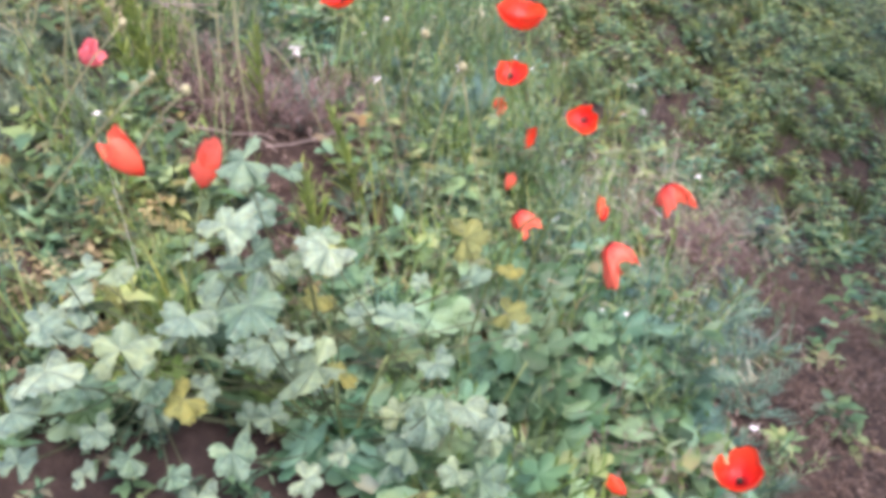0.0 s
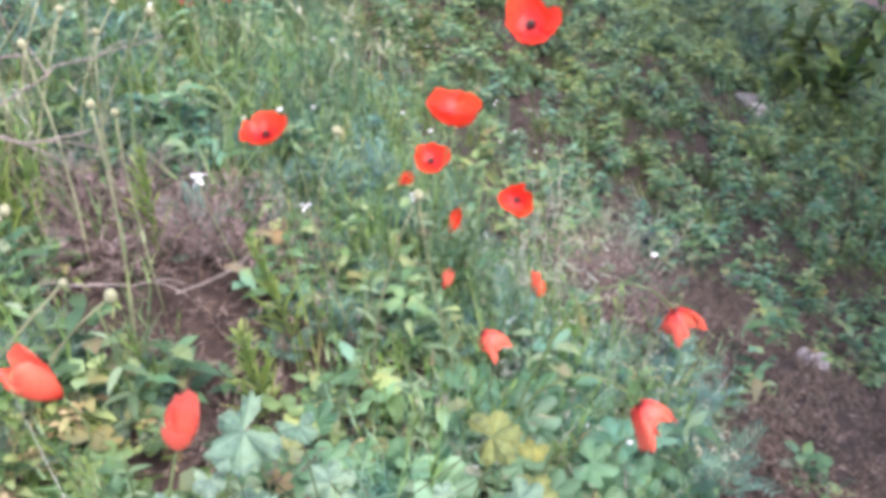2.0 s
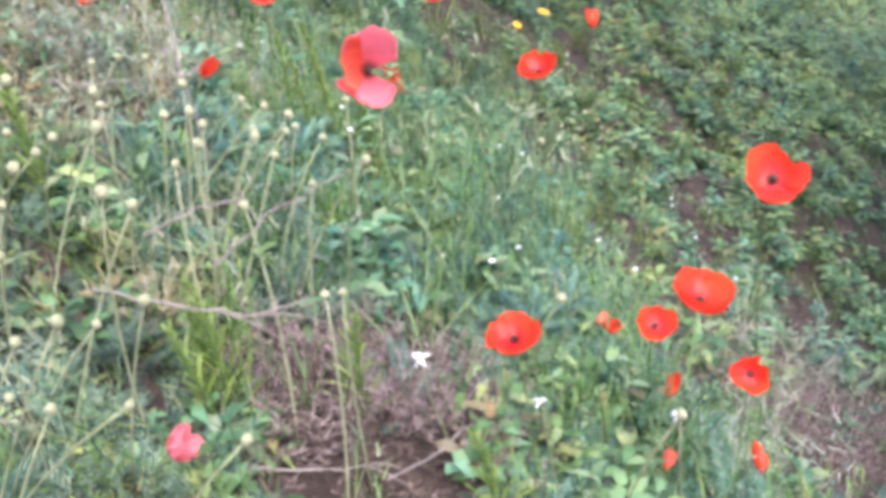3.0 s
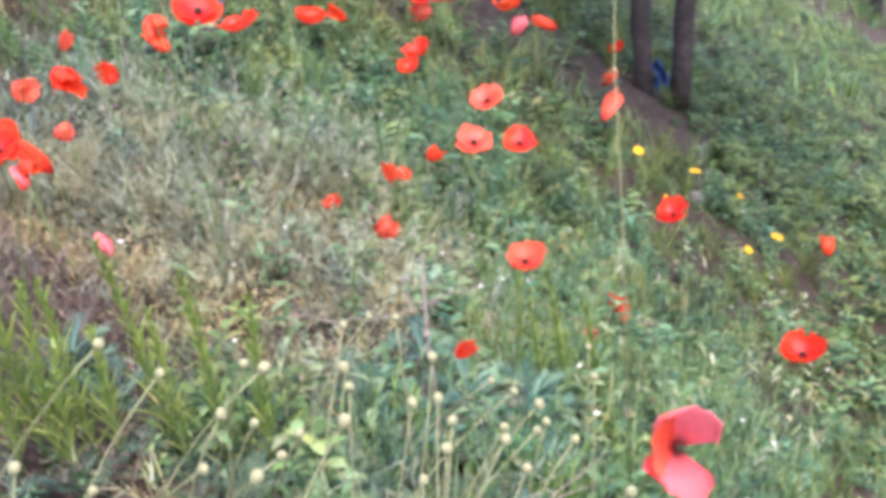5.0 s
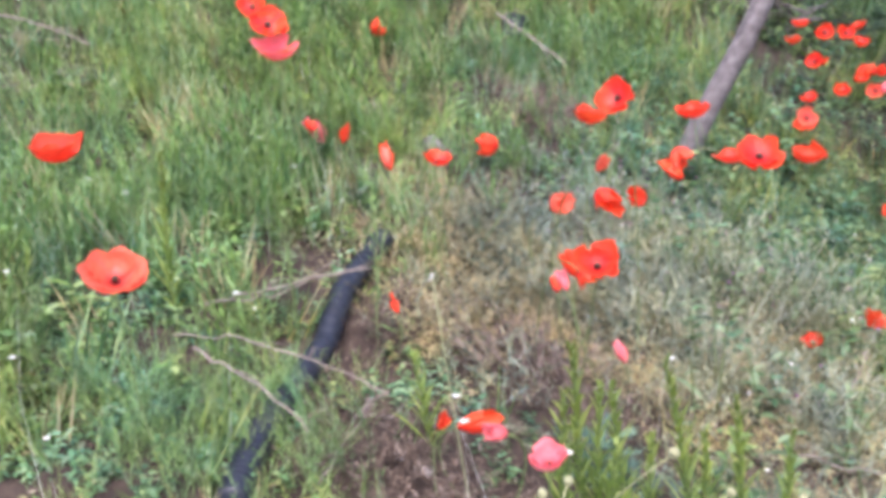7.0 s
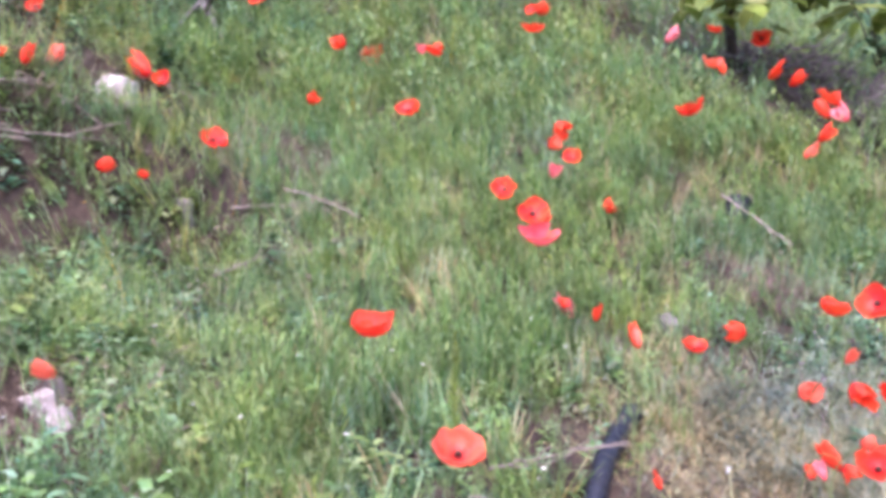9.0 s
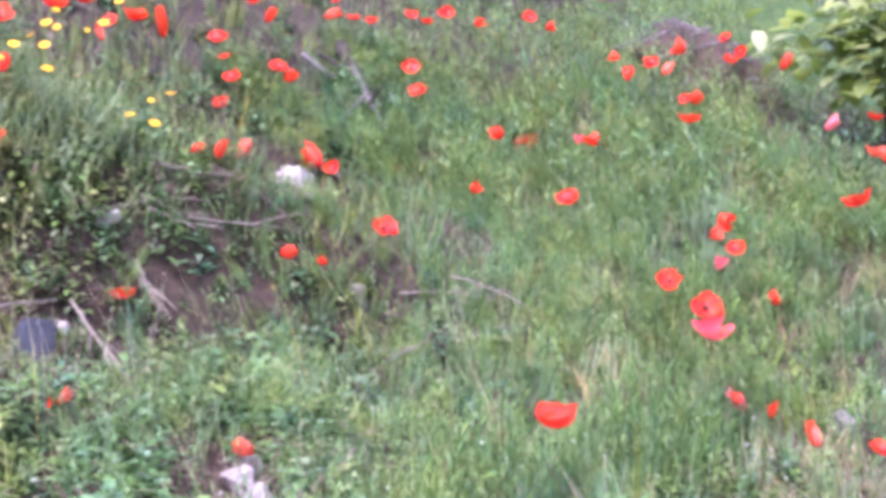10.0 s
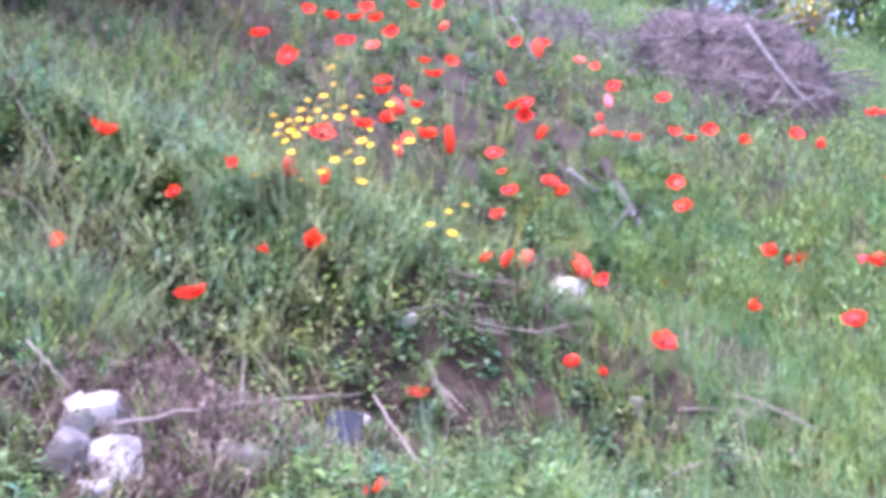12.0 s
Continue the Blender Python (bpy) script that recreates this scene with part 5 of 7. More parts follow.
def tree(x, y, trunks, crown, label, leaf=0.09, count=2600, spread=0.5, seed=1, mat=TREE, bark=BARK):
    """Trunks as (foot, bend, top, radius) from the base; crown: leaf centres from the base."""
    z = hz(x, y)
    ob = thing("tree", x, y, z, label, "tree")
    r = random.Random(seed)
    for foot, bend_at, top, rad in trunks:
        path = bezier(foot, bend_at, top, 10)
        path += np.array([[0.02 * noise.noise(Vector((i * 0.7, k * 3.3, seed))) for k in range(3)] for i in range(10)])
        trunk = part("trunk", tube("trunk", path, np.linspace(rad, rad * 0.5, 10) * (1 + 0.15 * np.array([noise.noise(Vector((i * 1.7, seed, 2))) for i in range(10)])), 10), bark, ob)
        for c in r.sample(list(crown), min(4, len(crown))):
            t = np.array(top) * 0.8 + np.array(foot) * 0.2
            part("limb", tube("limb", bezier(t, (t + np.array(c)) / 2 + np.array((0, 0, 0.15)), c, 7), np.linspace(rad * 0.45, rad * 0.1, 7), 7), bark, trunk)
    v, f = leaf_cloud(crown, count, spread, leaf, seed, 0.8, 0.62 if mat == FIG else 0.34)
    part("crown", mesh_of("crown", v, f, False), mat, ob)
    return ob


# dark twin-stemmed tree at the foot of the slope, then three added for shade
tree(0.1, 5.53, [((0, 0, -0.1), (0.0, 0.05, 0.9), (-0.1, 0.1, 2.6), 0.058), ((0.2, 0.02, -0.1), (0.24, 0.1, 0.9), (0.5, 0.2, 2.6), 0.062)],
     [(-0.6, 0.3, 3.0), (0.4, -0.5, 3.1), (1.0, 0.4, 3.0), (0.3, 0.8, 3.5), (1.4, -0.6, 2.9), (0.9, -1.4, 3.1), (1.9, -1.2, 3.0), (-0.2, 1.2, 2.7)], "dark twin-stemmed tree at the foot of the slope", 0.18, 4600, 0.6, 3)
# three trees out of view, added only so their crowns darken the path side
tree(3.45, -0.1, [((0, 0, -0.1), (0.1, 0.0, 1.5), (0.0, 0.1, 3.0), 0.1)], [(-0.7, 0.3, 3.1), (0.2, -0.7, 3.3), (-0.4, -0.9, 3.2), (0.5, 0.6, 3.4), (-0.9, 1.0, 3.1), (-0.3, 0.2, 3.8), (-1.1, -0.2, 3.2)], "unseen tree added to shade the lower path", 0.18, 2000, 0.55, 4)
tree(4.0, 1.9, [((0, 0, -0.1), (0.1, 0.0, 1.5), (0.0, 0.1, 3.0), 0.1)], [(-0.7, 0.3, 3.1), (0.2, -0.7, 3.3), (-0.4, -0.9, 3.2), (0.5, 0.6, 3.4), (-0.9, 1.0, 3.1), (-0.3, 0.2, 3.8), (-1.1, -0.2, 3.2)], "unseen tree added for shade beside the lower path", 0.18, 1500, 0.6, 4)
tree(4.9, 4.6, [((0, 0, -0.1), (0.1, 0.0, 1.5), (0.0, 0.1, 3.0), 0.11)], [(-0.7, 0.3, 3.1), (0.2, -0.7, 3.3), (-0.6, -0.9, 3.0), (0.5, 0.6, 3.4), (-0.9, 1.0, 2.9), (-0.3, 0.2, 3.8)], "unseen tree added for shade further down the slope", 0.18, 2400, 0.6, 5)
tree(-2.9, 4.95, [((0, 0, -0.1), (-0.05, 0.0, 0.6), (0.15, 0.0, 1.6), 0.04)], [(-0.15, -0.35, 0.75), (0.15, -0.3, 0.62), (0.45, -0.3, 0.55), (0.7, -0.3, 0.45), (0.9, -0.3, 0.65), (0.25, 0.1, 1.1), (0.8, 0.2, 1.3), (1.0, -0.2, 0.9), (0.3, -0.4, 0.85), (0.6, -0.4, 0.8), (0.05, -0.4, 0.5), (0.4, -0.45, 0.35), (0.75, -0.4, 0.3), (-0.35, -0.35, 0.72)], "young tree with broad yellow-green leaves", 0.16, 620, 0.15, 6, FIG)
leaning = tree(-1.12, 2.8, [((0, 0, -0.05), (0.1, 0.05, 0.3), (0.62, 0.35, 1.25), 0.042)], [(0.7, 0.5, 1.5), (0.9, 0.3, 1.7), (0.5, 0.6, 1.75)], "thin leaning grey-barked tree stem", 0.1, 200, 0.2, 7, TREE, GREYBARK)


# shrub with long leaves
def shrub(x, y, h, label, leaf, count, seed, mat=TREE):
    ob = thing("shrub", x, y, hz(x, y), label, "shrub")
    r = random.Random(seed)
    tips = []
    for k in range(9):
        a = k * 0.7
        tip = (math.cos(a) * r.uniform(0.15, 0.5) * h, math.sin(a) * r.uniform(0.15, 0.5) * h, h * r.uniform(0.6, 1.0))
        tips.append(tip)
        part("stem", tube("stem", bezier((0, 0, -0.02), (tip[0] * 0.3, tip[1] * 0.3, tip[2] * 0.6), tip, 7), np.linspace(0.012, 0.004, 7), 6), BARK, ob)
    v, f = leaf_cloud(tips + [(a * 0.7, b * 0.7, c * 0.6) for a, b, c in tips], count, 0.13 * h, leaf, seed)
    part("foliage", mesh_of("foliage", v, f, False), mat, ob)


shrub(3.5, 4.9, 0.8, "shrub with long yellow-green leaves", 0.17, 300, 31)
shrub(-2.35, 5.9, 0.9, "dark leafy shrub beside a young tree", 0.12, 500, 32, HERB)
shrub(-9.1, 9.9, 0.9, "far shrub at the top of the slope", 0.14, 700, 33, MEADOW)
shrub(-9.6, 8.75, 0.75, "far shrub covered in yellow blossom", 0.1, 110, 34, YELLOW)
shrub(-9.7, 8.9, 0.8, "far pale green shrub on the crest", 0.12, 500, 44, BUSH)
for i, (dx, dy, s) in enumerate(((-12.6, 7.4, 0.8), (-12.2, 8.0, 0.75), (-13.6, 9.2, 0.8), (-12.7, 10.8, 0.8), (-11.6, 11.9, 0.85), (-10.9, 12.4, 0.9), (-9.9, 12.9, 0.9))):
    tree(dx, dy, [((0, 0, -0.2), (0.1, 0.1, 0.8 * s), (0.0, 0.1, 1.8 * s), 0.08)],
         [(math.cos(k * 1.3) * 0.6 * s, math.sin(k * 1.3) * 0.6 * s, (0.5 + 0.45 * (k % 4)) * s) for k in range(9)], "dark tree behind the brush heap on the crest", 0.2, 1100, 0.32 * s, 80 + i, LOW)
shrub(-4.9, -0.9, 0.8, "leafy green bush high on the bank", 0.12, 700, 36, MEADOW)
shrub(-5.6, -0.2, 0.7, "leafy green bush high on the bank", 0.12, 600, 37, MEADOW)
for i, (dx, dy, s) in enumerate(((-19, 9.5, 1.0), (-21, 14, 1.3), (-17, 20, 1.1), (-13, 23, 1.2), (-8, 24, 1.1), (-2, 22, 1.0), (4, 20, 1.2))):
    tree(dx, dy, [((0, 0, -0.2), (0.1, 0.1, 1.5 * s), (0.0, 0.1, 3.0 * s), 0.14)],
         [(math.cos(k * 1.3) * 1.3 * s, math.sin(k * 1.3) * 1.3 * s, (2.0 + 0.5 * (k % 4)) * s) for k in range(9)], "far tree on the crest of the slope", 0.34, 1500, 0.7 * s, 50 + i, HERB)


# dark heap of cut brush with loose poles
def brush_heap(x, y, rx, ry, h, label, seed, sticks=420, mat=HEAP):
    z = hz(x, y)
    ob = thing("brush_heap", x, y, z, label, "brush heap")
    bm = bmesh.new()
    bmesh.ops.create_icosphere(bm, subdivisions=4, radius=1)
    for v in bm.verts:
        k = 1 + 0.3 * noise.noise(v.co * 1.6 + Vector((seed, 0, 0))) + 0.16 * noise.noise(v.co * 5)
        gz = hz(x + v.co.x * rx, y + v.co.y * ry) - z
        v.co = Vector((v.co.x * rx * k, v.co.y * ry * k, gz + max(-0.1, v.co.z) * h * k))
    me = bpy.data.meshes.new("body")
    bm.to_mesh(me)
    bm.free()
    me.polygons.foreach_set("use_smooth", np.full(len(me.polygons), True))
    part("body", me, mat, ob)
    r = random.Random(seed)
    bits = []
    for i in range(sticks):
        a, q = r.uniform(0, 6.28), math.sqrt(r.random())
        px, py = math.cos(a) * q * rx, math.sin(a) * q * ry
        p = np.array((px, py, hz(x + px, y + py) - z + h * math.sqrt(max(0, 1 - q * q)) + 0.02))
        d = np.array((r.uniform(-1, 1), r.uniform(-1, 1), r.uniform(-0.3, 0.6))) * rx * 0.35
        bits.append(tube_data([p - d, p, p + d], [0.009, 0.008, 0.003], 4))
    tagged(part("stick_layer", merge("stick_layer", bits), GREYBARK, ob), "grey sticks strewn over the heap", kind="stuff")
    return ob


heap = brush_heap(-6.4, 4.75, 1.0, 0.8, 0.75, "dark brown heap of dry brush and sticks", 3)
brush_heap(-7.6, 4.0, 1.0, 0.5, 0.2, "low spread of dry brown brush", 8, 160)
brush_heap(-4.2, 4.85, 0.5, 0.42, 0.34, "small dark brown mound of dry grass", 5, 40, LITTER)
brush_heap(-2.3, 5.35, 0.8, 0.45, 0.16, "dark litter heap below a young tree", 6, 250)


def pole(a, b, r, label):
    ob = thing("pole", *a, label, "pole", "loose poles")
    d = np.array(b) - np.array(a)
    part("shaft", tube("shaft", [d * t + np.array((0, 0, -0.06 * math.sin(t * 3.1))) for t in np.linspace(0, 1, 8)], np.linspace(r, r * 0.6, 8), 7), GREYBARK, ob)


pole((-5.835, 4.397, 4.156), (-5.426, 4.687, 3.4), 0.028, "long weathered pole leaning on a brush heap")
pole(on(-6.0, 4.6, 0.5), on(-5.4, 5.6, 0.05), 0.022, "weathered pole lying against a brush heap")

log = thing("log", *on(-4.95, 2.46, 0.1), "dark weathered log leaning on the bank", "log")
part("shaft", tube("shaft", [np.array(on(-4.95 + 0.53 * t, 2.46 - 0.05 * t, 0.12 - 0.09 * t)) - np.array(log.location) for t in np.linspace(0, 1, 9)], np.linspace(0.045, 0.03, 9), 9), BARK, log)
part("stub", tube("stub", [np.array(on(-4.75 - 0.1 * t, 2.44 - 0.2 * t, 0.09 + 0.05 * t)) - np.array(log.location) for t in np.linspace(0, 1, 5)], np.linspace(0.022, 0.012, 5), 7), BARK, log)

# black pipe on the ground
line = [(-1.356, 1.603), (-1.326, 1.512), (-1.244, 1.328), (-1.174, 1.191), (-1.108, 1.04), (-1.053, 0.905), (-0.995, 0.801), (-0.95, 0.734)]
pts = np.array([on(x, y, 0.032) for x, y in line])
t = np.linspace(0, 7, 120)
pts = np.stack([np.interp(t, np.arange(8), pts[:, i]) for i in range(3)], -1)
pipe = thing("pipe", *pts[0], "black ribbed plastic pipe lying half hidden in weeds", "pipe")
part("hose", tube("hose", pts - pts[0], 0.025 + 0.0022 * np.sin(np.arange(120) * 2.1), 12), PLASTIC, pipe)
part("end_collar", tube("end_collar", (pts - pts[0])[:7] + np.array((0, 0, 0.001)), [0.0305] * 7, 14), PLASTIC, pipe)

# black bucket tipped over in the grass
bx, by = -1.8, 2.95
bucket = thing("bucket", bx, by, hz(bx, by) + 0.06, "black plastic bucket tipped over in the grass", "bucket")
bv, bf = lathe([(0.001, 0.0), (0.062, 0.0), (0.066, 0.01), (0.084, 0.15), (0.09, 0.152), (0.09, 0.165), (0.078, 0.165), (0.06, 0.012), (0.001, 0.011)], 20)
tilt = pose(0, 0, 0.02, 52, 0, 200) @ Matrix.Diagonal((0.58, 0.58, 0.58, 1))
shell = part("shell", merge("shell", [(bv, bf)]), PLASTIC, bucket, "", tilt)
part("rim", merge("rim", [lathe([(0.091, 0.148), (0.095, 0.15), (0.095, 0.162), (0.091, 0.164)], 20)]), PLASTIC, shell)
part("handle", tube("handle", [(0.093 * math.cos(a), 0.02 + 0.093 * math.sin(a) * 0.4, 0.155 + 0.08 * math.sin(a)) for a in np.linspace(0, math.pi, 14)], [0.003] * 14, 6), WOOD, shell, "thin wire handle")

# blue rag between the trunks
rx, ry = 0.19, 5.4
rag = thing("rag", rx, ry, hz(rx, ry), "crumpled blue cloth caught between two trunks", "rag")
u, w = np.meshgrid(np.linspace(-1, 1, 12), np.linspace(0, 1, 12), indexing="ij")
part("cloth", mesh_of("cloth", np.stack([u * 0.035 + 0.02 * np.sin(w * 5), 0.03 * np.sin(u * 5 + w * 3), 0.12 + w * 0.13 + 0.02 * np.sin(u * 4)], -1).reshape(-1, 3), grid_faces(12, 12)), BLUE, rag)


# tall dry stalks
def stalk(pts, r, label, mat=PALE_STEM):
    p = np.array(pts)
    ob = thing("dry_stalk", *p[0], label, "stalk", "dry stalks")
    part("stem", tube("stem", p - p[0], np.linspace(r, r * 0.6, len(p)), 6), mat, ob)
    k = p[len(p) // 2] - p[0]
    part("node", merge("node", [tube_data([k - np.array((0, 0, 0.006)), k, k + np.array((0, 0, 0.006))], [r, r * 2.2, r], 6)]), mat, ob)


stalk([on(0.19, 1.58, -0.01), (0.188, 1.603, 0.70), (0.181, 1.627, 0.934), (0.183, 1.655, 1.066), (0.187, 1.66, 1.16)], 0.0018, "tall bare pale stalk standing among the weeds")
stalk([on(-0.1, 1.4, -0.01), (-0.104, 1.41, 0.50), (-0.107, 1.412, 0.583), (-0.114, 1.461, 0.70)], 0.0035, "tall greyish purple dead stalk", WOOD)

# blue-grey plants with cut leaves
def cut_leaf_plant(x, y, s, seed, mat=GLAUCOUS, label="blue-grey plant with deeply cut leaves"):
    ob = thing("cut_leaf_plant", x, y, hz(x, y), label, "weed", "cut-leaf plants")
    for k in range(3):
        tv, tf = template("cutleaf" if mat == STRAW else "pinnate", seed * 5 + k)
        q = pose(0, 0, 0.05 * k * s / 0.2, 0, 0, k * 50)
        me = mesh_of("foliage", tv * s, tf, False)
        part("foliage", me, mat, ob, "", q)


for i, (x, y, s) in enumerate(((-0.1, 1.6, 0.13), (0.0, 1.7, 0.14), (-0.2, 1.68, 0.12), (0.05, 1.55, 0.11), (0.02, 1.3, 0.1), (0.86, 0.62, 0.12), (0.95, 0.85, 0.12), (0.78, 0.8, 0.1), (1.0, 1.0, 0.11), (0.42, 1.25, 0.11), (0.5, 1.4, 0.12), (-0.62, 1.25, 0.1))):
    cut_leaf_plant(x, y, s, 3 + i)

for i, (x, y, s) in enumerate(((-0.09, 0.97, 0.13), (0.03, 0.74, 0.08))):
    cut_leaf_plant(x, y, s, 31 + i, STRAW, "straw-coloured dried plant with deeply cut leaves")

# scraps of pale petal on stalk tips
def scrap(x, y, z, s):
    ob = thing("fallen_petal", x, y, hz(x, y), "white dried flower on a thin stalk", "dry flower")
    h = z - hz(x, y)
    part("stem", tube("stem", bezier((0.02, 0.03, -0.01), (0.0, 0.02, h * 0.5), (0, 0, h), 6), [0.0013] * 6, 5), PALE_STEM, ob)
    v, f = leaf_cloud([(0, 0, h)], 6, s * 0.25, s, int(x * 100) % 50)
    part("dry_petal", mesh_of("dry_petal", v, f, False), WHITE, ob)


scrap(0.277, 0.796, 0.43, 0.015)
scrap(0.415, 0.731, 0.404, 0.009)
scrap(0.551, 0.629, 0.455, 0.008)
scrap(-0.7, 0.932, 1.017, 0.009)

# twigs and stones
twig("dry_twig", "dry grey twig lying among the weeds", [(-3.675, -0.826, 0.10), (-3.582, -0.728, 0.10), (-3.467, -0.632, 0.10)], 0.0050, 0.0025)
twig("dry_twig", "dry grey twig lying among the weeds", [(-2.819, -0.765, 0.10), (-2.708, -0.701, 0.10), (-2.644, -0.647, 0.10)], 0.0037, 0.0019)
twig("dry_twig", "dry grey twig lying among the weeds", [(-2.575, -0.548, 0.10), (-2.674, -0.360, 0.10), (-2.935, -0.067, 0.10), (-3.048, 0.262, 0.10)], 0.0068, 0.0034)
twig("dry_twig", "dry grey twig lying among the weeds", [(-3.055, 0.304, 0.10), (-2.920, 0.334, 0.10), (-2.676, 0.308, 0.10)], 0.0062, 0.0031)
twig("dry_twig", "dry grey twig lying among the weeds", [(-3.187, 0.530, 0.04), (-3.147, 0.568, 0.04), (-3.099, 0.594, 0.04)], 0.0048, 0.0024)
twig("dry_twig", "dry grey twig lying among the weeds", [(-3.249, 0.634, 0.06), (-3.209, 0.730, 0.06), (-3.181, 0.878, 0.06)], 0.0076, 0.0038)
twig("dry_twig", "dry grey twig lying among the weeds", [(-4.983, 2.482, 0.12), (-4.646, 2.401, 0.12), (-4.265, 2.297, 0.12)], 0.0261, 0.0131)
twig("dry_twig", "dry grey twig lying among the weeds", [(-4.888, 2.168, 0.10), (-4.760, 2.224, 0.10), (-4.668, 2.241, 0.10)], 0.0199, 0.0099)
twig("dry_twig", "dry grey twig lying among the weeds", [(-8.044, 3.454, 0.10), (-7.176, 3.135, 0.10), (-6.440, 2.808, 0.10)], 0.0218, 0.0109)
twig("dry_twig", "dry grey twig lying among the weeds", [(-3.201, -0.339, 0.06), (-2.970, -0.233, 0.06), (-2.947, -0.082, 0.06)], 0.0043, 0.0021)
twig("dry_twig", "dry grey twig lying among the weeds", [(-3.293, 0.342, 0.08), (-3.255, 0.459, 0.08), (-3.250, 0.680, 0.08), (-3.216, 0.850, 0.08)], 0.0051, 0.0025)
twig("dry_twig", "dry grey twig lying among the weeds", [(-3.275, 0.614, 0.05), (-3.215, 0.774, 0.05), (-3.148, 1.111, 0.05)], 0.0075, 0.0038)
twig("dry_twig", "dry grey twig lying among the weeds", [(-2.979, 1.486, 0.05), (-2.967, 1.683, 0.05), (-2.868, 1.877, 0.05)], 0.0066, 0.0033)
twig("dry_twig", "dry grey twig lying among the weeds", [(-2.883, 1.224, 0.05), (-2.804, 1.429, 0.05), (-2.692, 1.662, 0.05)], 0.0061, 0.0031)
twig("dry_twig", "dry grey twig lying among the weeds", [(-2.333, 0.488, 0.05), (-2.361, 0.655, 0.05), (-2.180, 0.804, 0.05)], 0.0046, 0.0023)
twig("dry_twig", "dry grey twig lying among the weeds", [(-2.967, 0.368, 0.05), (-2.748, 0.376, 0.05)], 0.0062, 0.0031)
twig("dry_twig", "dry grey twig lying among the weeds", [(-4.121, 1.731, 0.06), (-3.983, 1.796, 0.06), (-3.820, 1.873, 0.06)], 0.0080, 0.0040)
twig("dry_twig", "dry grey twig lying among the weeds", [(-2.273, 0.504, 0.03), (-2.206, 0.638, 0.03), (-2.066, 0.687, 0.03)], 0.0044, 0.0022)
twig("dry_twig", "dry grey twig lying among the weeds", [(-1.326, 1.073, 0.10), (-1.306, 1.188, 0.10), (-1.252, 1.278, 0.10), (-1.176, 1.351, 0.10)], 0.0027, 0.0014)
twig("dry_twig", "dry grey twig lying among the weeds", [(-1.262, 0.909, 0.12), (-1.165, 0.981, 0.12), (-1.029, 1.015, 0.12), (-0.866, 1.009, 0.12)], 0.0021, 0.0012)
twig("dry_twig", "dry grey twig lying among the weeds", [(-1.191, 0.892, 0.12), (-1.068, 0.903, 0.12), (-0.910, 0.867, 0.12)], 0.0026, 0.0013)
twig("dry_twig", "dry grey twig lying among the weeds", [(-0.962, 1.019, 0.02), (-0.990, 1.108, 0.02), (-1.009, 1.181, 0.02)], 0.0025, 0.0012)
twig("dry_twig", "dry grey twig lying among the weeds", [(-0.938, 1.038, 0.02), (-0.939, 1.088, 0.02), (-0.951, 1.155, 0.02)], 0.0024, 0.0012)
twig("dry_twig", "dry grey twig lying among the weeds", [(-0.905, 0.871, 0.03), (-0.918, 0.934, 0.03), (-0.953, 1.064, 0.03)], 0.0018, 0.0012)
twig("dry_twig", "dry grey twig lying among the weeds", [(0.219, 0.732, 0.05), (0.299, 0.815, 0.05), (0.378, 1.043, 0.05)], 0.0022, 0.0012)
twig("dry_twig", "dry grey twig lying among the weeds", [(0.071, 0.702, 0.06), (0.156, 0.726, 0.06), (0.207, 0.746, 0.06)], 0.0018, 0.0012)
twig("dry_twig", "dry grey twig lying among the weeds", [(-0.069, 0.785, 0.20), (0.036, 0.804, 0.20), (0.093, 0.815, 0.20), (0.147, 0.872, 0.20)], 0.0018, 0.0012)
twig("dry_twig", "dry grey twig lying among the weeds", [(0.026, 0.912, 0.20), (0.073, 1.076, 0.20), (0.164, 1.397, 0.20)], 0.0018, 0.0012)
twig("dry_twig", "dry grey twig lying among the weeds", [(-0.057, 0.940, 0.20), (-0.013, 1.040, 0.20), (0.035, 1.087, 0.20)], 0.0018, 0.0012)
twig("dry_twig", "dry grey twig lying among the weeds", [(1.168, 3.159, 0.04), (1.163, 3.034, 0.04), (1.171, 2.970, 0.04)], 0.0041, 0.0020)
twig("dry_twig", "dry grey twig lying among the weeds", [(-0.348, 1.439, 0.15), (-0.242, 1.561, 0.15), (-0.131, 1.991, 0.15)], 0.0022, 0.0012)
twig("dry_twig", "dry grey twig lying among the weeds", [(-2.839, 1.622, 0.20), (-2.722, 1.698, 0.20), (-2.538, 1.723, 0.20)], 0.0045, 0.0022)
twig("dry_twig", "dry grey twig lying among the weeds", [(-2.707, 1.234, 0.10), (-2.763, 1.427, 0.10), (-2.714, 1.559, 0.10)], 0.0060, 0.0030)
twig("dry_twig", "dry grey twig lying among the weeds", [(-1.832, 2.909, 0.16), (-1.642, 2.833, 0.16), (-1.498, 2.783, 0.16)], 0.0058, 0.0029)
twig("dry_twig", "dry grey twig lying among the weeds", [(-1.319, 1.037, 0.10), (-1.323, 1.149, 0.10), (-1.259, 1.274, 0.10), (-1.189, 1.348, 0.10)], 0.0035, 0.0017)
twig("dry_twig", "dry grey twig lying among the weeds", [(-3.527, -0.855, 0.10), (-3.488, -0.757, 0.10), (-3.365, -0.648, 0.10)], 0.0072, 0.0036)
twig("dry_twig", "dry grey twig lying among the weeds", [(-3.755, -0.657, 0.12), (-3.645, -0.600, 0.12), (-3.621, -0.572, 0.12)], 0.0066, 0.0033)
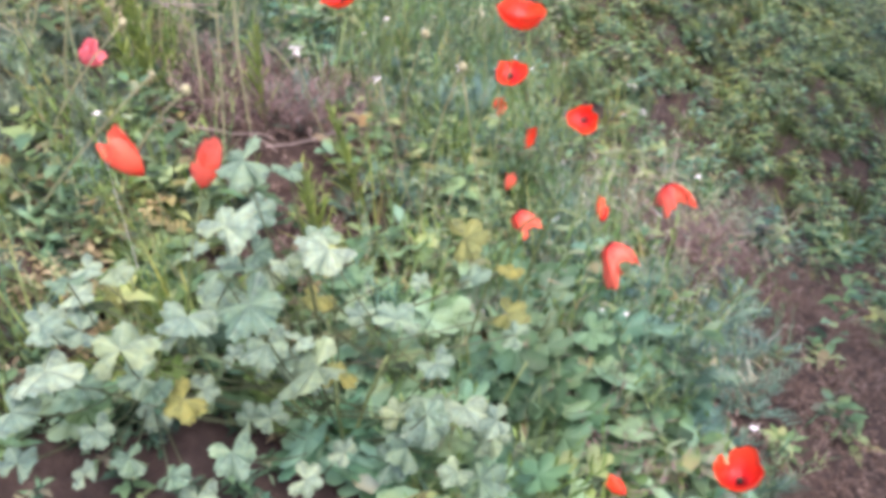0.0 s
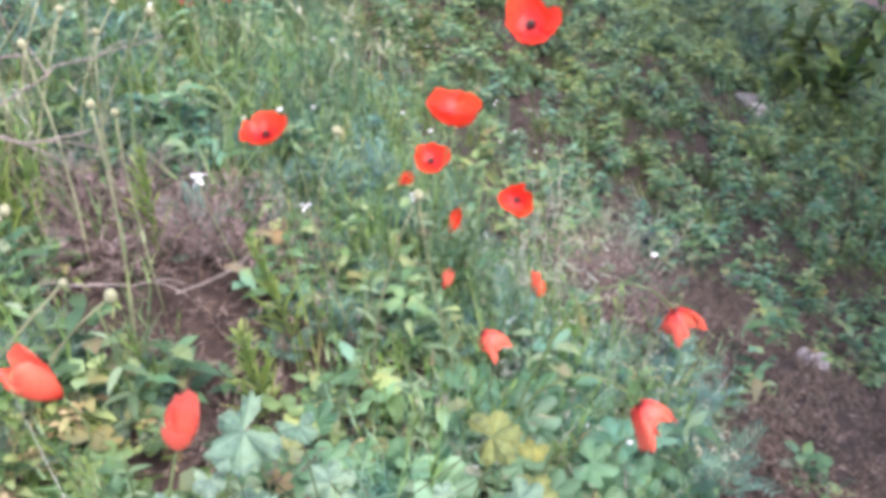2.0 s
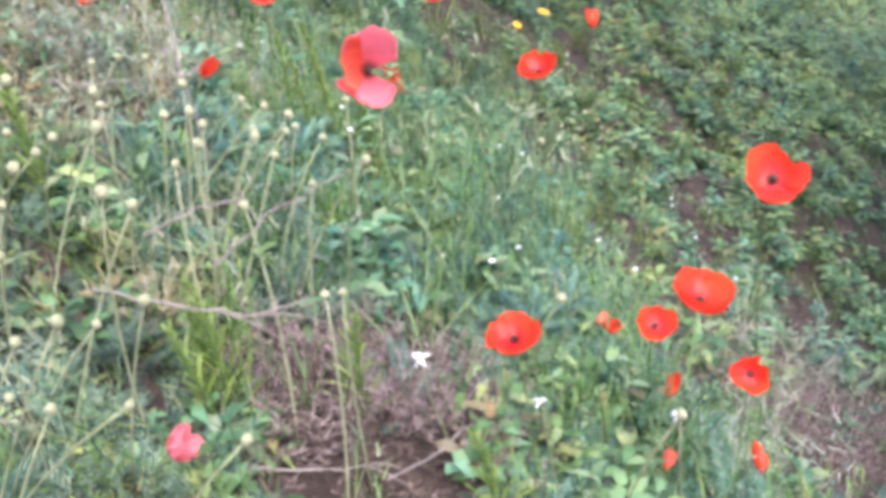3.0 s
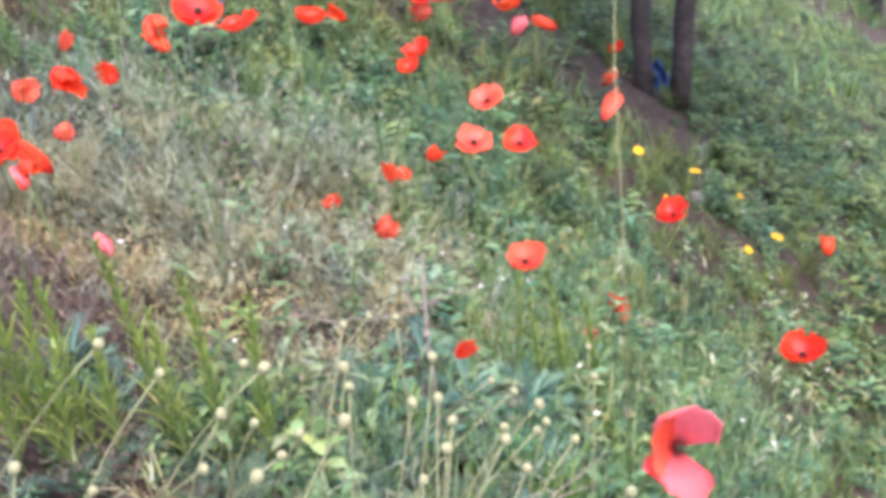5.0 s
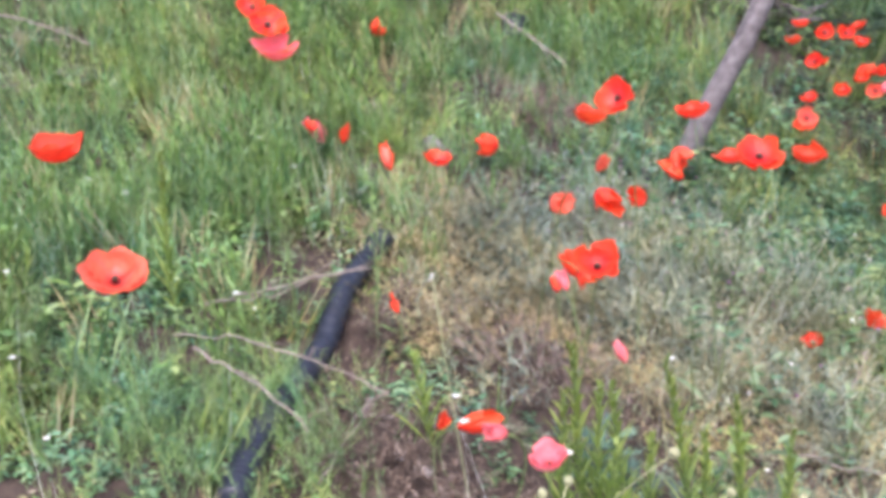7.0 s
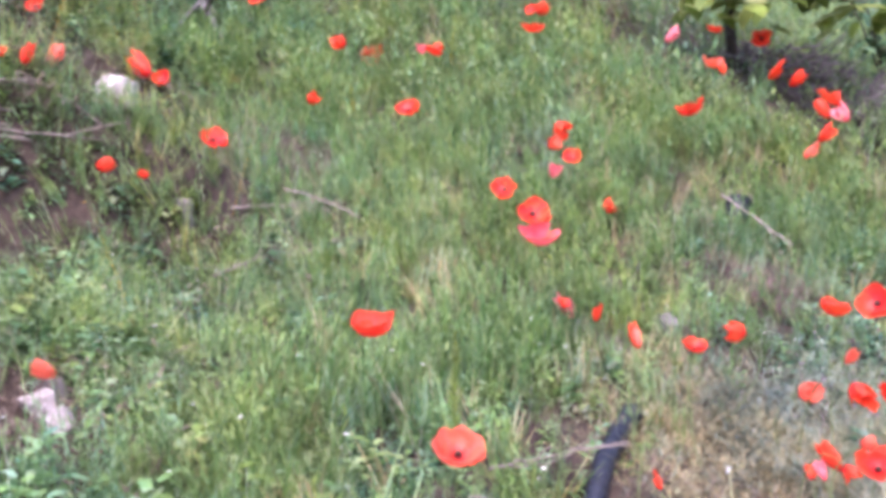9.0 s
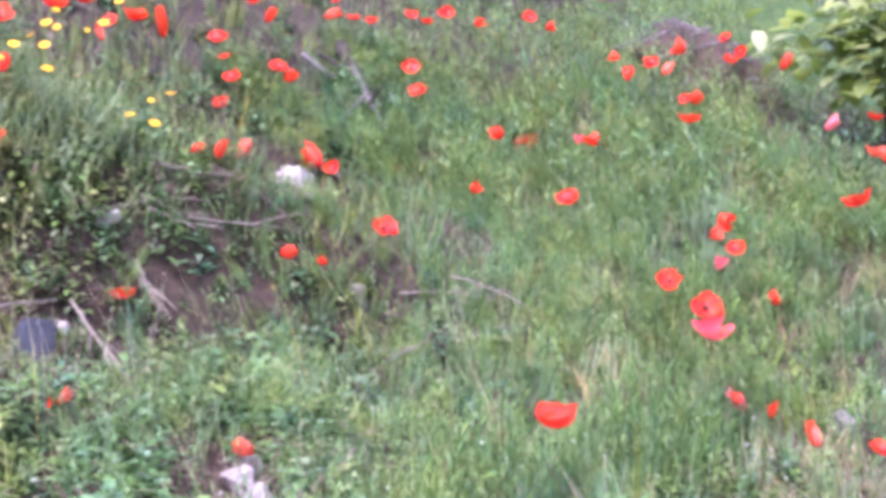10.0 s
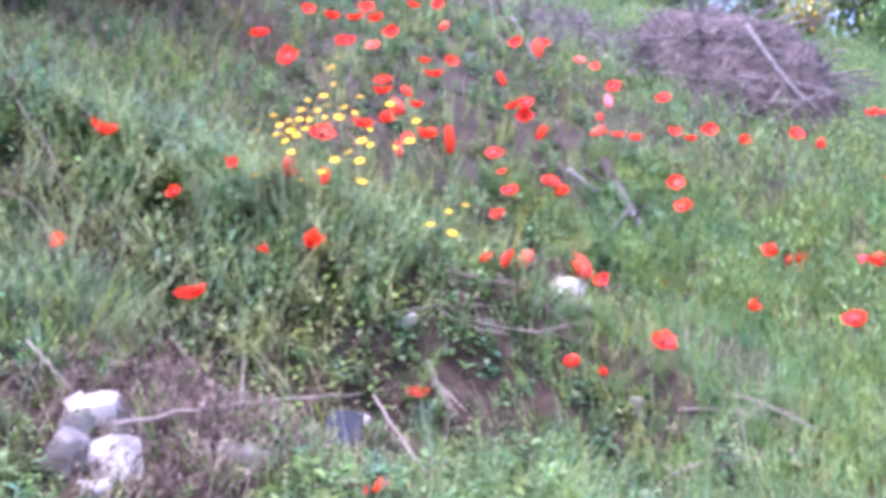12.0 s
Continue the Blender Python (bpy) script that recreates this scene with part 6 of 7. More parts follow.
twig("dry_twig", "dry grey twig lying among the weeds", [(-3.092, 0.007, 0.05), (-2.846, -0.188, 0.05), (-2.722, -0.352, 0.05)], 0.0049, 0.0024)
twig("dry_twig", "dry grey twig lying among the weeds", [(-3.247, -0.074, 0.06), (-3.162, -0.015, 0.06), (-3.083, 0.042, 0.06)], 0.0045, 0.0023)
twig("dry_twig", "dry grey twig lying among the weeds", [(-3.291, -0.274, 0.06), (-3.232, -0.152, 0.06), (-3.162, -0.109, 0.06)], 0.0046, 0.0023)
twig("dry_twig", "dry grey twig lying among the weeds", [(-3.342, 0.702, 0.05), (-3.304, 0.880, 0.05), (-3.387, 1.196, 0.05)], 0.0081, 0.0040)
twig("dry_twig", "dry grey twig lying among the weeds", [(-3.450, 0.963, 0.05), (-3.235, 1.055, 0.05), (-3.173, 1.127, 0.05)], 0.0063, 0.0032)
twig("dry_twig", "dry grey twig lying among the weeds", [(-3.186, 0.552, 0.05), (-3.133, 0.581, 0.05), (-3.077, 0.608, 0.05)], 0.0070, 0.0035)
twig("dry_twig", "dry grey twig lying among the weeds", [(-3.185, 0.561, 0.05), (-3.143, 0.582, 0.05), (-3.119, 0.611, 0.05)], 0.0060, 0.0030)
stone(-2.710, -0.631, 0.052, 0.039, STONE, 31, "small white stone on top of a small pile")
stone(-2.682, -0.548, 0.055, 0.046, GREYSTONE, 32, "pinkish grey stone in a small pile")
stone(-2.617, -0.647, 0.049, 0.039, GREYSTONE, 33, "grey broken stone in a small pile")
stone(-2.697, -0.594, 0.080, 0.053, STONE, 1, "white broken stone on top of a small pile")
stone(-2.522, -0.666, 0.063, 0.066, GREYSTONE, 2, "shaded grey stone in a small pile")
stone(-2.523, -0.555, 0.075, 0.070, STONE, 3, "white broken stone in a small pile")
stone(-2.430, -0.605, 0.046, 0.032, STONE, 4, "small white stone at the foot of a pile")
stone(-2.95, 0.155, 0.1, 0.09, SLATE, 5, "dark bluish stone at the foot of the bank")
stone(-2.666, -0.207, 0.093, 0.040, GREYSTONE, 6, "flat grey stone half buried in the earth")
stone(-2.695, 0.060, 0.026, 0.024, STONE, 7, "small pale stone on the earth")
stone(-3.058, 0.276, 0.034, 0.023, STONE, 8, "small tan stone on the earth")
stone(-3.266, 0.489, 0.035, 0.025, STONE, 9, "small brown stone on the bank")
stone(-3.691, 1.431, 0.106, 0.086, STONE, 10, "white angular stone on the bank")
stone(-3.302, 1.250, 0.072, 0.045, GREYSTONE, 11, "pale stone in the grass")
stone(-2.2, 0.455, 0.052, 0.044, STONE, 12, "pale stone among dry twigs")
stone(-2.275, 0.51, 0.05, 0.046, GREYSTONE, 13, "grey stone among dry twigs")
stone(-2.118, 0.463, 0.045, 0.036, STONE, 14, "small white stone among dry twigs")
stone(-3.016, 1.326, 0.037, 0.069, GREYSTONE, 15, "upright grey stone in the grass")
stone(1.581, 1.514, 0.058, 0.037, STONE, 16, "pale stone on bare earth")
stone(2.619, 4.348, 0.099, 0.057, GREYSTONE, 17, "brownish stone on bare earth")
stone(2.646, 4.267, 0.079, 0.049, STONE, 18, "small pale stone on bare earth")
stone(-1.572, 2.121, 0.041, 0.059, GREYSTONE, 19, "bluish grey stone in the grass")
stone(-3.267, 0.516, 0.043, 0.022, STONE, 20, "small tan stone on the bank")
stone(0.364, 4.283, 0.050, 0.035, GREYSTONE, 21, "grey stone in short grass")
stone(1.645, 2.209, 0.039, 0.030, GREYSTONE, 22, "small grey stone on bare earth")
stone(-0.818, 1.028, 0.014, 0.009, STONE, 23, "small pale pebble on bare earth")
stone(-0.864, 1.025, 0.011, 0.007, STONE, 24, "small pale pebble on bare earth")

# upright spires
spire(-0.561, 1.066, 0.34)
spire(-0.418, 1.154, 0.34)
spire(-0.354, 1.185, 0.32)
spire(-0.303, 1.209, 0.28)
spire(-0.473, 1.109, 0.22)
spire(-0.580, 1.040, 0.26)
spire(-0.515, 1.058, 0.19)
spire(-0.534, 1.062, 0.28)
spire(-0.393, 1.137, 0.26)
spire(-0.495, 1.084, 0.29)
spire(0.015, 0.823, 0.18)
spire(0.354, 0.723, 0.19)
spire(0.030, 0.817, 0.22)
spire(0.041, 1.898, 0.33)
spire(-0.057, 1.933, 0.24)
spire(0.108, 1.950, 0.27)
spire(-1.430, 1.048, 0.34)
spire(-0.841, 1.073, 0.18)
spire(0.323, 0.572, 0.18)
spire(0.178, 0.864, 0.18)
spire(0.021, 0.780, 0.18)
spire(0.003, 1.826, 0.26)

# mallows
mallow_a = mallow_plant(0.2, 0.22, "mallow plant with broad grey-green lobed leaves")
mallow_b = mallow_plant(0.42, 0.2, "mallow plant with the largest pale lobed leaves")
mallow_c = mallow_plant(0.56, 0.3, "low mallow with blue-green lobed leaves")
mallow_leaf(mallow_a, 0.312, 0.022, 0.484, 0.065)
mallow_leaf(mallow_b, 0.456, 0.076, 0.413, 0.078)
mallow_leaf(mallow_a, 0.261, -0.010, 0.489, 0.060)
mallow_leaf(mallow_b, 0.416, 0.061, 0.497, 0.059)
mallow_leaf(mallow_a, 0.252, 0.020, 0.515, 0.041)
mallow_leaf(mallow_b, 0.386, 0.127, 0.536, 0.062)
mallow_leaf(mallow_b, 0.461, 0.168, 0.480, 0.051)
mallow_leaf(mallow_b, 0.387, 0.202, 0.560, 0.052)
mallow_leaf(mallow_b, 0.423, 0.217, 0.540, 0.036)
mallow_leaf(mallow_a, 0.349, 0.078, 0.474, 0.052)
mallow_leaf(mallow_a, 0.306, 0.056, 0.409, 0.041)
mallow_leaf(mallow_a, 0.235, -0.034, 0.468, 0.046)
mallow_leaf(mallow_b, 0.383, 0.016, 0.369, 0.050)
mallow_leaf(mallow_b, 0.452, 0.110, 0.270, 0.038)
mallow_leaf(mallow_c, 0.519, 0.102, 0.285, 0.057)
mallow_leaf(mallow_c, 0.570, 0.164, 0.279, 0.071)
mallow_leaf(mallow_c, 0.538, 0.150, 0.300, 0.047)
mallow_leaf(mallow_a, 0.326, -0.000, 0.355, 0.040)
mallow_leaf(mallow_a, 0.277, 0.027, 0.351, 0.034)
mallow_leaf(mallow_a, 0.245, 0.042, 0.373, 0.034)
mallow_leaf(mallow_c, 0.495, 0.115, 0.248, 0.042)
mallow_leaf(mallow_b, 0.405, 0.191, 0.450, 0.031)
mallow_leaf(mallow_b, 0.434, 0.172, 0.462, 0.033)
mallow_leaf(mallow_c, 0.595, 0.173, 0.228, 0.046)
mallow_leaf(mallow_c, 0.586, 0.112, 0.226, 0.051)
mallow_leaf(mallow_a, 0.336, 0.089, 0.377, 0.034)
mallow_leaf(mallow_a, 0.243, 0.005, 0.354, 0.031)
mallow_leaf(mallow_b, 0.391, 0.131, 0.396, 0.050)
mallow_leaf(mallow_b, 0.370, 0.126, 0.488, 0.053)
mallow_leaf(mallow_c, 0.454, 0.259, 0.328, 0.038)
mallow_leaf(mallow_a, 0.222, 0.120, 0.486, 0.040)
mallow_leaf(mallow_a, 0.235, 0.178, 0.457, 0.036)
mallow_leaf(mallow_a, 0.215, -0.030, 0.406, 0.038)
mallow_leaf(mallow_b, 0.422, 0.064, 0.280, 0.040)
mallow_leaf(mallow_a, 0.342, 0.006, 0.322, 0.044)
mallow_leaf(mallow_b, 0.380, 0.120, 0.309, 0.035)
for i in range(44):
    mallow_leaf((mallow_a, mallow_b, mallow_c)[i % 3], R.uniform(0.1, 0.62), R.uniform(0.05, 0.36), hz(0.35, 0.2) + R.uniform(0.08, 0.26), R.uniform(0.022, 0.05), i % 6 == 0)

# single weeds and tufts in the foreground
for dx, dy, h in ((-2.62, -0.08, 0.26), (-2.6, -0.03, 0.2), (-2.66, -0.12, 0.22), (-2.56, -0.1, 0.17), (-2.5, -0.2, 0.15), (-2.45, 0.02, 0.18), (-2.52, 0.1, 0.16)):
    leafy_weed(dx, dy, h, 0.06, 17, LANCE_LEAF)
for k in range(46):
    a, q = k * 2.4, math.sqrt((k + 0.5) / 46)
    wx, wy = 0.5 + 0.42 * q * math.cos(a), 0.62 + 0.5 * q * math.sin(a)
    if bare(wx, wy) < 0.6:
        leafy_weed(wx, wy, R.uniform(0.08, 0.2), R.uniform(0.022, 0.04))
for k in range(30):
    a, q = k * 2.4, math.sqrt((k + 0.5) / 30)
    if math.hypot((0.6 * q * math.cos(a) - 0.12) / 0.34, (0.33 * q * math.sin(a) + 0.03) / 0.17) > 1:
        leafy_weed(-2.25 + 0.6 * q * math.cos(a), 0.45 + 0.33 * q * math.sin(a), R.uniform(0.12, 0.24), R.uniform(0.03, 0.045), 15, LANCE_LEAF)
for k in range(26):
    a, q = k * 2.4, math.sqrt((k + 0.5) / 26)
    leafy_weed(-3.55 + 0.3 * q * math.cos(a), 0.25 + 0.6 * q * math.sin(a), R.uniform(0.15, 0.32), R.uniform(0.045, 0.07), 13, LANCE_LEAF)
for k in range(60):
    a, q = k * 2.4, math.sqrt((k + 0.5) / 60)
    leafy_weed(-1.75 + 0.65 * q * math.cos(a), 1.25 + 0.75 * q * math.sin(a), R.uniform(0.16, 0.3), R.uniform(0.028, 0.045), 17, LANCE_LEAF)
for k in range(30):
    a, q = k * 2.4, math.sqrt((k + 0.5) / 30)
    grass_tuft(0.3 + 0.6 * q * math.cos(a), 1.5 + 0.7 * q * math.sin(a), R.uniform(0.12, 0.26))

for k in range(56):
    a, q = k * 2.4, math.sqrt((k + 0.5) / 56)
    leafy_weed(-0.05 + 0.75 * q * math.cos(a), 2.1 + 0.8 * q * math.sin(a), R.uniform(0.1, 0.24), R.uniform(0.03, 0.05), 11)
for k in range(60):
    a, q = k * 2.4, math.sqrt((k + 0.5) / 60)
    leafy_weed(-2.7 + 0.6 * q * math.cos(a), 1.75 + 0.9 * q * math.sin(a), R.uniform(0.18, 0.32), R.uniform(0.03, 0.05), 15, LANCE_LEAF)

# poppies along the bank
poppy(0.844, 0.116, 0.224, 0.05, 8, 198, "cup", None, "red")
poppy(0.609, 1.003, 0.128, 0.025, 29, 23, "bud")
poppy(0.739, 0.238, 0.064, 0.020, 71, 142, "bud")
poppy(0.393, 0.673, 0.550, 0.055, 15, 247, "cup", None, "red")
poppy(0.624, 0.844, 0.438, 0.075, 17, 318, "cup", None, "red")
poppy(0.592, 0.989, 0.284, 0.056, 28, 278, "open", None, "red")
poppy(0.714, 0.940, 0.213, 0.052, 41, 256, "open", None, "red")
poppy(0.810, 0.474, 0.343, 0.048, 161, 349, "drooping", None, "coral")
poppy(0.733, 0.350, 0.341, 0.049, 157, 343, "drooping", None, "coral")
poppy(0.612, 0.646, 0.206, 0.045, 155, 355, "drooping")
poppy(0.327, 0.251, 0.526, 0.03, 24, 15, "slim", None, "coral")
poppy(0.154, 0.425, 0.454, 0.041, 38, 165, "slim", None, "coral")
poppy(0.786, 1.104, 0.433, 0.090, 36, 266, "open", None, "red")
poppy(0.578, 0.863, 0.125, 0.020, 33, 34, "bud")
poppy(0.743, 0.950, -0.002, 0.027, 68, 81, "bud")
poppy(0.541, 1.277, 0.062, 0.022, 70, 46, "bud")
poppy(0.049, 0.596, 0.516, 0.038, 61, 353, "folded", None, "pink")
poppy(0.542, 1.185, 0.134, 0.027, 75, 310, "bud")
poppy(0.275, 0.877, 0.770, 0.08, 58, 283, "torn", -20, "rose")
poppy(0.505, 1.828, 0.330, 0.083, 19, 251, "cup", None, "red")
poppy(0.262, 3.168, 0.083, 0.105, 20, 230, "cup")
poppy(0.041, 1.507, 0.673, 0.064, 18, 282, "cup", None, "coral")
poppy(-0.201, 1.537, 0.706, 0.047, 56, 351, "folded")
poppy(-0.231, 2.666, 0.627, 0.094, 36, 266, "open", None, "coral")
poppy(-0.222, 2.429, 0.584, 0.098, 33, 297, "open", None, "coral")
poppy(-0.125, 2.541, 0.542, 0.093, 32, 291, "open")
poppy(-0.279, 2.183, 0.619, 0.042, 61, 1, "folded")
poppy(-0.453, 2.839, 0.731, 0.084, 17, 236, "cup")
poppy(-0.471, 2.774, 0.699, 0.066, 21, 259, "cup")
poppy(-0.775, 1.782, 0.931, 0.042, 57, 245, "folded")
poppy(0.886, 4.009, -0.457, 0.066, 42, 84, "bud")
poppy(-0.018, 1.248, 0.645, 0.022, 54, 319, "bud")
poppy(-0.633, 2.488, 0.903, 0.078, 15, 333, "cup")
poppy(-0.567, 3.400, 0.803, 0.105, 31, 291, "open")
poppy(-0.540, 3.538, 0.778, 0.100, 11, 272, "cup")
poppy(-0.525, 3.763, 0.742, 0.080, 55, 210, "folded")
poppy(-0.560, 3.433, 0.739, 0.081, 78, 218, "folded")
poppy(-0.386, 4.080, 0.634, 0.100, 10, 233, "cup")
poppy(-0.370, 4.061, 0.522, 0.072, 46, 42, "bud")
poppy(-0.258, 4.563, 0.436, 0.070, 74, 162, "bud")
poppy(-0.046, 5.615, 0.094, 0.093, 18, 253, "cup")
poppy(-0.065, 4.830, 0.092, 0.075, 63, 50, "bud")
poppy(-0.020, 4.172, 0.109, 0.085, 58, 65, "bud")
poppy(-0.420, 2.323, 0.511, 0.037, 36, 276, "bud")
poppy(-0.402, 2.440, 0.484, 0.042, 66, 245, "bud")
poppy(-0.519, 2.158, 0.521, 0.054, 22, 277, "cup")
poppy(0.138, 2.531, 0.006, 0.058, 35, 137, "bud")
poppy(0.083, 2.250, 0.124, 0.032, 61, 228, "bud")
poppy(-0.715, 2.990, 0.809, 0.040, 57, 232, "bud")
poppy(-0.703, 1.524, 0.673, 0.032, 28, 182, "bud")
poppy(-0.506, 0.890, 0.807, 0.050, 8, 263, "cup", None, "pink")
poppy(-0.589, 0.919, 0.812, 0.027, 65, 254, "bud", None, "pink")
poppy(-0.796, 2.413, 0.917, 0.105, 15, 237, "cup")
poppy(-0.449, 1.537, 1.090, 0.075, 40, 299, "open")
poppy(-0.709, 1.373, 0.893, 0.038, 118, 336, "drooping")
poppy(-0.734, 1.509, 0.898, 0.035, 66, 14, "folded")
poppy(-0.803, 1.484, 0.820, 0.027, 26, 167, "bud")
poppy(-0.556, 1.14, 0.995, 0.07, 38, 300, "open", None, "red")
poppy(-0.971, 1.742, 0.918, 0.049, 72, 0, "folded")
poppy(-0.814, 1.659, 0.971, 0.059, 118, 336, "drooping")
poppy(-0.899, 1.818, 0.983, 0.027, 44, 332, "bud")
poppy(-0.754, 1.920, 1.012, 0.057, 135, 331, "drooping")
poppy(-0.792, 2.032, 0.929, 0.040, 59, 161, "bud")
poppy(-1.121, 1.530, 1.056, 0.060, 19, 4, "cup")
poppy(-1.139, 1.776, 1.038, 0.054, 72, 224, "folded")
poppy(-0.621, 1.674, 1.139, 0.062, 14, 256, "cup")
poppy(-0.733, 1.581, 1.179, 0.071, 56, 283, "open")
poppy(-0.991, 1.969, 1.079, 0.080, 17, 337, "cup")
poppy(-0.858, 1.546, 0.792, 0.029, 75, 126, "bud")
poppy(-0.802, 1.555, 0.822, 0.044, 33, 220, "bud")
poppy(-0.807, 3.838, 0.947, 0.056, 16, 281, "cup")
poppy(-0.801, 4.148, 0.939, 0.070, 8, 229, "cup")
poppy(-0.796, 3.509, 0.947, 0.055, 13, 260, "cup")
poppy(-0.827, 3.198, 0.958, 0.059, 12, 278, "cup")
poppy(-0.790, 3.056, 0.918, 0.064, 64, 299, "open")
poppy(-0.741, 3.879, 0.899, 0.047, 67, 66, "bud")
poppy(-0.918, 3.682, 1.029, 0.054, 14, 263, "cup")
poppy(-1.352, 1.645, 1.008, 0.026, 29, 148, "bud")
poppy(-1.509, 1.673, 1.057, 0.030, 22, 334, "bud")
poppy(-1.063, 1.285, 0.803, 0.023, 30, 163, "bud")
poppy(-1.632, 1.606, 1.286, 0.100, 15, 307, "cup", None, "rose")
poppy(-1.007, 0.650, 1.068, 0.078, 34, 335, "cup", None, "coral")
poppy(-1.550, 0.932, 1.161, 0.090, 11, 306, "cup")
poppy(-1.654, 1.612, 1.355, 0.088, 56, 331, "open")
poppy(-2.097, 1.983, 1.398, 0.08, 58, 315, "open", None, "red")
poppy(-2.088, 2.518, 1.280, 0.060, 59, 25, "folded")
poppy(-1.611, 1.679, 1.083, 0.029, 72, 140, "bud")
poppy(-1.415, 1.726, 0.982, 0.033, 27, 133, "bud")
poppy(-0.835, 3.194, 0.884, 0.069, 45, 269, "open")
poppy(-1.031, 3.729, 1.108, 0.056, 15, 250, "cup")
poppy(-1.097, 4.047, 1.151, 0.066, 10, 274, "cup")
poppy(-0.929, 3.627, 1.040, 0.068, 61, 268, "open")
poppy(-1.037, 4.185, 1.109, 0.078, 55, 293, "open")
poppy(-1.008, 4.418, 1.085, 0.071, 54, 302, "open")
poppy(-1.023, 4.703, 1.094, 0.069, 23, 257, "cup")
poppy(-0.840, 3.679, 0.925, 0.059, 47, 292, "open")
poppy(-0.836, 4.177, 0.943, 0.082, 9, 222, "cup")
poppy(-0.855, 3.955, 0.930, 0.059, 41, 43, "bud")
poppy(-0.944, 4.419, 1.039, 0.071, 15, 294, "cup")
poppy(-0.792, 4.004, 0.884, 0.064, 65, 285, "open")
poppy(-0.729, 1.007, 0.754, 0.035, 79, 33, "bud")
poppy(-0.777, 1.017, 0.737, 0.022, 39, 336, "bud")
poppy(-3.079, 1.499, 1.630, 0.099, 54, 343, "open")
poppy(-2.922, 2.326, 1.716, 0.099, 47, 312, "open")
poppy(-3.636, 2.579, 2.061, 0.084, 56, 238, "folded")
poppy(-3.988, 2.983, 2.063, 0.068, 65, 80, "bud")
poppy(-3.958, 3.022, 2.037, 0.099, 50, 311, "open")
poppy(-2.860, 3.081, 2.061, 0.096, 10, 325, "cup")
poppy(-3.300, 3.647, 2.224, 0.068, 59, 13, "folded")
poppy(-2.195, 2.402, 1.596, 0.076, 134, 349, "drooping")
poppy(-2.323, 2.509, 1.525, 0.070, 69, 22, "folded")
poppy(-2.125, 2.378, 1.486, 0.066, 51, 310, "open")
poppy(-2.047, 2.182, 1.421, 0.054, 53, 326, "bud")
poppy(-2.003, 2.979, 1.629, 0.105, 14, 255, "cup")
poppy(-2.360, 3.786, 1.859, 0.091, 17, 334, "cup")
poppy(-2.348, 3.865, 1.813, 0.052, 39, 134, "bud")
poppy(-2.656, 4.324, 2.080, 0.083, 16, 305, "cup")
poppy(-2.538, 4.610, 2.037, 0.105, 60, 303, "open")
poppy(-2.636, 3.828, 1.999, 0.059, 52, 28, "bud")
poppy(-2.246, 4.115, 1.784, 0.065, 51, 0, "bud")
poppy(-2.167, 4.179, 1.744, 0.066, 51, 4, "bud")
poppy(-1.770, 3.607, 1.477, 0.062, 46, 34, "bud")
poppy(-1.898, 3.978, 1.574, 0.073, 37, 183, "bud")
poppy(-1.961, 4.244, 1.627, 0.071, 32, 190, "bud")
poppy(-1.766, 3.464, 1.412, 0.050, 51, 43, "bud")
poppy(-1.861, 4.103, 1.556, 0.063, 44, 172, "bud")
poppy(-3.189, 2.026, 1.767, 0.057, 62, 38, "folded")
poppy(-3.171, 2.778, 1.973, 0.048, 64, 242, "bud")
poppy(-3.031, 1.031, 1.544, 0.048, 70, 55, "folded")
poppy(-2.984, 1.174, 1.506, 0.036, 56, 255, "folded")
poppy(-3.461, 1.073, 1.921, 0.063, 42, 98, "bud")
poppy(-3.929, 1.705, 1.941, 0.080, 58, 181, "bud")
poppy(-2.217, 0.501, 1.063, 0.049, 62, 279, "bud")
poppy(-1.673, 1.785, 1.034, 0.050, 37, 248, "bud")
poppy(-4.916, 4.792, 3.275, 0.097, 18, 293, "cup")
poppy(-3.354, 3.655, 2.247, 0.071, 51, 292, "open")
poppy(-3.627, 3.508, 2.387, 0.065, 28, 124, "bud")
poppy(-3.717, 3.816, 2.524, 0.097, 46, 311, "open")
poppy(-3.864, 3.707, 2.560, 0.062, 66, 207, "bud")
poppy(-3.731, 4.127, 2.613, 0.094, 63, 234, "folded")
poppy(-3.637, 3.821, 2.439, 0.062, 48, 71, "bud")
poppy(-3.857, 4.700, 2.765, 0.071, 53, 308, "open")
poppy(-3.466, 4.221, 2.511, 0.085, 21, 310, "cup")
poppy(-3.556, 4.440, 2.591, 0.081, 51, 317, "open")
poppy(-3.235, 4.382, 2.431, 0.071, 36, 44, "bud")
poppy(-3.109, 0.483, 1.449, 0.086, 13, 35, "cup")
poppy(-2.495, 0.110, 1.215, 0.024, 51, 84, "bud")
poppy(-3.224, 2.777, 1.988, 0.044, 51, 61, "bud")
poppy(-5.250, 3.154, 3.299, 0.103, 46, 324, "open")
poppy(-3.329, 0.004, 1.941, 0.040, 69, 305, "bud")
poppy(-3.487, -0.541, 2.367, 0.093, 19, 38, "cup")
poppy(-3.069, -0.300, 1.776, 0.105, 18, 314, "cup")
poppy(-3.432, -0.107, 2.271, 0.050, 60, 349, "open")
poppy(-3.395, -0.314, 2.147, 0.053, 54, 336, "open")
poppy(-3.311, -0.694, 1.931, 0.047, 54, 154, "bud")
poppy(-3.306, 0.145, 1.970, 0.065, 75, 2, "bud")
poppy(-4.642, 0.251, 3.178, 0.105, 14, 296, "cup")
poppy(-4.447, 0.343, 3.019, 0.105, 58, 340, "open")
poppy(-5.350, 0.695, 3.606, 0.090, 63, 347, "open")
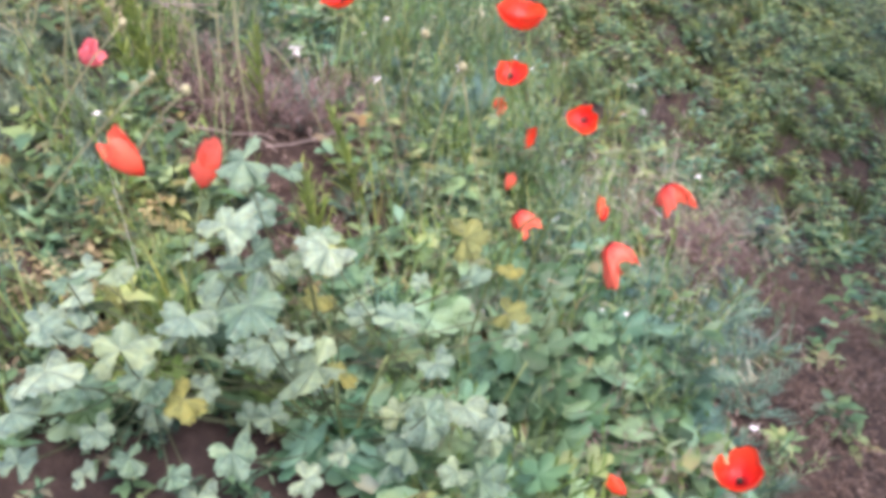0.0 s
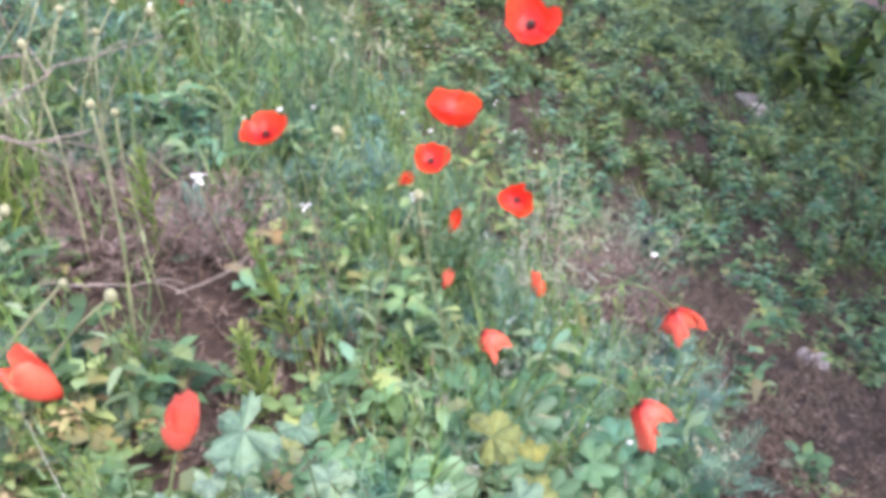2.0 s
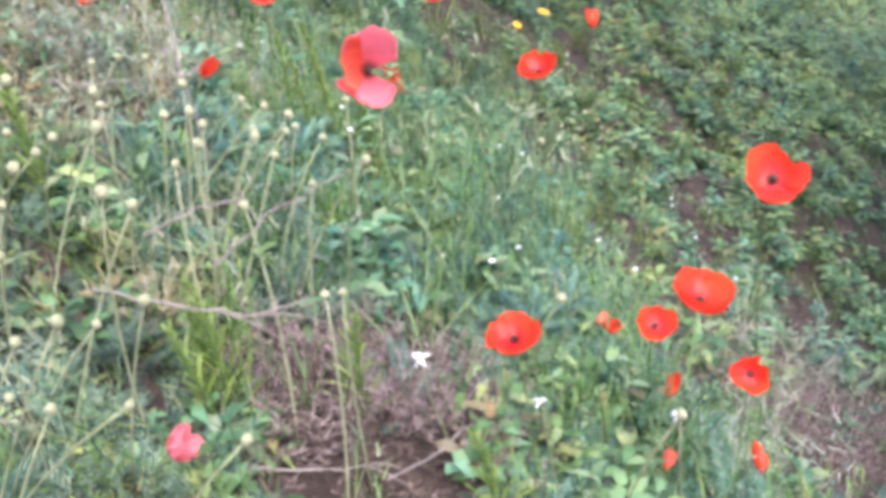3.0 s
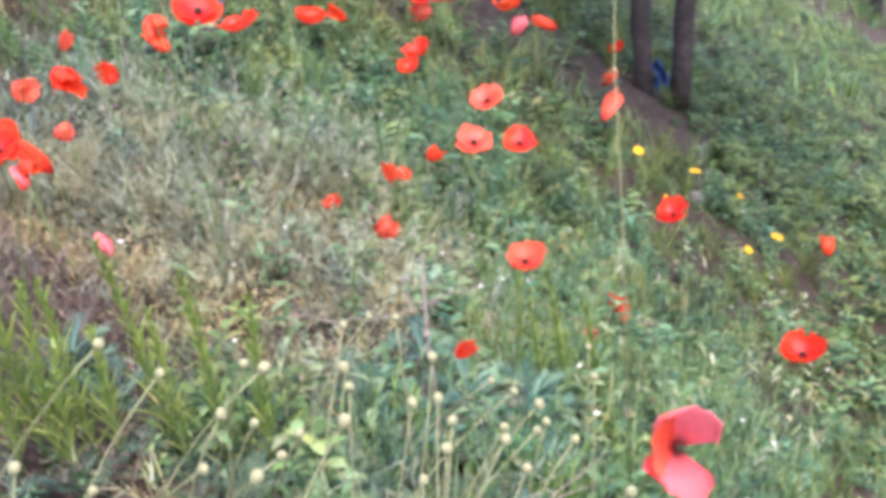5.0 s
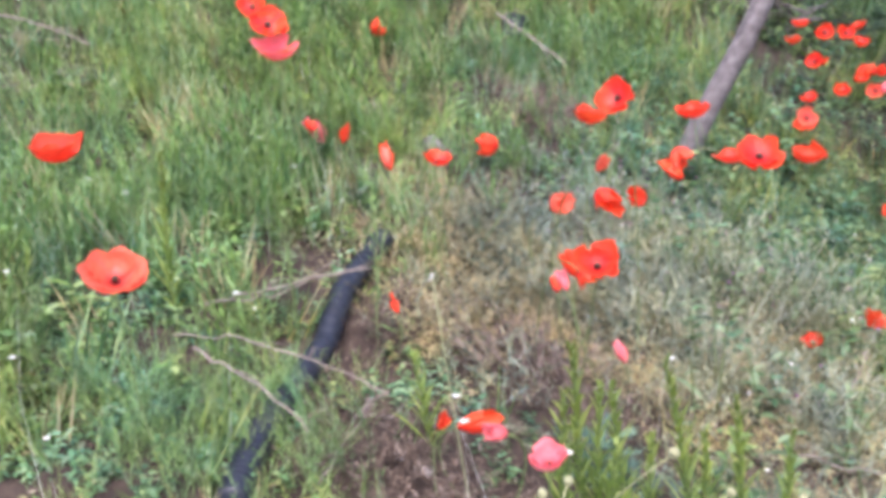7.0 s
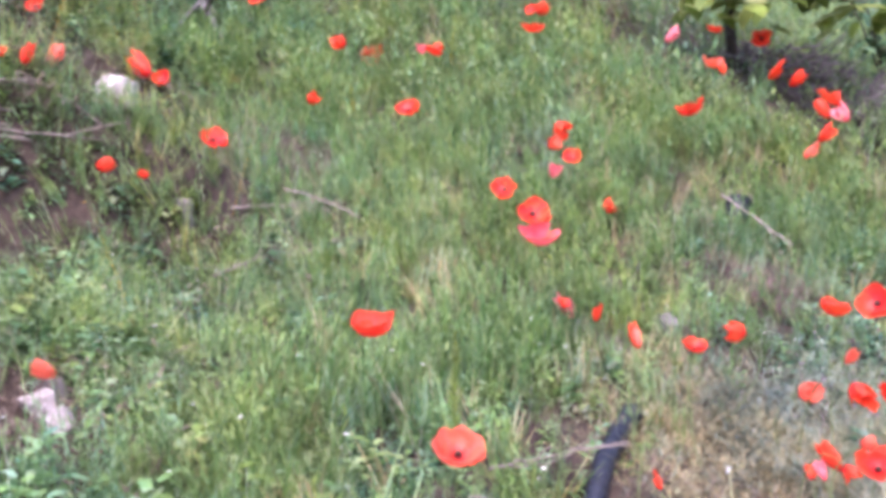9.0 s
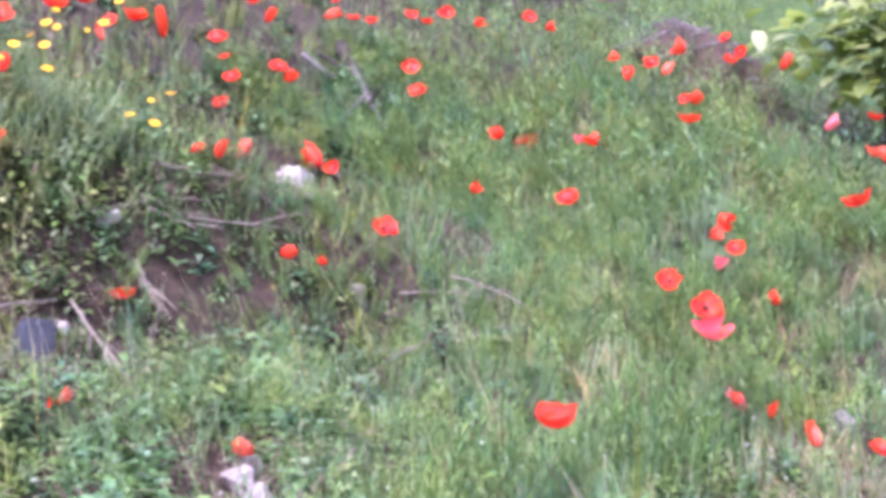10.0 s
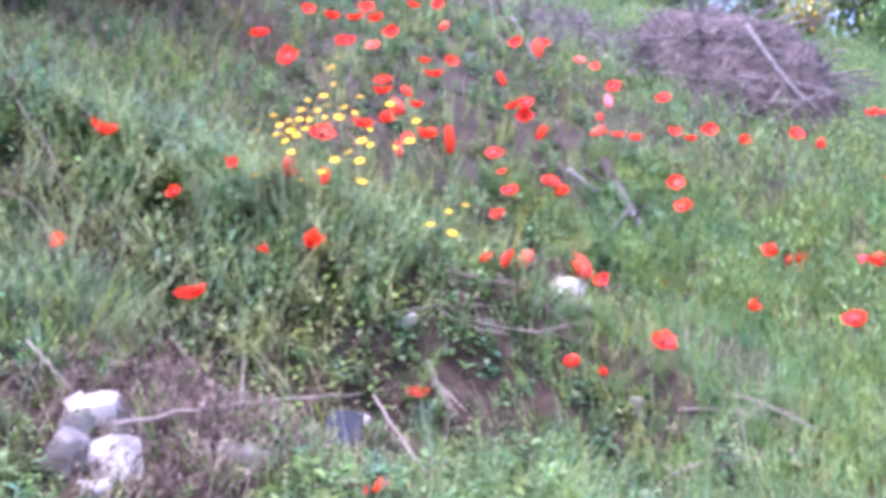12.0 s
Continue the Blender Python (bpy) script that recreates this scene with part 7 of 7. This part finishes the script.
poppy(-5.343, 0.832, 3.578, 0.105, 20, 14, "cup")
poppy(-5.456, 1.010, 3.633, 0.105, 14, 316, "cup")
poppy(-5.758, 1.196, 3.826, 0.105, 59, 342, "open")
poppy(-5.558, 1.185, 3.683, 0.105, 17, 284, "cup")
poppy(-5.398, 1.229, 3.554, 0.105, 63, 330, "open")
poppy(-5.000, 0.807, 3.324, 0.105, 53, 335, "open")
poppy(-5.082, 1.002, 3.347, 0.093, 46, 323, "open")
poppy(-6.187, 1.692, 4.060, 0.105, 21, 353, "cup")
poppy(-6.453, 1.995, 4.207, 0.105, 65, 348, "open")
poppy(-5.099, 1.332, 3.295, 0.082, 21, 336, "cup")
poppy(-5.263, 1.581, 3.371, 0.092, 58, 351, "open")
poppy(-4.949, 1.323, 3.174, 0.105, 21, 344, "cup")
poppy(-4.603, 0.890, 3.001, 0.090, 47, 326, "open")
poppy(-4.444, 0.836, 2.894, 0.087, 8, 300, "cup")
poppy(-3.412, 0.223, 2.410, 0.105, 47, 351, "open")
poppy(-3.484, 0.099, 2.262, 0.086, 55, 61, "folded")
poppy(-3.825, 0.521, 2.560, 0.098, 12, 319, "cup")
poppy(-4.006, 0.671, 2.629, 0.067, 60, 57, "folded")
poppy(-4.271, 0.873, 2.755, 0.095, 71, 258, "folded")
poppy(-4.427, 1.013, 2.835, 0.076, 20, 323, "cup")
poppy(-4.518, 1.017, 2.902, 0.047, 45, 219, "bud")
poppy(-3.865, 0.739, 2.520, 0.065, 62, 319, "open")
poppy(-4.061, 0.922, 2.595, 0.096, 8, 329, "cup")
poppy(-4.072, 1.040, 2.521, 0.064, 30, 330, "bud")
poppy(-3.909, 0.724, 2.451, 0.045, 22, 256, "bud")
poppy(-3.387, 0.218, 2.206, 0.042, 24, 135, "bud")
poppy(-3.338, 0.840, 1.940, 0.039, 59, 89, "bud")
poppy(-3.335, 0.941, 1.917, 0.053, 22, 87, "bud")
poppy(-3.897, 1.751, 1.926, 0.077, 62, 320, "open")
poppy(-6.014, 2.420, 3.820, 0.105, 62, 332, "open")
poppy(-6.153, 2.724, 3.901, 0.105, 49, 341, "open")
poppy(-5.817, 2.509, 3.668, 0.091, 63, 324, "bud")
poppy(-5.903, 2.889, 3.718, 0.094, 49, 342, "open")
poppy(-5.807, 2.963, 3.649, 0.085, 52, 326, "open")
poppy(-5.483, 2.899, 3.410, 0.105, 62, 313, "open")
poppy(-5.347, 3.189, 3.322, 0.073, 54, 335, "open")
poppy(-5.183, 2.664, 3.164, 0.068, 36, 153, "bud")
poppy(-5.744, 1.704, 3.737, 0.062, 50, 86, "bud")
poppy(-5.248, 1.935, 3.252, 0.058, 35, 283, "bud")
poppy(-4.829, 1.762, 3.000, 0.093, 8, 283, "cup")
poppy(-4.786, 1.832, 3.020, 0.093, 55, 337, "open")
poppy(-4.806, 1.834, 2.948, 0.105, 60, 326, "open")
poppy(-4.724, 1.869, 2.794, 0.059, 37, 55, "bud")
poppy(-4.465, 1.468, 2.631, 0.105, 46, 330, "open")
poppy(-4.248, 1.397, 2.488, 0.057, 21, 310, "cup")
poppy(-4.024, 1.330, 2.356, 0.081, 50, 316, "open")
poppy(-4.285, 1.704, 2.471, 0.095, 44, 339, "open")
poppy(-4.288, 1.738, 2.400, 0.065, 62, 47, "folded")
poppy(-4.164, 1.330, 2.258, 0.072, 61, 320, "open")
poppy(-4.483, 2.641, 2.555, 0.105, 58, 339, "open")
poppy(-4.358, 2.592, 2.402, 0.105, 48, 302, "open")
poppy(-4.863, 2.316, 2.886, 0.063, 69, 68, "bud")
poppy(-4.891, 2.414, 2.911, 0.078, 10, 302, "cup")
poppy(-4.891, 2.525, 2.913, 0.093, 12, 355, "cup")
poppy(-4.865, 2.642, 2.897, 0.086, 23, 316, "cup")
poppy(-5.031, 2.486, 3.030, 0.065, 53, 135, "bud")
poppy(-4.868, 2.944, 2.960, 0.089, 52, 337, "open")
poppy(-4.781, 2.993, 2.902, 0.081, 10, 3, "cup")
poppy(-4.863, 3.216, 3.001, 0.105, 64, 335, "open")
poppy(-4.676, 3.302, 2.889, 0.075, 70, 12, "folded")
poppy(-4.607, 3.689, 2.955, 0.105, 47, 329, "open")
poppy(-4.423, 3.676, 2.844, 0.075, 68, 43, "folded")
poppy(-4.878, 4.660, 3.248, 0.097, 19, 264, "cup")
poppy(-3.255, 2.756, 1.993, 0.051, 78, 311, "bud")
poppy(-2.495, 0.086, 1.205, 0.014, 41, 134, "bud")

# yellow daisies
daisy(-4.384, 0.577, 3.015, 0.050)
daisy(-4.185, 0.489, 2.899, 0.047)
daisy(-3.552, 0.267, 2.584, 0.044)
daisy(-3.876, 0.528, 2.687, 0.053)
daisy(-3.412, 0.040, 2.451, 0.041)
daisy(-3.430, 0.147, 2.487, 0.038)
daisy(-3.411, 0.136, 2.445, 0.038)
daisy(-3.445, 0.254, 2.518, 0.042)
daisy(-3.415, 0.289, 2.469, 0.050)
daisy(-3.383, 0.066, 2.373, 0.044)
daisy(-3.391, 0.099, 2.395, 0.045)
daisy(-3.365, 0.072, 2.349, 0.037)
daisy(-3.379, 0.117, 2.377, 0.041)
daisy(-3.950, 0.691, 2.688, 0.054)
daisy(-3.834, 0.772, 2.592, 0.048)
daisy(-3.372, 0.559, 2.392, 0.050)
daisy(-3.361, 0.362, 2.373, 0.049)
daisy(-3.354, 0.393, 2.359, 0.038)
daisy(-3.350, 0.090, 2.306, 0.037)
daisy(-3.338, 0.304, 2.321, 0.045)
daisy(-3.331, 0.248, 2.287, 0.044)
daisy(-3.322, 0.342, 2.289, 0.048)
daisy(-3.314, 0.196, 2.235, 0.044)
daisy(-3.318, -0.045, 2.204, 0.047)
daisy(-3.301, 0.116, 2.196, 0.043)
daisy(-3.286, 0.338, 2.204, 0.047)
daisy(-3.221, 0.727, 2.128, 0.052)
daisy(-3.214, 0.655, 2.101, 0.029)
daisy(-3.202, 0.574, 2.048, 0.044)
daisy(-3.183, 0.652, 2.018, 0.047)
daisy(-3.391, -0.026, 2.384, 0.022)
daisy(-3.271, 0.426, 2.180, 0.026)
daisy(-3.411, 0.174, 2.448, 0.034)
daisy(-3.393, 0.110, 2.417, 0.034)
daisy(-3.419, 0.302, 2.478, 0.031)
daisy(-3.396, 0.058, 2.413, 0.034)
daisy(-3.403, 0.095, 2.435, 0.030)
daisy(-3.394, 0.153, 2.409, 0.034)
daisy(-3.378, 0.040, 2.374, 0.030)
daisy(-3.432, 0.210, 2.491, 0.031)
daisy(-3.483, 0.333, 2.529, 0.031)
daisy(-3.448, 0.363, 2.501, 0.035)
daisy(-3.412, 0.233, 2.463, 0.027)
daisy(-3.452, 0.178, 2.532, 0.031)
daisy(-3.899, 0.412, 2.735, 0.031)
daisy(-3.388, 0.404, 2.426, 0.031)
daisy(-3.351, 0.494, 2.356, 0.027)
daisy(0.139, 3.633, 0.141, 0.051)
daisy(0.348, 3.844, -0.020, 0.058)
daisy(0.243, 3.332, 0.063, 0.039)
daisy(0.532, 3.501, -0.210, 0.043)
daisy(0.651, 3.713, -0.251, 0.062)
daisy(0.525, 3.895, -0.150, 0.038)

# seed heads
seed_stalk(-0.180, 1.257, 0.683)
seed_stalk(-0.162, 1.315, 0.666)
seed_stalk(-0.240, 1.069, 0.730)
seed_stalk(-0.307, 0.994, 0.760)
seed_stalk(-0.127, 1.113, 0.674)
seed_stalk(-0.141, 0.980, 0.695)
seed_stalk(-0.142, 0.930, 0.701)
seed_stalk(-0.221, 0.961, 0.730)
seed_stalk(-0.188, 0.969, 0.714)
seed_stalk(-0.063, 1.276, 0.623)
seed_stalk(-0.056, 1.140, 0.636)
seed_stalk(-0.004, 1.130, 0.617)
seed_stalk(0.002, 1.070, 0.618)
seed_stalk(0.017, 1.283, 0.582)
seed_stalk(0.052, 1.178, 0.577)
seed_stalk(0.090, 1.207, 0.554)
seed_stalk(0.083, 1.285, 0.545)
seed_stalk(0.097, 1.248, 0.541)
seed_stalk(0.136, 1.239, 0.520)
seed_stalk(0.122, 1.619, 0.447)
seed_stalk(0.142, 1.492, 0.465)
seed_stalk(0.091, 1.105, 0.568)
seed_stalk(0.059, 1.146, 0.581)
seed_stalk(-0.152, 0.887, 0.705)
seed_stalk(-0.201, 0.871, 0.724)
seed_stalk(-0.145, 1.148, 0.681)
seed_stalk(-0.108, 1.035, 0.677)
seed_stalk(-0.387, 1.008, 0.789)
seed_stalk(-0.032, 1.175, 0.621)
seed_stalk(-0.270, 0.788, 0.756)
seed_stalk(0.047, 1.289, 0.562)
seed_stalk(-0.341, 0.779, 0.785)
seed_stalk(-0.006, 0.989, 0.633)
seed_stalk(-0.083, 0.718, 0.747)
seed_stalk(-0.057, 0.635, 0.738)
seed_stalk(-0.015, 0.787, 0.711)
seed_stalk(0.019, 0.771, 0.700)
seed_stalk(-0.041, 0.568, 0.727)
seed_stalk(0.008, 0.570, 0.706)
seed_stalk(0.036, 0.577, 0.693)
seed_stalk(0.084, 0.487, 0.674)
seed_stalk(0.036, 0.464, 0.699)
seed_stalk(0.152, 0.524, 0.588)
seed_stalk(0.203, 0.726, 0.589)
seed_stalk(0.207, 0.791, 0.543)
seed_stalk(0.217, 1.097, 0.547)
seed_stalk(0.148, 1.041, 0.551)
seed_stalk(0.083, 0.929, 0.594)
seed_stalk(-0.178, 0.999, 0.768)
seed_stalk(0.006, 0.469, 0.711)
seed_stalk(0.034, 0.685, 0.638)
seed_stalk(-0.013, 0.535, 0.715)
seed_stalk(0.552, 0.629, 0.456)
seed_stalk(0.506, 1.975, 0.077)
seed_stalk(0.460, 0.940, 0.385)
seed_stalk(0.251, 0.428, 0.536)
seed_stalk(0.213, 0.433, 0.556)
seed_stalk(-0.133, 1.347, 0.647)
seed_stalk(-0.446, 0.832, 0.820)
seed_stalk(-0.455, 0.786, 0.824)
